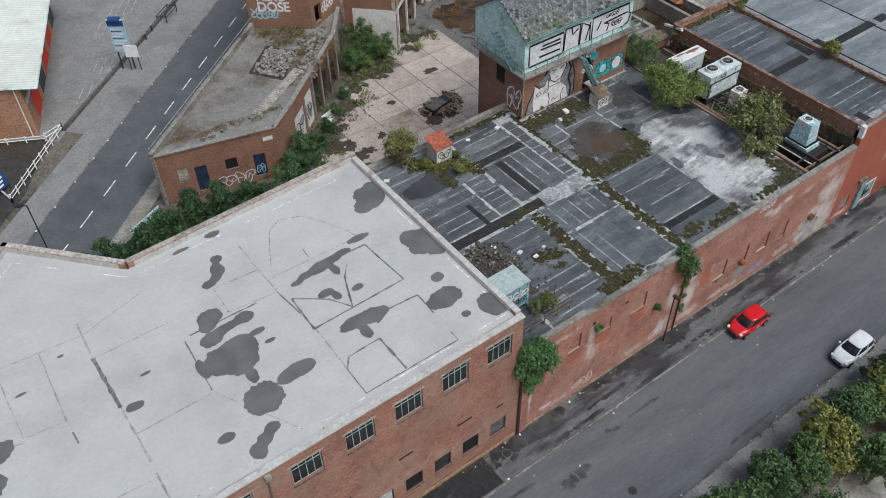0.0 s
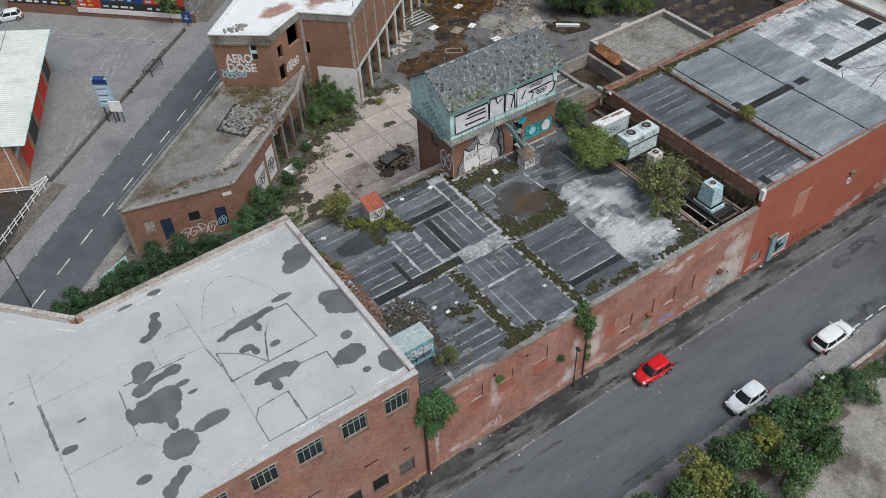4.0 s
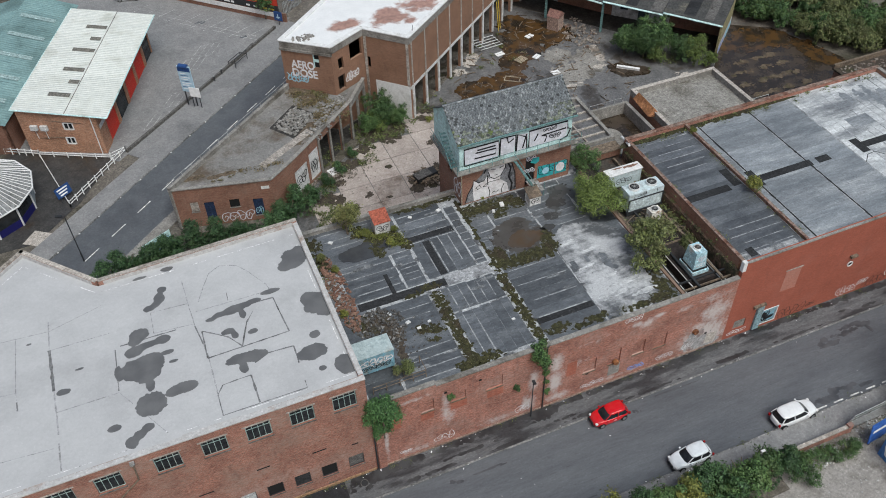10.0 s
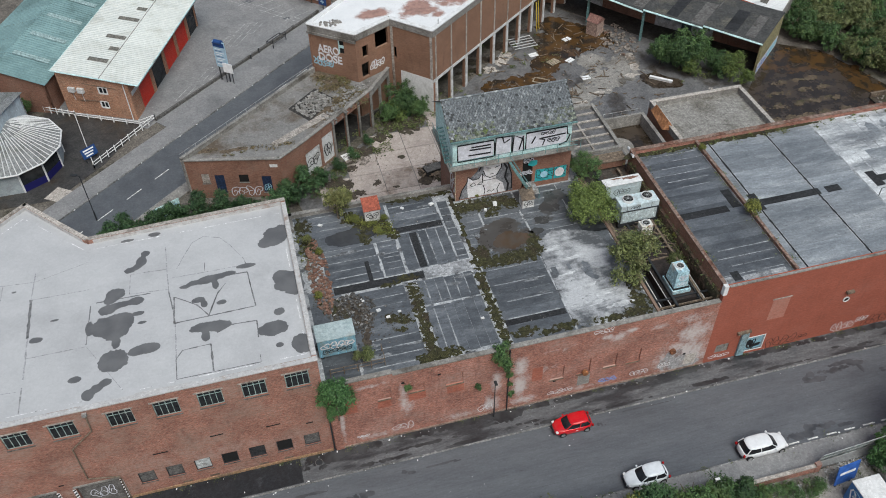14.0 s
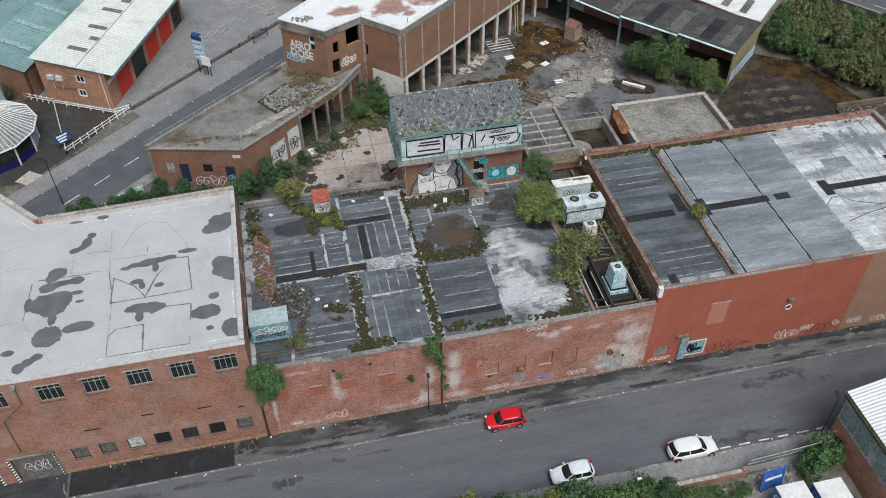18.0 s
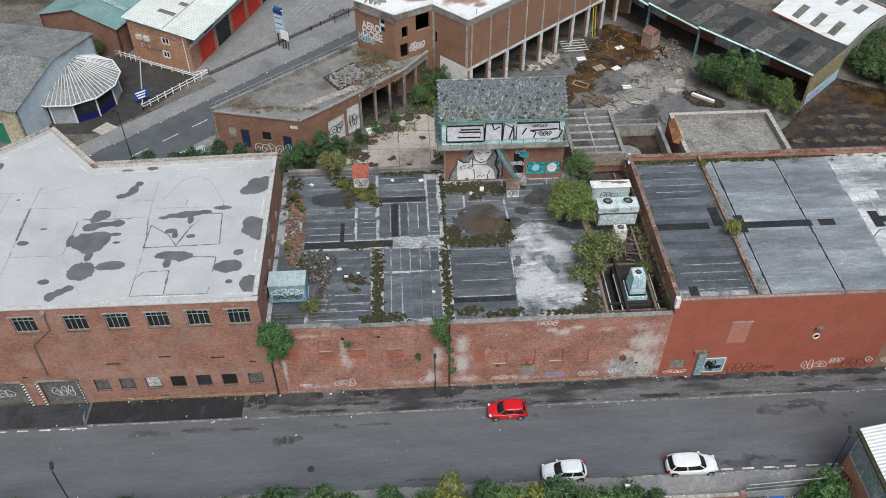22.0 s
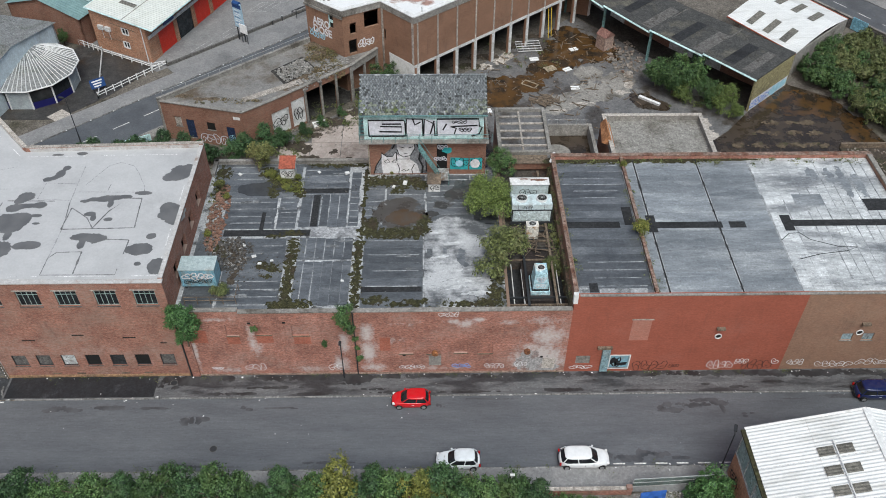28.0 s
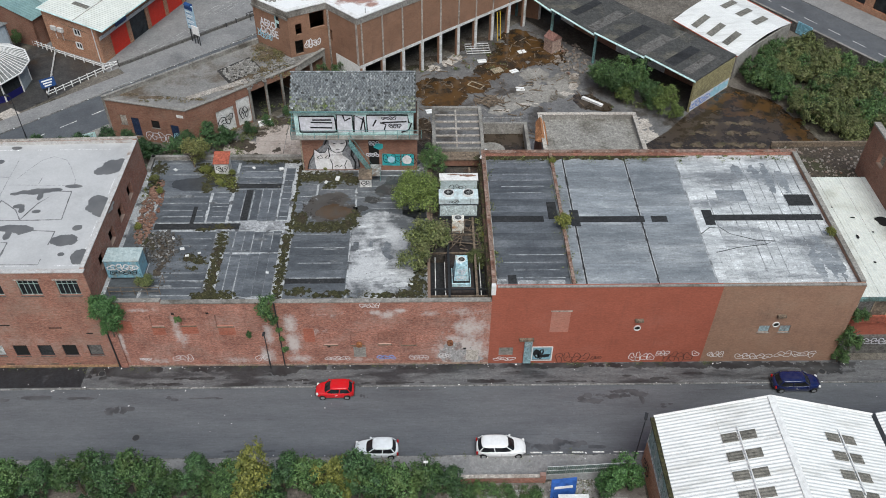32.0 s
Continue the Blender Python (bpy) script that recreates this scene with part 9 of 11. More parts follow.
for i, lobes in enumerate(RUST):
    part("dirt_patch", pool(B(), lobes, LR + 0.004 + 0.001 * i, 0.1, 0.9, 0.6, 670 + i), roof_dirt, low, "brown dirt and moss on the roof")
# lies flat on the roof; the pit's depth is only its shade-dark colour
part("pit_edge", prism(B(), [(2.7, 44.9), (6.5, 48.4), (8.5, 45.6), (4.9, 41.6)], LR, LR + 0.02), floor_shade, low, "flat dark sheet standing for a sunken rubble pit")
bm = B()
for k in range(420):
    a, b = rnd.random(), rnd.random()
    p = Vector((3.1, 44.9)) + Vector((3.4, 3.0)) * a + Vector((1.9, -2.8)) * b
    s = rnd.uniform(0.06, 0.2)
    box(bm, -s, -s * .6, -s * .5, s, s * .6, s * .5, pose(p.x, p.y, LR + 0.05 + 0.25 * math.sin(math.pi * a) * math.sin(math.pi * b) * rnd.random(), rnd.uniform(-30, 30), rnd.uniform(-30, 30), rnd.uniform(0, 180)))
for k in range(220):
    p = Vector((7.0, 40.9)).lerp(Vector((12.6, 47.6)), rnd.random()) + Vector((rnd.uniform(-0.9, 0.9), rnd.uniform(-0.9, 0.9)))
    s = rnd.uniform(0.05, 0.2)
    box(bm, -s, -s * .6, -s * .5, s, s * .6, s * .5, pose(p.x, p.y, LR + 0.08, rnd.uniform(-30, 30), 0, rnd.uniform(0, 180)))
tagged(part("roof_rubble", bm, rubble_grey), "broken masonry spread over the low roof", "rubble", kind="stuff")
bm = B()
for k in range(26):
    p = Vector((0.7, 37.7)).lerp(Vector((7.4, 41.9)), k / 25)
    box(bm, -0.14, -0.5, 0, 0.14, 0.5, 0.05, pose(p.x - 0.5, p.y + 0.5, LR, 0, 0, 32 + rnd.uniform(-3, 3)))
part("paving_strip", bm, concrete_pale, low, "row of loose paving slabs")["kind"] = "stuff"

# ---- tall brick block with the white roof ----
aero = empty("derelict_block", "derelict brown brick block with concrete bands and white roof", "building")
AP = [(7.0, 52.8), (12.2, 48.55), (17.1, 51.2), (21.5, 46.7), (48.5, 69.4), (32.0, 76.5)]
AH = 12.0
ops = {0: [(4.3, 5.0, 8.9, 10.7)], 1: [(1.0, 1.9, 8.3, 9.9), (3.1, 5.2, 8.7, 11.0), (0.7, 1.9, 5.45, 7.5)], 2: [(0.35, 0.85, 6.6, 8.2)], 3: [(0.9 + 3.45 * i, 3.75 + 3.45 * i, 0.0, 4.6) for i in range(10)], 4: [], 5: []}
for k in range(6):
    p, q = AP[k], AP[(k + 1) % 6]
    part("wall", moved(walled(B(), dist(p, q), AH - 0.9, 0.35, ops[k]), along(p, q, GROUND)), brick_tan, aero)
    part("parapet", moved(box(B(), 0, -0.08, AH - 0.9 + 0.004 * k, dist(p, q), 0.45, AH), along(p, q, GROUND)), concrete, aero, "stained concrete parapet band")
    part("coping", moved(box(B(), -0.05, -0.16, AH + 0.001, dist(p, q) + 0.05, 0.5, AH + 0.12 + 0.005 * k), along(p, q, GROUND)), white_paint, aero)
part("roof", prism(B(), [(7.7, 52.9), (12.2, 49.15), (17.1, 51.8), (21.5, 47.4), (47.8, 69.3), (32.0, 75.9)], GROUND + AH - 0.3, GROUND + AH + 0.04), aero_roof, aero, "white roof with rusty red stains")
part("floor", prism(B(), [(7.7, 52.9), (12.2, 49.15), (17.1, 51.8), (21.5, 47.4), (47.8, 69.3), (32.0, 75.9)], GROUND + 4.7, GROUND + 4.9), floor_shade, aero)
m3 = along(AP[3], AP[4], GROUND)
for i in range(11):
    x = 0.62 + 3.45 * i
    part("column", moved(box(B(), x - 0.22, -0.14, 0, x + 0.22, -0.002, 5.0), m3), white_wall, aero, "pale concrete column")
    part("mullion", moved(box(B(), x - 0.1, -0.1, 5.0, x + 0.1, -0.002, AH - 0.9), m3), concrete_pale, aero)
part("beam", moved(box(B(), 0, -0.06, 4.6, dist(AP[3], AP[4]), -0.002, 5.0), m3), white_wall, aero)
m2 = along(AP[2], AP[3], GROUND)
part("render", moved(box(B(), 1.4, -0.03, 0, dist(AP[2], AP[3]), -0.002, 5.0), m2), white_paint, aero, "white rendered lower wall")
for x in (0.25, dist(AP[2], AP[3]) - 0.2):
    part("mullion", moved(box(B(), x - 0.18, -0.06, 5.0 if x > 1 else 0, x + 0.18, -0.002, AH - 0.9), m2), concrete_pale, aero)
m0 = along(AP[0], AP[1], GROUND)
part("cornice", moved(box(B(), -0.1, -0.2, AH - 1.2, dist(AP[0], AP[1]) + 0.1, -0.002, AH - 0.9), m0), concrete, aero)
w = part("window", moved(box(B(), 4.3, 0.1, 8.9, 5.0, 0.15, 10.7), m0), void_dark, aero)
part("frame", moved(box(box(B(), 4.25, -0.04, 8.85, 4.36, 0.1, 10.75), 4.36, -0.04, 9.7, 5.0, 0.0, 10.1), m0), teal_paint, w)
fa = wall_frame(AP[0], AP[1], 0.02)
part("graffiti", tag_scribble(B(), wall_frame(AP[1], AP[2], 0.012), 2.1, GROUND + 6.0, 2.2, 1.2, 43, 0.16, 4), spray_white, aero, "white sprayed letters")
text_part("AERO", 1.75, spray_white, aero, fa @ Matrix.Translation((2.75, GROUND + 8.5, 0)) @ Matrix.Diagonal((0.68, 0.86, 1, 1)), label="white painted block letters", bold=0.055)
text_part("DOSE", 1.75, spray_white, aero, fa @ Matrix.Translation((2.85, GROUND + 7.3, 0.002)) @ Matrix.Diagonal((0.78, 0.86, 1, 1)), label="white painted block letters", bold=0.055)
part("graffiti", tag_scribble(B(), wall_frame(AP[0], AP[1], 0.012), 0.3, GROUND + 6.4, 2.9, 1.2, 41, 0.16, 5), spray_sky, aero)
part("mast", bar(B(), (22.6, 47.9, GROUND + AH), (22.6, 47.9, GROUND + AH + 0.9), 0.05), grey_metal, aero)
rb = B()
rubble(rb, 9.8, 52.0, GROUND + AH + 0.04, 1.4, 0.8, 30, 51, (0.1, 0.5), 0.1)
tagged(part("roof_debris", rb, concrete), "grey sheets lying on the white roof", "debris", kind="stuff")
lad = empty("ladder", "striped steel ladder leaning in the loading bays", "ladder", (0, 0, 0))
pl = Vector(AP[3]).lerp(Vector(AP[4]), 0.72) + Vector((0.5, -0.6))
for s in (0, 0.6):
    part("stile", bar(B(), (pl.x + s * 0.76, pl.y + s * 0.64, GROUND), (pl.x + s * 0.76 - 0.3, pl.y + s * 0.64 + 0.35, GROUND + 4.6), 0.06), sign_yellow, lad)
for k in range(9):
    a = Vector((pl.x, pl.y, GROUND)).lerp(Vector((pl.x - 0.3, pl.y + 0.35, GROUND + 4.6)), (k + 0.5) / 9)
    part("rung", bar(B(), a, a + Vector((0.456, 0.384, 0)), 0.03, 4), dark_metal, lad)

# ---- yard behind ----
yard = slab("yard_concrete", [(3.0, 27.5), (60.0, 24.0), (82, 30), (80, 44), (66, 44.0), (46, 69), (21.5, 46.5), (14, 45), (4, 37.5), (1.5, 34)], GROUND - 0.2, GROUND + 0.006, concrete_wet, "damp grey concrete works yard", "yard")
slab_me = {}
for i in range(6):
    for j in range(6):
        x, y = 4.4 + 3.9 * i, 25.4 + 3.7 * j
        cx, cy = x + 2, y + 2
        if cy > 36.5 + (cx - 3.3) * 0.755 - 2.2 or cx > 27.5 or (cx > 15.5 and cy < 31) or (cx < 6 and cy < 31):
            continue
        b = box(B(), 0, 0, 0, 3.82, 3.62, 0.05)
        if "s" not in slab_me:
            slab_me["s"] = bpy.data.meshes.new("paving_slab")
            b.to_mesh(slab_me["s"])
            slab_me["s"].materials.append(concrete_pink)
        b.free()
        share("paving_slab", slab_me["s"], yard, pose(x, y, GROUND))
tagged(part("brown_puddle", pool(B(), ((31.2, 48.4, 2.0, 3.2), (34.2, 48.8, 2.2, 2.8), (33.0, 45.6, 2.2, 1.5), (37.4, 50.0, 2.0, 2.3), (39.6, 53.4, 2.0, 2.6), (42.2, 57.2, 2.6, 3.9), (45.6, 60.0, 3.2, 4.4), (49.2, 58.6, 2.4, 3.2), (44.2, 63.4, 2.4, 2.0)), GROUND + 0.062, 0.2, 0.45, 1.3, 701), water_brown), "brown rusty standing water in the yard", "puddle", "yard puddles")
tagged(part("brown_puddle", pool(B(), ((69.8, 44.6, 2.2, 1.4), (73.5, 45.6, 2.8, 2.0), (76.8, 43.4, 2.2, 2.6), (79.4, 38.6, 1.7, 3.2), (72.6, 42.6, 2.6, 0.9), (80.4, 34.6, 1.5, 1.8)), GROUND + 0.064, 0.2, 0.6, 1.2, 702), water_brown), "brown rusty water below the thicket", "puddle", "yard puddles")
bm = B()
pool(bm, ((52.6, 45.6, 1.8, 2.0), (54.6, 44.2, 1.6, 1.2)), GROUND + 0.05, 0.2, 0.35, 1.4, 720)
pool(bm, ((29.8, 38.5, 1.6, 3.0), (30.4, 34.5, 1.2, 2.2)), GROUND + 0.051, 0.2, 0.35, 1.4, 721)
flat_poly(bm, [(57.2, 31.2), (83.5, 31.2), (81.4, 38.0), (78.6, 46.0), (73.4, 49.4), (67.9, 44.6), (62.4, 38.4), (58.6, 35.2)], GROUND + 0.045)
tagged(part("dark_puddle", bm, water_dark), "dark shallow water with paler tones for mud and reflections", "puddle", kind="stuff")
bm = B()
for i, lobes in enumerate((((31.0, 54.4, 1.6, 0.8), (33.6, 56.2, 1.4, 1.0), (35.0, 57.6, 0.9, 0.8)), ((51.8, 52.0, 0.8, 1.2), (51.4, 49.6, 0.6, 1.3), (50.0, 47.6, 1.0, 0.5)), ((58.8, 37.6, 1.6, 1.4), (60.4, 36.8, 1.2, 1.0), (59.6, 40.2, 1.0, 1.4)), ((44.0, 45.0, 1.4, 0.3), (41.0, 43.4, 1.0, 0.3)))):
    pool(bm, lobes, GROUND + 0.034 + 0.002 * i, 0.16, 0.8, 0.8, 780 + i)
tagged(part("concrete_patch", bm, concrete_pale), "worn pale concrete patches in the yard", "concrete", kind="stuff")
bm = B()
pool(bm, ((47.0, 48.0, 3.4, 2.2), (50.2, 50.4, 2.0, 2.4), (43.0, 45.6, 3.2, 1.8), (40.4, 43.6, 1.8, 1.0), (46.0, 52.4, 2.0, 2.0)), GROUND + 0.026, 0.2, 0.7, 1.1, 790)
tagged(part("concrete_fan", bm, concrete), "dry grey concrete fan between the puddles", "concrete", kind="stuff")
# lighter ragged patches: mud together with sky reflections painted onto the flood
bm = B()
pool(bm, [(x, y, 0.9, 0.45) for x in (61, 63.5, 66, 68.5, 71, 73.5) for y in (32.6, 35.2, 37.8, 40.2) if y < 33 + (x - 59)], GROUND + 0.07, 0.14, 1.9, 0.9, 745)
tagged(part("mud_reflection_patch", bm, roof_dirt), "brown patches for mud and painted reflections on the flooded yard", "mud", kind="stuff")
weed_carpet("yard_weeds", [(4.0, 36.5, 8.0, 40.0, 900), (8.0, 39.5, 14.5, 45.0, 900), (13.0, 44.0, 20.0, 48.5, 1600), (20.5, 45.5, 27, 51, 700), (3.0, 24.0, 16.0, 26.5, 1500), (4.0, 31.0, 7.0, 35.0, 700), (28, 53, 42, 62, 400), (56, 44, 66, 47, 600), (-19, 28.0, 2, 31, 2500)], GROUND + 0.03, leaf_olive, "rank weeds along the yard's edges", 75, (0.06, 0.18), 0.35)
weed_carpet("low_roof_weeds", [(6.8, 47.5, 11.0, 51.0, 1500), (8.0, 43.0, 12.4, 47.5, 1300), (-6, 37.2, 2.6, 38.2, 400), (9.0, 43.0, 12.6, 46.0, 300)], LR, leaf_mat("leaf_dry", (0.09, 0.075, 0.035), (0.17, 0.13, 0.065), (0.13, 0.13, 0.05)), "dry weeds over the low roof's rubble", 76)
bm = B()
DIRT = (((15.6, 45.0, 1.6, 1.3), (17.4, 44.4, 1.4, 1.4), (13.4, 43.2, 1.4, 1.0), (19.2, 45.6, 1.2, 0.8)), ((6.3, 36.0, 1.2, 1.0), (8.4, 38.6, 1.6, 1.0), (10.8, 41.0, 1.6, 1.0), (7.4, 35.2, 1.0, 0.9)), ((18.6, 34.6, 1.9, 1.4), (20.6, 36.0, 1.2, 0.9), (17.0, 33.4, 0.9, 0.7)), ((24.6, 47.6, 2.4, 0.6), (22.6, 46.4, 1.0, 0.6)), ((29.0, 54.6, 2.2, 0.7), (31.6, 57.0, 2.6, 0.8), (35.0, 60.0, 2.0, 0.8), (38.6, 62.8, 2.0, 0.7)), ((8.4, 33.0, 1.3, 0.8), (6.4, 31.4, 1.4, 0.8)), ((11.2, 34.4, 0.5, 0.6),), ((13.4, 33.2, 0.4, 0.25),), ((12.4, 38.0, 0.35, 0.2),), ((15.2, 38.6, 0.45, 0.3),), ((22.0, 41.0, 0.8, 0.5),), ((11.6, 28.6, 1.6, 0.5), (14.6, 28.4, 1.2, 0.4)), ((5.0, 27.6, 1.4, 0.8),), ((10.6, 31.0, 0.6, 0.3),))
for i, lobes in enumerate(DIRT):
    pool(bm, lobes, GROUND + 0.056 + 0.001 * i, 0.12, 0.85, 0.7, 760 + i)
tagged(part("dirt_patch", bm, dirt), "dark wet dirt and moss over the concrete", "dirt", kind="stuff")
for k, (x, y, s, t) in enumerate(((44.8, 59.0, 0.6, 20), (38.7, 56.3, 0.65, 10), (43.2, 53.5, 0.6, 30), (43.7, 48.7, 0.6, 5), (9.0, 40.6, 0.9, 20), (31.1, 43.2, 0.7, 15))):
    e = empty("white_board", "square white board lying in the flooded yard", "board", (x, y, GROUND + 0.075), t, "white boards")
    part("panel", box(B(), -s, -s * 0.7, 0, s, s * 0.7, 0.06), sign_white, e)
    part("batten", box(B(), -s, -0.05, 0.06, s, 0.05, 0.09), white_wall, e)
bench = empty("long_board", "long white plank stranded beside the bushes", "board", (53.4, 45.4, GROUND + 0.06), -40)
part("plank", box(B(), -1.6, -0.28, 0, 1.6, 0.28, 0.22), sign_white, bench)
part("edge", box(B(), -1.6, -0.32, 0.22, 1.6, -0.25, 0.3), white_wall, bench)
rack = empty("steel_rack", "fallen rusty steel grid rack in the puddle", "rack", (38.2, 59.6, GROUND + 0.07), 5)
for i in range(5):
    part("bar_long", bar(B(), (-1.8, -1.4 + 0.7 * i, 0.25), (1.8, -1.4 + 0.7 * i, 0.25), 0.06), white_wall, rack)
for i in range(5):
    part("bar_cross", bar(B(), (-1.8 + 0.9 * i, -1.4, 0.12), (-1.8 + 0.9 * i, 1.4, 0.12), 0.06), grey_metal, rack)
frame_w = empty("door_frame", "loose wooden door frame in brown water", "frame", (37.5, 49.7, GROUND + 0.07), -35)
for a in ((-1.1, -0.6, 1.1, -0.48), (-1.1, 0.48, 1.1, 0.6), (-1.1, -0.48, -0.98, 0.48), (0.98, -0.48, 1.1, 0.48)):
    part("rail", box(B(), a[0], a[1], 0, a[2], a[3], 0.08), wood_pale, frame_w)
pallet = empty("pallet", "yellowed wooden pallet in the puddle", "pallet", (40.8, 53.6, GROUND + 0.07), 25)
for i in range(5):
    part("slat", box(B(), -0.8, -0.6 + 0.27 * i, 0.1, 0.8, -0.42 + 0.27 * i, 0.14), wood_pale, pallet)
for x in (-0.75, 0, 0.65):
    part("bearer", box(B(), x, -0.6, 0, x + 0.1, 0.66, 0.1), wood_pale, pallet)
bm = B()
for k in range(210):
    x, y = rnd.uniform(28, 52), rnd.uniform(36, 66)
    if y > 46 + (x - 21) * 0.84:
        continue
    l = rnd.uniform(0.3, 1.6)
    box(bm, -l / 2, -0.06, 0, l / 2, 0.06, 0.06, pose(x, y, GROUND + 0.08, rnd.uniform(-5, 5), 0, rnd.uniform(0, 180)))
for k in range(60):
    a = rnd.uniform(0, 6.28)
    l = rnd.uniform(0.4, 1.8)
    box(bm, -l / 2, -0.08, 0, l / 2, 0.08, 0.08, pose(39.0 + 2.2 * math.cos(a) * rnd.random(), 45.6 + 1.6 * math.sin(a) * rnd.random(), GROUND + 0.1 + 0.2 * rnd.random(), rnd.uniform(-15, 15), 0, rnd.uniform(0, 180)))
for k in range(60):
    a = rnd.uniform(0, 6.28)
    l = rnd.uniform(0.5, 2.0)
    box(bm, -l / 2, -0.1, 0, l / 2, 0.1, 0.1, pose(19.0 + 2.4 * math.cos(a) * rnd.random(), 34.6 + 1.6 * math.sin(a) * rnd.random(), GROUND + 0.1 + 0.4 * rnd.random(), rnd.uniform(-15, 15), 0, rnd.uniform(0, 180)))
tagged(part("timber_debris", bm, wood_old), "scattered broken timber across the yard", "debris", kind="stuff")
bm = B()
rubble(bm, 8.5, 39.4, GROUND + 0.06, 4.5, 1.2, 120, 9, (0.06, 0.3), 0.15)
rubble(bm, 15, 35, GROUND + 0.05, 10, 6, 160, 10, (0.03, 0.14), 0.02)
rubble(bm, 42, 52, GROUND + 0.06, 14, 9, 220, 11, (0.04, 0.2), 0.02)
rubble(bm, 52, 57, GROUND + 0.06, 2.5, 5, 120, 12, (0.1, 0.6), 0.3)
rubble(bm, 3, 24.5, GROUND + 0.0, 6, 1.5, 120, 13, (0.1, 0.4), 0.3)
tagged(part("yard_rubble", bm, rubble_mat), "grit and broken concrete over the yard", "rubble", kind="stuff")
ptank = empty("scrap_box", "low dark steel box lying on the concrete yard", "scrap", (18.6, 34.8, GROUND + 0.05), 12)
part("body", box(B(), -1.4, -0.6, 0, 1.4, 0.6, 0.7), dark_metal, ptank)
part("lid", box(B(), -1.45, -0.65, 0.7, 0.6, 0.65, 0.78), board_grey, ptank)

# ---- annexes north of the hall ----
annex = empty("annex_building", "flat-roofed concrete annexes with upstand walls", "building")
part("body", box(B(), 31.2, 22.6, GROUND, 36.9, 31.9, 8.75), brick_brownred, annex)
part("roof_slab", box(B(), 31.1, 22.6, 8.752, 37.0, 32.0, 8.9), concrete_wet, annex)
for a in ((31.1, 31.6, 37.0, 32.0), (31.1, 23.4, 31.5, 31.6), (36.6, 23.4, 37.0, 31.6), (31.5, 23.4, 36.6, 23.75)):
    part("upstand", box(B(), a[0], a[1], 8.902, a[2], a[3], 9.3), concrete, annex)
for i in range(5):
    part("rib", box(B(), 31.5, 24.9 + 1.4 * i, 8.902, 36.6, 25.1 + 1.4 * i, 9.05), concrete_pale, annex)
part("rib", box(B(), 33.8, 23.75, 8.902, 34.0, 31.6, 9.06), concrete_pale, annex)
for a in ((37.0, 29.2, 42.3, 29.5), (41.9, 21.3, 42.3, 29.2)):
    part("pit_wall", box(B(), a[0], a[1], GROUND, a[2], a[3], 8.7), concrete, annex)
part("pit_floor", box(B(), 37.0, 21.0, 7.0, 41.9, 29.2, 7.2), water_dark, annex, "flooded sunken bay")
part("pit_dry", blob(B(), 38.0, 25.0, 7.21, 1.7, 2.5, 0, 5, 40, 0.15), concrete, annex)
for i in range(5):
    part("rail_post", bar(B(), (37.2 + 1.1 * i, 29.35, 8.7), (37.2 + 1.1 * i, 29.35, 9.4), 0.03), grey_metal, annex)
part("rail", bar(B(), (37.2, 29.35, 9.4), (41.8, 29.35, 9.4), 0.03), grey_metal, annex)
part("body", box(B(), 43.7, 21.3, GROUND, 55.4, 30.9, 8.2), brick_brownred, annex)
part("roof_slab", box(B(), 43.7, 21.3, 8.202, 55.4, 30.9, 8.35), surf("annex_roof", (0.2, 0.19, 0.175), (0.26, 0.25, 0.23), (0.11, 0.1, 0.085), big=0.22, mid=0.8), annex)
for a in ((43.7, 30.5, 55.4, 30.9), (55.0, 21.3, 55.4, 30.5), (43.7, 21.3, 44.1, 30.5)):
    part("upstand", box(B(), a[0], a[1], 8.352, a[2], a[3], 9.0), concrete, annex)
    part("upstand_coping", box(B(), a[0] - 0.04, a[1] - 0.04, 9.002, a[2] + 0.04, a[3] + 0.04, 9.08), concrete_pale, annex)
bm = B()
v = [bm.verts.new(p) for p in ((43.0, 26.0, 8.5), (44.4, 25.2, 8.5), (44.5, 29.6, 8.5), (43.4, 29.8, 8.5), (43.7, 25.9, 9.5), (43.8, 29.4, 9.5))]
for f in ((0, 1, 4), (1, 2, 5, 4), (2, 3, 5), (3, 0, 4, 5), (3, 2, 1, 0)):
    bm.faces.new([v[i] for i in f])
part("rusty_hood", bm, surf("orange_sheet", (0.36, 0.16, 0.07), (0.42, 0.2, 0.1), (0.22, 0.1, 0.05)), annex, "rusty orange sheet hood")
part("brick_stub", box(B(), 32.0, 20.9, 8.8, 36.2, 22.2, 9.6), brick_brownred, annex)
part("stub_top", box(B(), 31.9, 20.8, 9.602, 36.3, 22.3, 9.7), wood_old, annex)
part("pit_beam", box(B(), 37.0, 20.9, 8.7, 70.8, 21.25, 9.0), wood_old, annex)
part("end_pipe", bar(B(), (36.3, 19.6, 10.9), (37.0, 22.2, 10.0), 0.16, 8), white_paint, annex)
gar = empty("flooded_rails", "bent galvanised rails at the edge of the flood", "railing", (0, 0, GROUND))
for i in range(5):
    part("post", bar(B(), (57 + 2.2 * i, 31.0, 0), (57 + 2.2 * i, 31.0, 1.1), 0.04), galv, gar)
part("rail", bar(B(), (57, 31.0, 1.1), (65.8, 31.0, 1.1), 0.035), galv, gar)

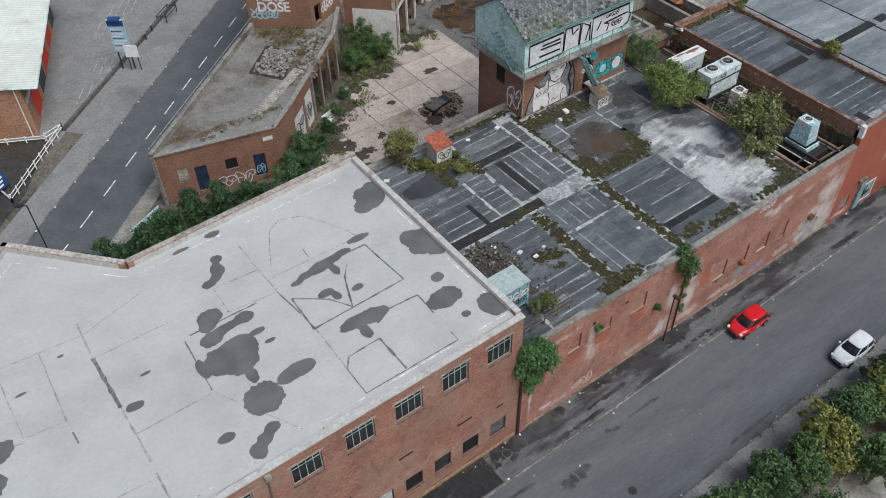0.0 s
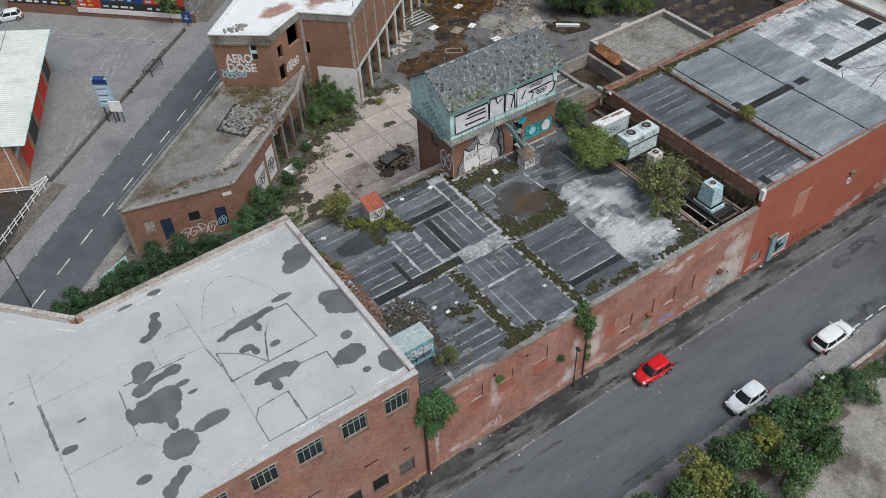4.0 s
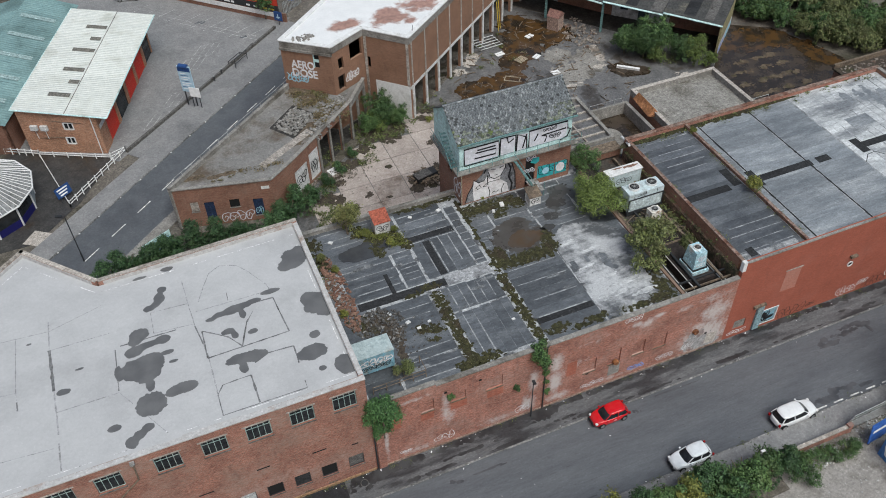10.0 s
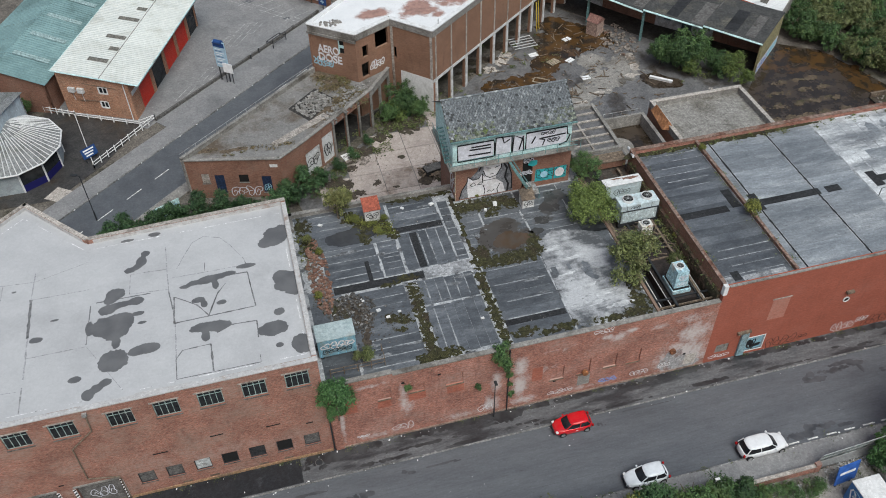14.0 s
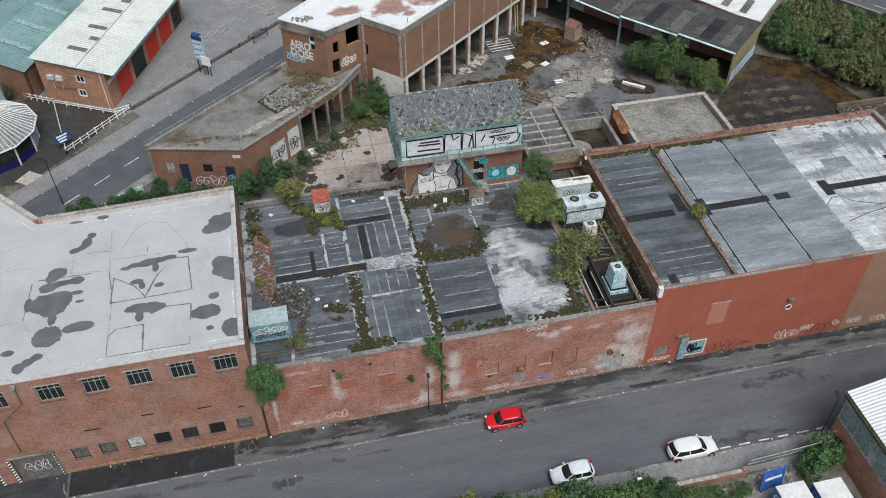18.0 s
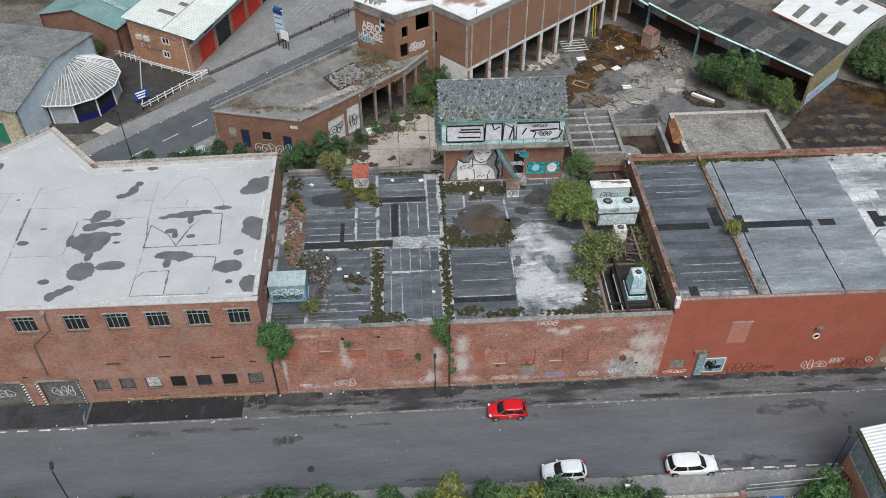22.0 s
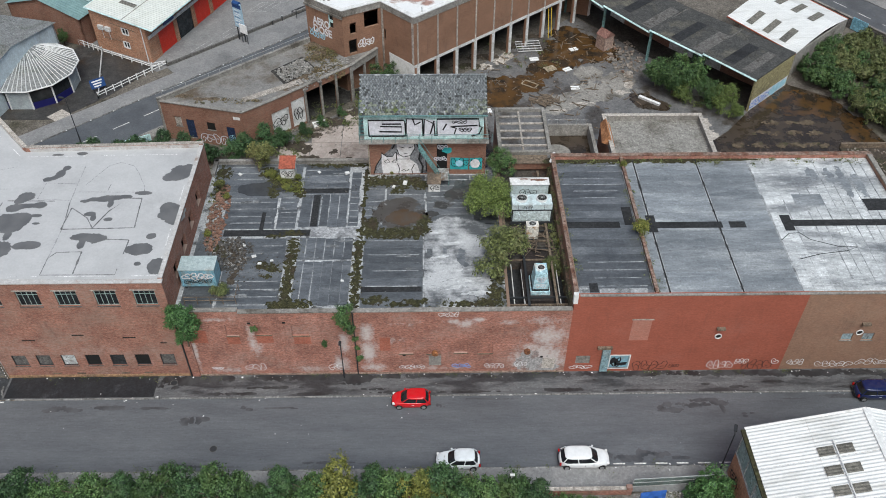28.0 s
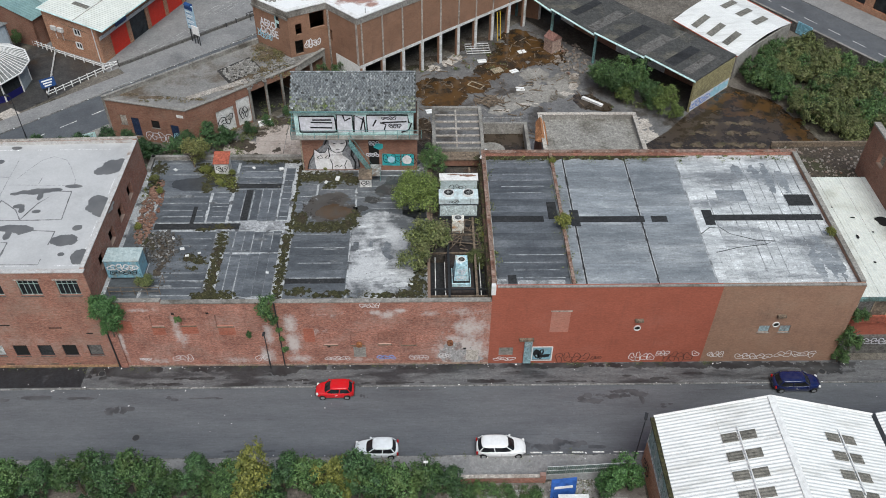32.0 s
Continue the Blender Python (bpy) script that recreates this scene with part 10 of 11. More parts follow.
# ---- open market shed with the tilted felt roof ----
mkt = empty("market_shed", "long open shed with a dark felt roof and turquoise fascia", "building")
F = [Vector((66.2, 42.8)), Vector((60.6, 49.0)), Vector((54.6, 55.4)), Vector((49.2, 62.6)), Vector((44.5, 70.0)), Vector((40, 77.5))]
D = Vector((7.1, 6.4))
for k in range(5):
    a, b = F[k], F[k + 1]
    tilt = 0.35
    bm = B()
    pts = [(a.x, a.y, 6.0 - 0.0), (a.x + D.x, a.y + D.y, 6.2), (b.x + D.x, b.y + D.y, 6.2), (b.x, b.y, 6.0 + tilt)]
    lo = [bm.verts.new((x, y, z - 0.18)) for x, y, z in pts]
    hi = [bm.verts.new(p) for p in pts]
    bm.faces.new(lo[::-1]), bm.faces.new(hi)
    for i in range(4):
        bm.faces.new((lo[i], lo[(i + 1) % 4], hi[(i + 1) % 4], hi[i]))
    bmesh.ops.recalc_face_normals(bm, faces=bm.faces)
    part("roof_panel", bm, surf("felt_market%d" % k, (0.045, 0.045, 0.044), (0.068, 0.067, 0.064), (0.12, 0.112, 0.09), big=0.25, mid=0.9, stain=(0.54, 0.7)), mkt, "dark patched felt roof")
    rp_ = random.Random(30 + k)
    for j in range(2):
        u0, v0 = rp_.uniform(0.02, 0.3) + 0.4 * j, rp_.uniform(0.02, 0.2)
        u1, v1 = u0 + rp_.uniform(0.15, 0.28), v0 + rp_.uniform(0.5, 0.75)
        quad = []
        for uu, vv in ((u0, v0), (u1, v0), (u1, v1), (u0, v1)):
            p_ = a + (b - a) * uu + D * vv
            quad.append((p_.x, p_.y, (6.0 + tilt * uu) * (1 - vv) + 6.2 * vv + 0.012 + 0.004 * j))
        bm = B()
        bm.faces.new([bm.verts.new(q_) for q_ in quad])
        bmesh.ops.recalc_face_normals(bm, faces=bm.faces)
        if bm.faces[:][0].normal.z < 0:
            bmesh.ops.reverse_faces(bm, faces=bm.faces)
        part("felt_patch", bm, (board_grey, felt_patch)[j], mkt)
    part("fascia", bar(B(), (a.x - 0.06, a.y - 0.06, 5.85), (b.x - 0.06, b.y - 0.06, 6.18), 0.16, 4), teal_paint, mkt, "turquoise fascia board")
    part("joint", bar(B(), (b.x, b.y, 6.05), (b.x + D.x, b.y + D.y, 6.25), 0.12, 4), board_grey, mkt)
    part("post", box(B(), -0.15, -0.15, 0, 0.15, 0.15, 5.05, pose(b.x + 0.4, b.y + 0.4, GROUND, 0, 0, 42)), teal_dark, mkt, "turquoise steel post")
    p, q = a + D * 0.62, b + D * 0.62
    part("back_wall", moved(walled(B(), (p - q).length, 4.7, 0.25, [(1.2, 2.4, 1.2, 3.2), (4.0, 5.6, 0.0, 3.0)] if k % 2 else [(3.4, 4.6, 1.4, 3.0)]), along(q, p, GROUND)), (brick_brownred, white_wall)[k % 2], mkt)
    part("graffiti", tag_scribble(B(), wall_frame(q, p, 0.02), 1.0 + k, GROUND + 1.6, 2.4, 1.4, 90 + k, 0.14, 3), spray_teal, mkt)
part("end_wall", moved(walled(B(), D.length, 4.75, 0.3, []), along(F[0], F[0] + D, GROUND)), surf("ochre_wall", (0.22, 0.19, 0.1), (0.28, 0.25, 0.14), (0.15, 0.13, 0.08)), mkt, "ochre rendered end wall")
part("painted_band", moved(box(B(), 0.1, -0.014, 0.1, 9.3, 0.0, 1.7), along(F[0], F[0] + D, GROUND)), spray_lilac, mkt, "white painted lower wall")
part("graffiti", tag_scribble(B(), wall_frame(F[0], F[0] + D, 0.03), 0.3, GROUND + 0.2, 4.2, 1.3, 97, 0.2, 4), spray_blue, mkt)
part("graffiti", pool(B(), ((6.0, GROUND + 0.9, 1.3, 0.7), (8.0, GROUND + 0.9, 1.2, 0.6)), 0.0, 0.1, 0.5, 0.5, 98, wall_frame(F[0], F[0] + D, 0.028)), spray_sky, mkt, "sky-blue spray paint")
# the gloom under the canopy is painted in with this near-black floor
part("floor", prism(B(), [tuple(F[0]), tuple(F[0] + D), tuple(F[5] + D), tuple(F[5])], GROUND, GROUND + 0.03), floor_shade, mkt)
kiosk = empty("brick_kiosk", "small pale brick kiosk under the shed corner", "kiosk", (49.4, 59.6, GROUND), 35)
part("wall", box(B(), -0.9, -0.9, 0, 0.9, 0.9, 2.2), surf("kiosk_brick", (0.27, 0.19, 0.16), (0.34, 0.25, 0.21), (0.18, 0.12, 0.1)), kiosk)
bm = B()
v = [bm.verts.new(p) for p in ((-1, -1, 2.2), (1, -1, 2.2), (1, 1, 2.2), (-1, 1, 2.2), (0, -1, 3.0), (0, 1, 3.0))]
for f in ((0, 1, 4), (1, 2, 5, 4), (2, 3, 5), (3, 0, 4, 5)):
    bm.faces.new([v[i] for i in f])
part("roof", bm, surf("kiosk_roof", (0.17, 0.085, 0.07), (0.22, 0.12, 0.1), (0.12, 0.08, 0.07)), kiosk)
wsh = empty("white_shed", "low shed with a white curved sheet roof and rooflights", "building")
W0, W1 = Vector((74.4, 51.4)), Vector((67.6, 62.1))
wd = Vector((10.9, 9.8))
for a, b in ((W0, W0 + wd), (W0 + wd, W1 + wd), (W1 + wd, W1), (W1, W0)):
    part("wall", moved(walled(B(), (b - a).length, 3.6, 0.25, []), along(a, b, GROUND)), concrete, wsh)
for k in range(4):
    z0, z1 = (3.6, 4.15, 4.4, 4.15, 3.6)[k:k + 2]
    o, v_ = W0 + wd * (k / 4) , wd * 0.25
    u_ = W1 - W0
    part("roof_sheet", corrugated(B(), (o.x, o.y, GROUND + z0), (v_.x, v_.y, z1 - z0), (u_.x, u_.y, 0), 0.4, 0.03), sheet_white, wsh)
    if k in (0, 2):
        for j in range(3):
            o2 = o + u_ * (0.2 + 0.24 * j) + v_ * 0.25
            part("rooflight", corrugated(B(), (o2.x, o2.y, GROUND + z0 + (z1 - z0) * 0.25 + 0.07), (v_.x * 0.95, v_.y * 0.95, (z1 - z0) * 0.95), (u_.x * 0.09, u_.y * 0.09, 0), 0.4, 0.03), sheet_skylight, wsh)

for k_ in (0, 1):
    a_ = W0 + wd * k_
    b_ = W1 + wd * k_
    part("verge", bar(B(), (a_.x, a_.y, GROUND + 3.6), (b_.x, b_.y, GROUND + 3.6), 0.1, 5), rust_red, wsh, "red painted edge trim")

# ---- far road, wall and thicket (north-east) ----
e0, e1 = Vector((81.3, 76.1)), Vector((96.9, 52.8))
ed = (e1 - e0).normalized()
en = Vector((-ed.y, ed.x))
a, b = e0 - ed * 30, e1 + ed * 60
road_e = slab("road_east", [tuple(a), tuple(b), tuple(b + en * 9.0), tuple(a + en * 9.0)], GROUND - 0.2, GROUND + 0.012, asphalt_north, "dark road with white lane markings beyond the thicket", "road")
for k in range(14):
    c = e0 + ed * (4.5 * k - 6) + en * 4.6
    dash(road_e, c.x, c.y, 2.4, 0.13, math.degrees(math.atan2(ed.y, ed.x)), GROUND + 0.014)
for k in range(5):
    c = e0 + ed * (4.5 * k) + en * 2.4
    dash(road_e, c.x, c.y, 1.6, 0.13, math.degrees(math.atan2(ed.y, ed.x)) + 8, GROUND + 0.014)
slab("pavement_east", [tuple(a + en * 9.05), tuple(b + en * 9.05), tuple(b + en * 14.15), tuple(a + en * 14.15)], GROUND - 0.2, GROUND + 0.12, asphalt_worn, "pavement on the far side of the east road", "pavement")
rw = empty("boundary_wall", "dark grey boundary wall along the east road", "wall")
part("wall", moved(walled(B(), 55, 1.6, 0.3, []), along(e0 - en * 0.7, e1 - en * 0.7 + ed * 25, GROUND)), board_grey, rw)
part("coping", moved(box(B(), 0, -0.05, 1.6, 55, 0.35, 1.7), along(e0 - en * 0.7, e1 - en * 0.7 + ed * 25, GROUND)), concrete, rw)
part("hoarding", moved(box(B(), 13.2, -0.12, 0.1, 15.8, -0.01, 2.0), along(e0 - en * 0.7, e1 - en * 0.7, GROUND)), blue_paint, rw, "blue painted hoarding")
fb_ = empty("far_building", "orange-red brick building beyond the east road", "building")
c0 = e0 + en * 14.2 - ed * 10
part("wall", moved(walled(B(), 40, 7, 0.4, [(2 + 4 * i, 4.6 + 4 * i, 1.0, 3.6) for i in range(9)]), along(c0, c0 + ed * 40, GROUND)), brick_orange, fb_)
part("body", moved(box(B(), 0, 0.42, 0, 40, 8, 6.8), along(c0, c0 + ed * 40, GROUND)), glass_dark, fb_)
thick_a = tree_kind("thicket_tree", "dense green scrub tree in the eastern thicket", "tree", 4.4, 3.2, 3500, leaf_green, 21, size=(0.13, 0.28), low=0.2)
thick_b = tree_kind("thicket_tree", "lighter green scrub bush in the eastern thicket", "tree", 3.8, 3.0, 3200, leaf_olive, 22, size=(0.13, 0.28), low=0.2)
thick_c = tree_kind("thicket_tree", "pale olive willow scrub in the eastern thicket", "tree", 4.0, 2.6, 3200, leaf_olive, 25, lobes=12, size=(0.1, 0.24), low=0.25)
tr = random.Random(6)
sc_ = []
sa, sb_ = [], []
for k in range(84):
    for _ in range(60):
        x, y = tr.uniform(76, 108), tr.uniform(26, 72)
        side = (Vector((x, y)) - e0).dot(en)
        edge = 81.7 - (y - 37.4) * 0.245 if y > 37.4 else 81.7 + (37.4 - y) * 2.4
        if side < -4.6 and x > edge + 1.0 and not (-2.0 < (Vector((x, y)) - W0).dot(wd.normalized()) < 17.0 and (Vector((x, y)) - W0).dot((W1 - W0).normalized()) > -2.0):
            break
    else:
        continue
    (sa, sb_, sc_)[k % 3].append((x, y, GROUND, tr.uniform(0.7, 1.05)))
for x, y in ((76.6, 51.0), (78.6, 52.6), (80.6, 54.6), (83.0, 57.0), (77.6, 49.4), (79.2, 48.5), (80.6, 45.2), (82.2, 42.0), (83.6, 38.6), (86.0, 35.6), (89.5, 34.2), (93.5, 33.4)):
    (sa if y > 40 else sc_).append((x, y, GROUND, 0.85))
place(thick_a, sa, "eastern thicket")
place(thick_b, sb_, "eastern thicket")
place(thick_c, sc_, "eastern thicket")
ybush = tree_kind("yard_bush", "big leafy bush growing in the flooded yard", "bush", 5.0, 3.0, 6500, leaf_green, 23, lobes=13, size=(0.1, 0.22), low=0.25)
place(ybush, [(55.0, 49.2, GROUND, 0.85), (56.8, 47.0, GROUND, 1.0), (59.0, 47.4, GROUND, 1.05), (61.2, 44.6, GROUND, 0.75), (17.5, 47.6, GROUND, 0.85), (19.5, 46.4, GROUND, 0.55), (15.4, 46.2, GROUND, 0.6)], "yard bushes")
ybush2 = tree_kind("yard_bush", "fresh yellow-green bush in the flooded yard", "bush", 4.6, 2.3, 4600, leaf_lime, 27, lobes=11, size=(0.09, 0.2), low=0.3)
place(ybush2, [(62.6, 42.9, GROUND, 0.95), (57.8, 45.4, GROUND, 0.7), (64.2, 41.6, GROUND, 0.55), (16.6, 46.6, GROUND, 0.7)], "yard bushes")
nbush = tree_kind("rail_bush", "green ivy bush along the back of the factory", "bush", 3.6, 1.9, 3200, leaf_dark, 24, size=(0.08, 0.2), low=0.2)
place(nbush, [(-19.0, 31.2, GROUND, 0.9), (-16.6, 32.0, GROUND, 1.05), (-14.0, 32.6, GROUND, 1.1), (-11.4, 33.0, GROUND, 1.1), (-8.8, 32.8, GROUND, 1.1), (-6.2, 32.6, GROUND, 1.05), (-3.6, 32.2, GROUND, 1.0), (-1.0, 31.8, GROUND, 1.0), (1.6, 33.2, GROUND, 1.05), (3.4, 34.8, GROUND, 1.0), (-15.4, 29.4, GROUND, 0.9), (-10.6, 29.6, GROUND, 0.95), (-5.4, 29.2, GROUND, 0.9), (-0.6, 28.6, GROUND, 0.85), (5.2, 36.0, GROUND, 0.75), (7.4, 38.0, GROUND, 0.5), (9.4, 39.8, GROUND, 0.45), (4.6, 24.8, GROUND, 0.8), (2.0, 24.6, GROUND, 0.8), (18.2, 47.4, GROUND, 0.7), (11.8, 42.2, GROUND, 0.4)], "scrub bushes")
hb = empty("painted_hoarding", "pale teal hoarding panel sprayed with graffiti", "hoarding", (0, 0, GROUND))
part("panel", moved(box(B(), 0, 0, 0, 3.6, 0.08, 2.2), along((-14.8, 34.0), (-11.2, 35.8))), teal_paint, hb)
part("graffiti", tag_scribble(B(), wall_frame((-14.8, 34.0), (-11.2, 35.8), 0.012), 0.3, 0.4, 3.0, 1.4, 61, 0.14, 3), spray_sky, hb)
arch = empty("wire_arch", "pale teal wire mesh arch beside the road", "fence", (-19.3, 32.4, GROUND))
for k in range(7):
    part("hoop", bar(B(), (-1.2 + 0.4 * k, 0, 0), (-1.2 + 0.4 * k, 0, 1.9 - 0.25 * abs(k - 3)), 0.05), teal_paint, arch)
for z in (0.5, 1.0, 1.5):
    part("rail", bar(B(), (-1.2, 0, z), (1.2, 0, z), 0.04), teal_paint, arch)
ctree = tree_kind("street_tree", "small leafy tree beside the advertising hoarding", "tree", 5.5, 2.2, 3600, leaf_green, 26, size=(0.1, 0.22))
place(ctree, [(10.4, 80.8, GROUND, 1.0), (-10.5, 101, GROUND, 1.1), (-30.5, 61, GROUND, 0.5)])

# ---- south side: shed, wall, fence, containers ----
shed = empty("south_shed", "brick shed with a white corrugated gable roof", "building")
SX0, SX1, SY0, SY1, SE, SR = 49.6, 68.3, -42.0, -11.4, 6.4, 9.1
SXM = (SX0 + SX1) / 2
part("wall", moved(walled(B(), SY1 - SY0, 3.4, 0.35, []), along((SX0, SY1), (SX0, SY0))), brick_orange, shed)
for i in range(14):
    y1 = SY1 - 0.1 - 2.15 * i
    part("glazing", box(B(), SX0 + 0.05, y1 - 2.1, 3.42, SX0 + 0.1, y1, SE - 0.2), surf("glaze_teal%d" % i, (0.13, 0.2, 0.2), (0.19, 0.26, 0.255), (0.3, 0.34, 0.34), big=0.6, mid=2, rough=(0.4, 0.2)), shed, "dirty teal wired glass")
    part("mullion", box(B(), SX0 - 0.02, y1 - 0.05, 3.42, SX0 + 0.12, y1 + 0.05, SE - 0.2), grey_metal, shed)
part("sill", box(B(), SX0 - 0.08, SY0, 3.4, SX0 + 0.4, SY1, 3.42), grey_metal, shed)
bm = B()
v = [bm.verts.new((x, y, z)) for y in (SY1, SY1 - 0.3) for x, z in ((SX0 + 0.12, 0), (SX1, 0), (SX1, SE), (SXM, SR - 0.15), (SX0 + 0.12, SE))]
bm.faces.new(v[:5][::-1]), bm.faces.new(v[5:])
for i in range(5):
    bm.faces.new((v[i], v[(i + 1) % 5], v[5 + (i + 1) % 5], v[5 + i]))
bmesh.ops.recalc_face_normals(bm, faces=bm.faces)
part("gable", bm, brick_orange, shed)
for s, (xa, xb) in enumerate(((SX0 + 0.1, SXM), (SX1, SXM))):
    for k in range(2):
        f0, f1 = k * 0.5, (k + 1) * 0.5
        for j in range(8):
            y0 = SY1 + 0.25 - 3.85 * j
            x0, x1 = xa + (xb - xa) * f0, xa + (xb - xa) * f1
            z0, z1 = SE + (SR - SE) * f0 + 0.02 * k, SE + (SR - SE) * f1 + 0.02 * k
            if s == 0:
                part("roof_sheet", corrugated(B(), (x0, y0 - 3.84, z0), (0, 3.84, 0), (x1 - x0, 0, z1 - z0), 0.3, -0.045), sheet_white, shed)
            else:
                part("roof_sheet", corrugated(B(), (x0, y0, z0), (0, -3.84, 0), (x1 - x0, 0, z1 - z0), 0.3, -0.045), sheet_white, shed)
for j in range(6):
    for s, xc in enumerate((SX0 + 6.0, SX1 - 4.2)):
        y = SY1 - 2.6 - 1.75 * j
        sg = 1 if s == 0 else -1
        for dx in (-1.3, 0.12):
            xx0, xx1 = xc + dx, xc + dx + 1.2
            zz = lambda x: SE + (SR - SE) * (1 - abs(x - SXM) / (SXM - SX0)) + 0.09
            bm = corrugated(B(), (xx0, y - 0.85, zz(xx0)), (0, 0.85, 0), (1.2, 0, zz(xx1) - zz(xx0)), 0.28, -0.03)
            part("rooflight", bm, sheet_skylight, shed, "brown translucent rooflight")
for xc, n in ((SX0 + 6.05, 12.5), (SX1 - 4.1, 6.0)):
    z = SE + (SR - SE) * (1 - abs(xc - SXM) / (SXM - SX0)) + 0.18
    part("roof_rail", bar(B(), (xc, SY1 - 2.2, z), (xc, SY1 - 2.2 - n, z), 0.06), white_paint, shed)
part("ridge_cap", box(B(), SXM - 0.3, SY0, SR - 0.02, SXM + 0.3, SY1 + 0.3, SR + 0.09), white_paint, shed)
for xa, xb in ((SX0 + 0.05, SXM), (SXM, SX1 + 0.1)):
    za, zb = (SE, SR) if xa < SXM - 1 else (SR, SE)
    part("verge", bar(B(), (xa, SY1 + 0.28, za + 0.04), (xb, SY1 + 0.28, zb + 0.04), 0.13, 4), white_paint, shed)
part("gutter", box(B(), SX0 - 0.25, SY0, SE - 0.2, SX0 + 0.15, SY1 + 0.2, SE - 0.02), moss, shed, "overgrown box gutter")
part("valley", box(B(), SX1 - 0.05, SY0, SE - 0.15, SX1 + 0.45, SY1 + 0.3, SE), dark_metal, shed)
part("graffiti", tag_scribble(B(), wall_frame((SX0, SY1), (SX0, SY0), 0.015), 0.6, 0.6, 1.6, 1.2, 55, 0.14, 2), spray_black, shed)
shed2 = empty("south_shed", "second white corrugated shed joined along a valley gutter", "building")
part("wall", box(B(), 68.75, SY0, 0, 86, SY1, SE - 0.16), brick_orange, shed2)
for j in range(8):
    y0 = SY1 + 0.25 - 3.85 * j
    part("roof_sheet", corrugated(B(), (68.75, y0 - 3.84, SE), (0, 3.84, 0), (9, 0, 2.6), 0.3, -0.045), sheet_white, shed2)
    part("roof_sheet", corrugated(B(), (86.75, y0, SE), (0, -3.84, 0), (-9, 0, 2.6), 0.3, -0.045), sheet_white, shed2)
part("verge", bar(B(), (68.75, SY1 + 0.28, SE + 0.04), (77.7, SY1 + 0.28, SE + 2.64), 0.13, 4), white_paint, shed2)
sw = empty("garden_wall", "low old red brick wall with chipped coping", "wall", (0, 0, 0))
part("wall", box(B(), 18, -13.45, 0, 40.4, -13.2, 0.85), brick_b, sw)
for i in range(28):
    part("coping", box(B(), 18 + 0.8 * i, -13.5, 0.852, 18.78 + 0.8 * i, -13.15, 0.94), concrete_pale, sw)
part("pier", box(B(), 40.2, -13.5, 0, 40.7, -13.1, 1.15), brick_b, sw)
fence_sheet = surf("fence_sheet", (0.13, 0.2, 0.18), (0.2, 0.28, 0.26), (0.09, 0.11, 0.09), big=0.8, mid=2.0, speck=0.35)
mf = empty("mesh_fence", "leaning galvanised mesh fence panels", "fence", (0, 0, 0.12))
for k, (p, q) in enumerate((((40.8, -12.75), (44.1, -12.6)), ((44.15, -12.6), (47.7, -12.4)))):
    d = Vector(q) - Vector(p)
    for z in (0.05, 1.0, 1.9):
        part("rail", bar(B(), (p[0], p[1] - 0.4 * z / 1.9, z), (q[0], q[1] - 0.4 * z / 1.9, z), 0.035), galv, mf)
    part("sheet", moved(corrugated(B(), (0, 0, 0.06), (d.length, 0, 0), (0, -0.4, 1.8), 0.16, -0.02), along(p, q)), fence_sheet, mf, "grey-green sheet behind the mesh")
    for i in range(20):
        x, y = p[0] + d.x * i / 19, p[1] + d.y * i / 19
        part("pale", bar(B(), (x, y, 0), (x, y - 0.4, 1.9), 0.022 if i % 5 else 0.045, 4), galv, mf)
yard_s = slab("yard_south", [(32, -13.5), (49.4, -13.2), (49.4, -40), (-60, -40), (-60, -18), (32, -16)], -0.2, 0.012, surf("yard_south_mat", (0.23, 0.215, 0.2), (0.29, 0.272, 0.255), (0.11, 0.098, 0.085), big=0.2, mid=0.7, stain=(0.52, 0.64), rough=(0.85, 0.5), speck=0.22), "cracked concrete yard behind the hedge", "yard")
for k, (x, y, lab) in enumerate(((41.3, -22.2, "white-topped blue shipping container"), (44.5, -22.6, "white-roofed container with worn blue sides"))):
    e = empty("container", lab, "container", (x, y, 0.012), group="containers")
    part("body", box(B(), 0, 0, 0, 2.5, 6.0, 2.5), plain("cont_blue%d" % k, (0.04, 0.13, 0.32), 0.5), e)
    part("roof", box(B(), -0.03, -0.03, 2.502, 2.53, 6.03, 2.6), white_paint, e)
    for i in range(12):
        part("rib", box(B(), -0.04, 0.2 + 0.48 * i, 0.1, -0.002, 0.4 + 0.48 * i, 2.4), plain("cont_rib%d%d" % (k, i), (0.05, 0.16, 0.36), 0.5), e)
    wfk = wall_frame((0, 6.0), (0, 0), 0.05)
    part("graffiti", tag_scribble(B(), wfk, 0.4, 0.5, 4.8, 1.5, 130 + k, 0.16, 5), spray_white, e)
    part("graffiti", tag_scribble(B(), wfk, 0.6, 1.2, 4.2, 1.0, 140 + k, 0.1, 4), spray_sky, e)
    for s in (0.1, 1.3):
        part("door", box(B(), s, 6.002, 0.1, s + 1.1, 6.05, 2.4), blue_sign, e)
# panel stands in for a container's painted front; its legs are made up
bs = empty("blue_panel_sign", "leaning blue panel standing in for a container's graffiti front", "sign", (40.9, -15.3, 0.012), 6)
part("panel", moved(box(B(), 0, -0.04, 0.4, 2.2, 0.04, 2.8), pose(0, 0, 0, -8, 0, 0)), plain("container_front_blue", (0.04, 0.12, 0.4), 0.4, var=0.4), bs)
part("bar", moved(box(B(), 0.3, -0.06, 1.6, 1.9, -0.042, 1.9), pose(0, 0, 0, -8, 0, 0)), sign_white, bs)
for x in (0.3, 1.8):
    part("leg", bar(B(), (x, 0.1, 0), (x, 0.05, 0.6), 0.05), dark_metal, bs)
bm = B()
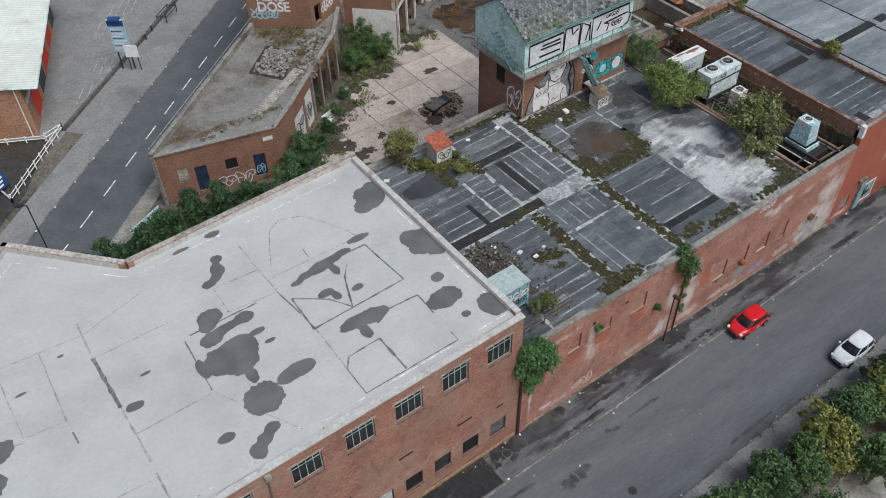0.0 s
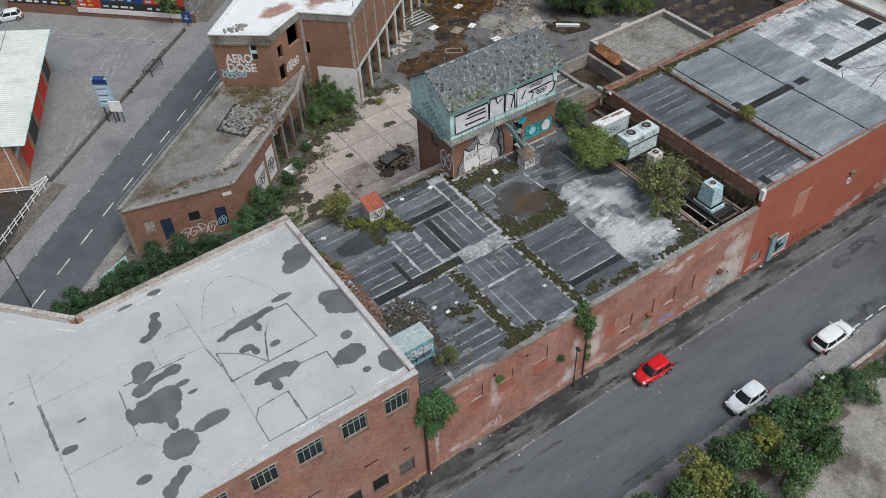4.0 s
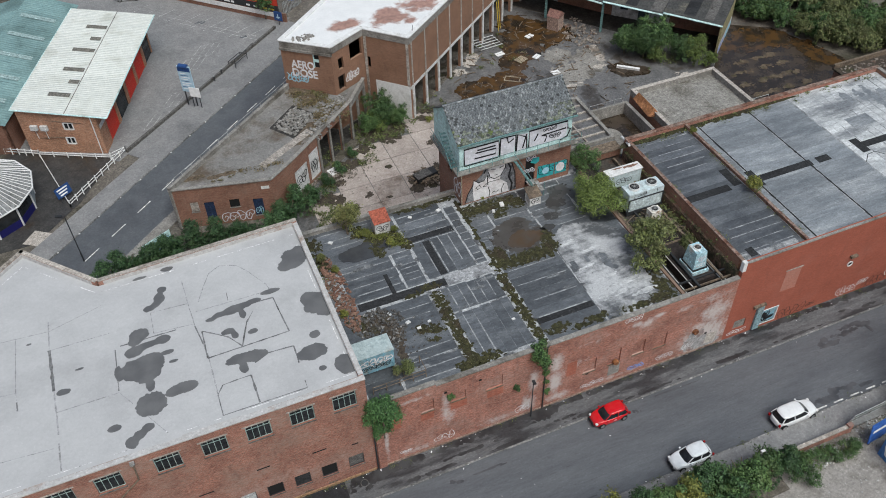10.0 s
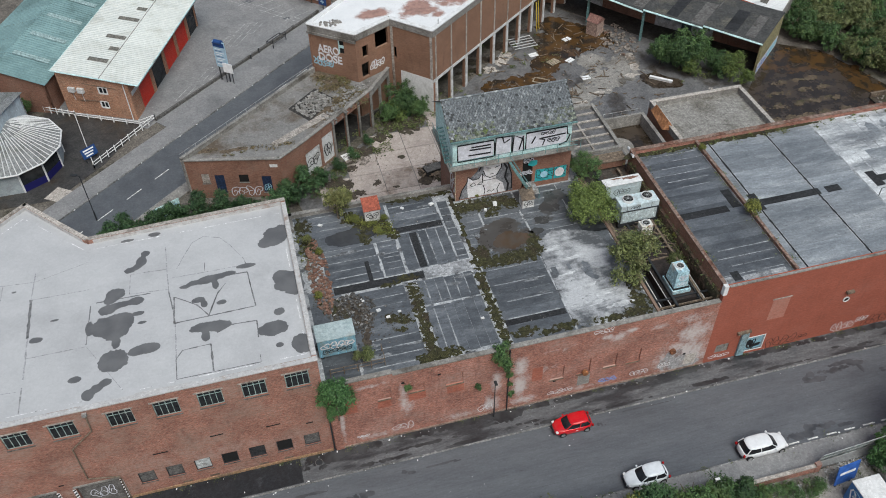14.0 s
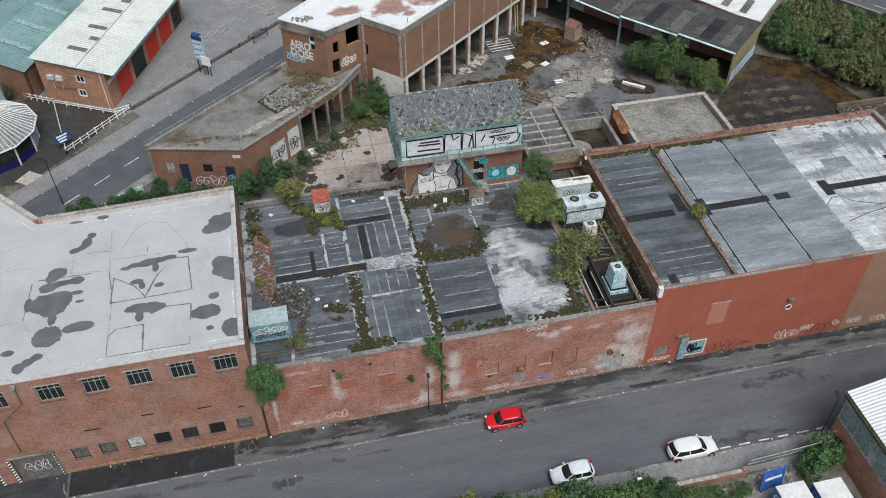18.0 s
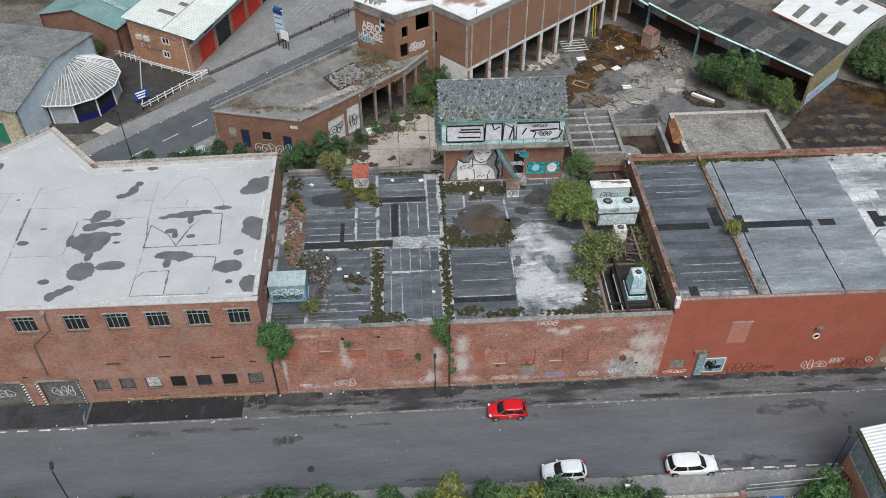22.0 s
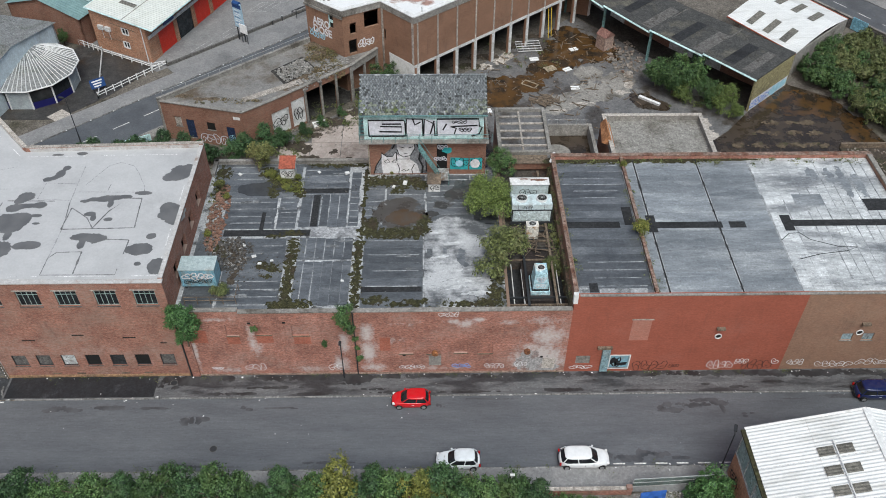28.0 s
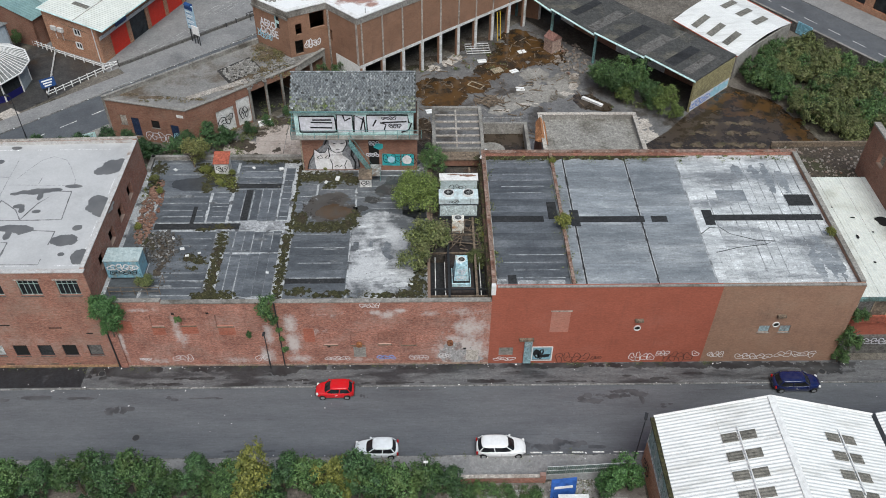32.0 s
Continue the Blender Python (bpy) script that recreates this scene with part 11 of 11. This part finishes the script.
rubble(bm, 37.5, -14.6, 0.0, 4.0, 0.9, 240, 31, (0.05, 0.24), 0.2)
rubble(bm, 43.5, -13.6, 0.0, 2.5, 0.7, 120, 32, (0.05, 0.22), 0.15)
rubble(bm, 40, -19, 0.01, 7, 3, 120, 33, (0.03, 0.14), 0.02)
tagged(part("rubbish", bm, surf("rubbish_mat", (0.3, 0.3, 0.3), (0.5, 0.5, 0.5), (0.2, 0.14, 0.1), big=2.0, mid=4)), "fly-tipped rubbish behind the low wall", "rubbish", kind="stuff")
post = empty("telegraph_post", "pale leaning post among the hedge trees", "post", (29.9, -13.0, 0.12))
part("shaft", bar(B(), (0, 0, 0), (0.3, -0.4, 3.2), 0.06, 6), white_paint, post)
part("cap", box(B(), 0.1, -0.5, 3.2, 0.5, -0.3, 3.3), white_paint, post)

# ---- east of the hall ----
east = empty("east_shed", "lean-to shed with a cream corrugated roof full of holes", "building")
part("wall", moved(walled(B(), 15, 7.4, 0.3, []), along((71.6, 1.4), (86.6, 1.4))), brick_red, east)
for j in range(6):
    part("roof_sheet", corrugated(B(), (71.2 + 2.5 * j, 1.3, 7.9), (2.48, 0, 0), (0, 18.4, 0), 0.3, 0.045), sheet_cream, east)
part("fascia", box(B(), 71.2, 1.1, 7.5, 86.4, 1.3, 7.9), teal_dark, east)
for j in range(9):
    part("glazing", box(B(), 71.8 + 1.6 * j, 1.3, 5.4, 73.3 + 1.6 * j, 1.38, 7.4), (board_grey, wood_old, concrete)[j % 3], east)
    part("mullion", box(B(), 71.7 + 1.6 * j, 1.24, 5.4, 71.8 + 1.6 * j, 1.38, 7.4), wood_pale, east)
part("band", box(B(), 71.6, 1.1, 4.4, 86.4, 1.38, 5.38), rust_red, east)
for i, (x, y, w, d) in enumerate(((78.2, 12.2, 1.6, 1.4), (77.4, 7.0, 0.9, 1.2), (74.6, 9.8, 0.3, 0.7), (75.2, 12.8, 0.5, 0.25), (73.6, 14.5, 0.2, 0.2), (74.9, 6.0, 0.3, 0.3), (76.5, 10.5, 0.3, 0.2))):
    part("hole", blob(B(), x, y, 7.965, w / 2, d / 2, 0, 800 + i, 18, 0.3), void_dark, east, "broken hole in the sheets")
part("graffiti", tag_scribble(B(), wall_frame((71.6, 1.1), (86, 1.1), 0.32), 2.2, 1.6, 3.0, 0.9, 65, 0.1, 4), spray_lilac, east)
part("plinth", box(B(), 71.6, 1.0, 0, 86.4, 1.39, 2.4), board_grey, east)
eyd = slab("east_roof_yard", [(71.0, 20.0), (90, 20.0), (90, 27.0), (71.0, 27.0)], 6.8, 7.0, dirt, "mossy flat roof behind the lean-to shed", "roof")
part("support", box(B(), 71.2, 20.2, GROUND, 89.8, 26.8, 6.798), brick_brownred, eyd)
part("edge_wall", box(B(), 71.0, 26.7, 7.0, 90, 27.0, 7.6), wood_old, eyd)
br = random.Random(14)
bm = B()
for _ in range(220):
    s = br.uniform(0.05, 0.2)
    box(bm, -s, -s * .5, -s * .3, s, s * .5, s * .3, pose(br.uniform(71.5, 82), br.uniform(20.5, 26.5), 7.04, br.uniform(-20, 20), 0, br.uniform(0, 180)))
tagged(part("roof_litter", bm, rubble_mat), "stones and litter on the mossy roof", "rubble", kind="stuff")
ew = empty("east_tower", "tall brown brick wall rising east of the lean-to", "building")
part("wall", moved(walled(B(), 14, 12.5, 0.5, [(3, 4.5, 9.5, 11)]), along((79.2, 22.0), (79.2, 9.0), GROUND) @ pose(0, 0, 0)), brick_brownred, ew)
part("coping", moved(box(B(), 0, -0.1, 12.5, 14, 0.6, 12.7), along((79.2, 22.0), (79.2, 9.0), GROUND)), concrete, ew)
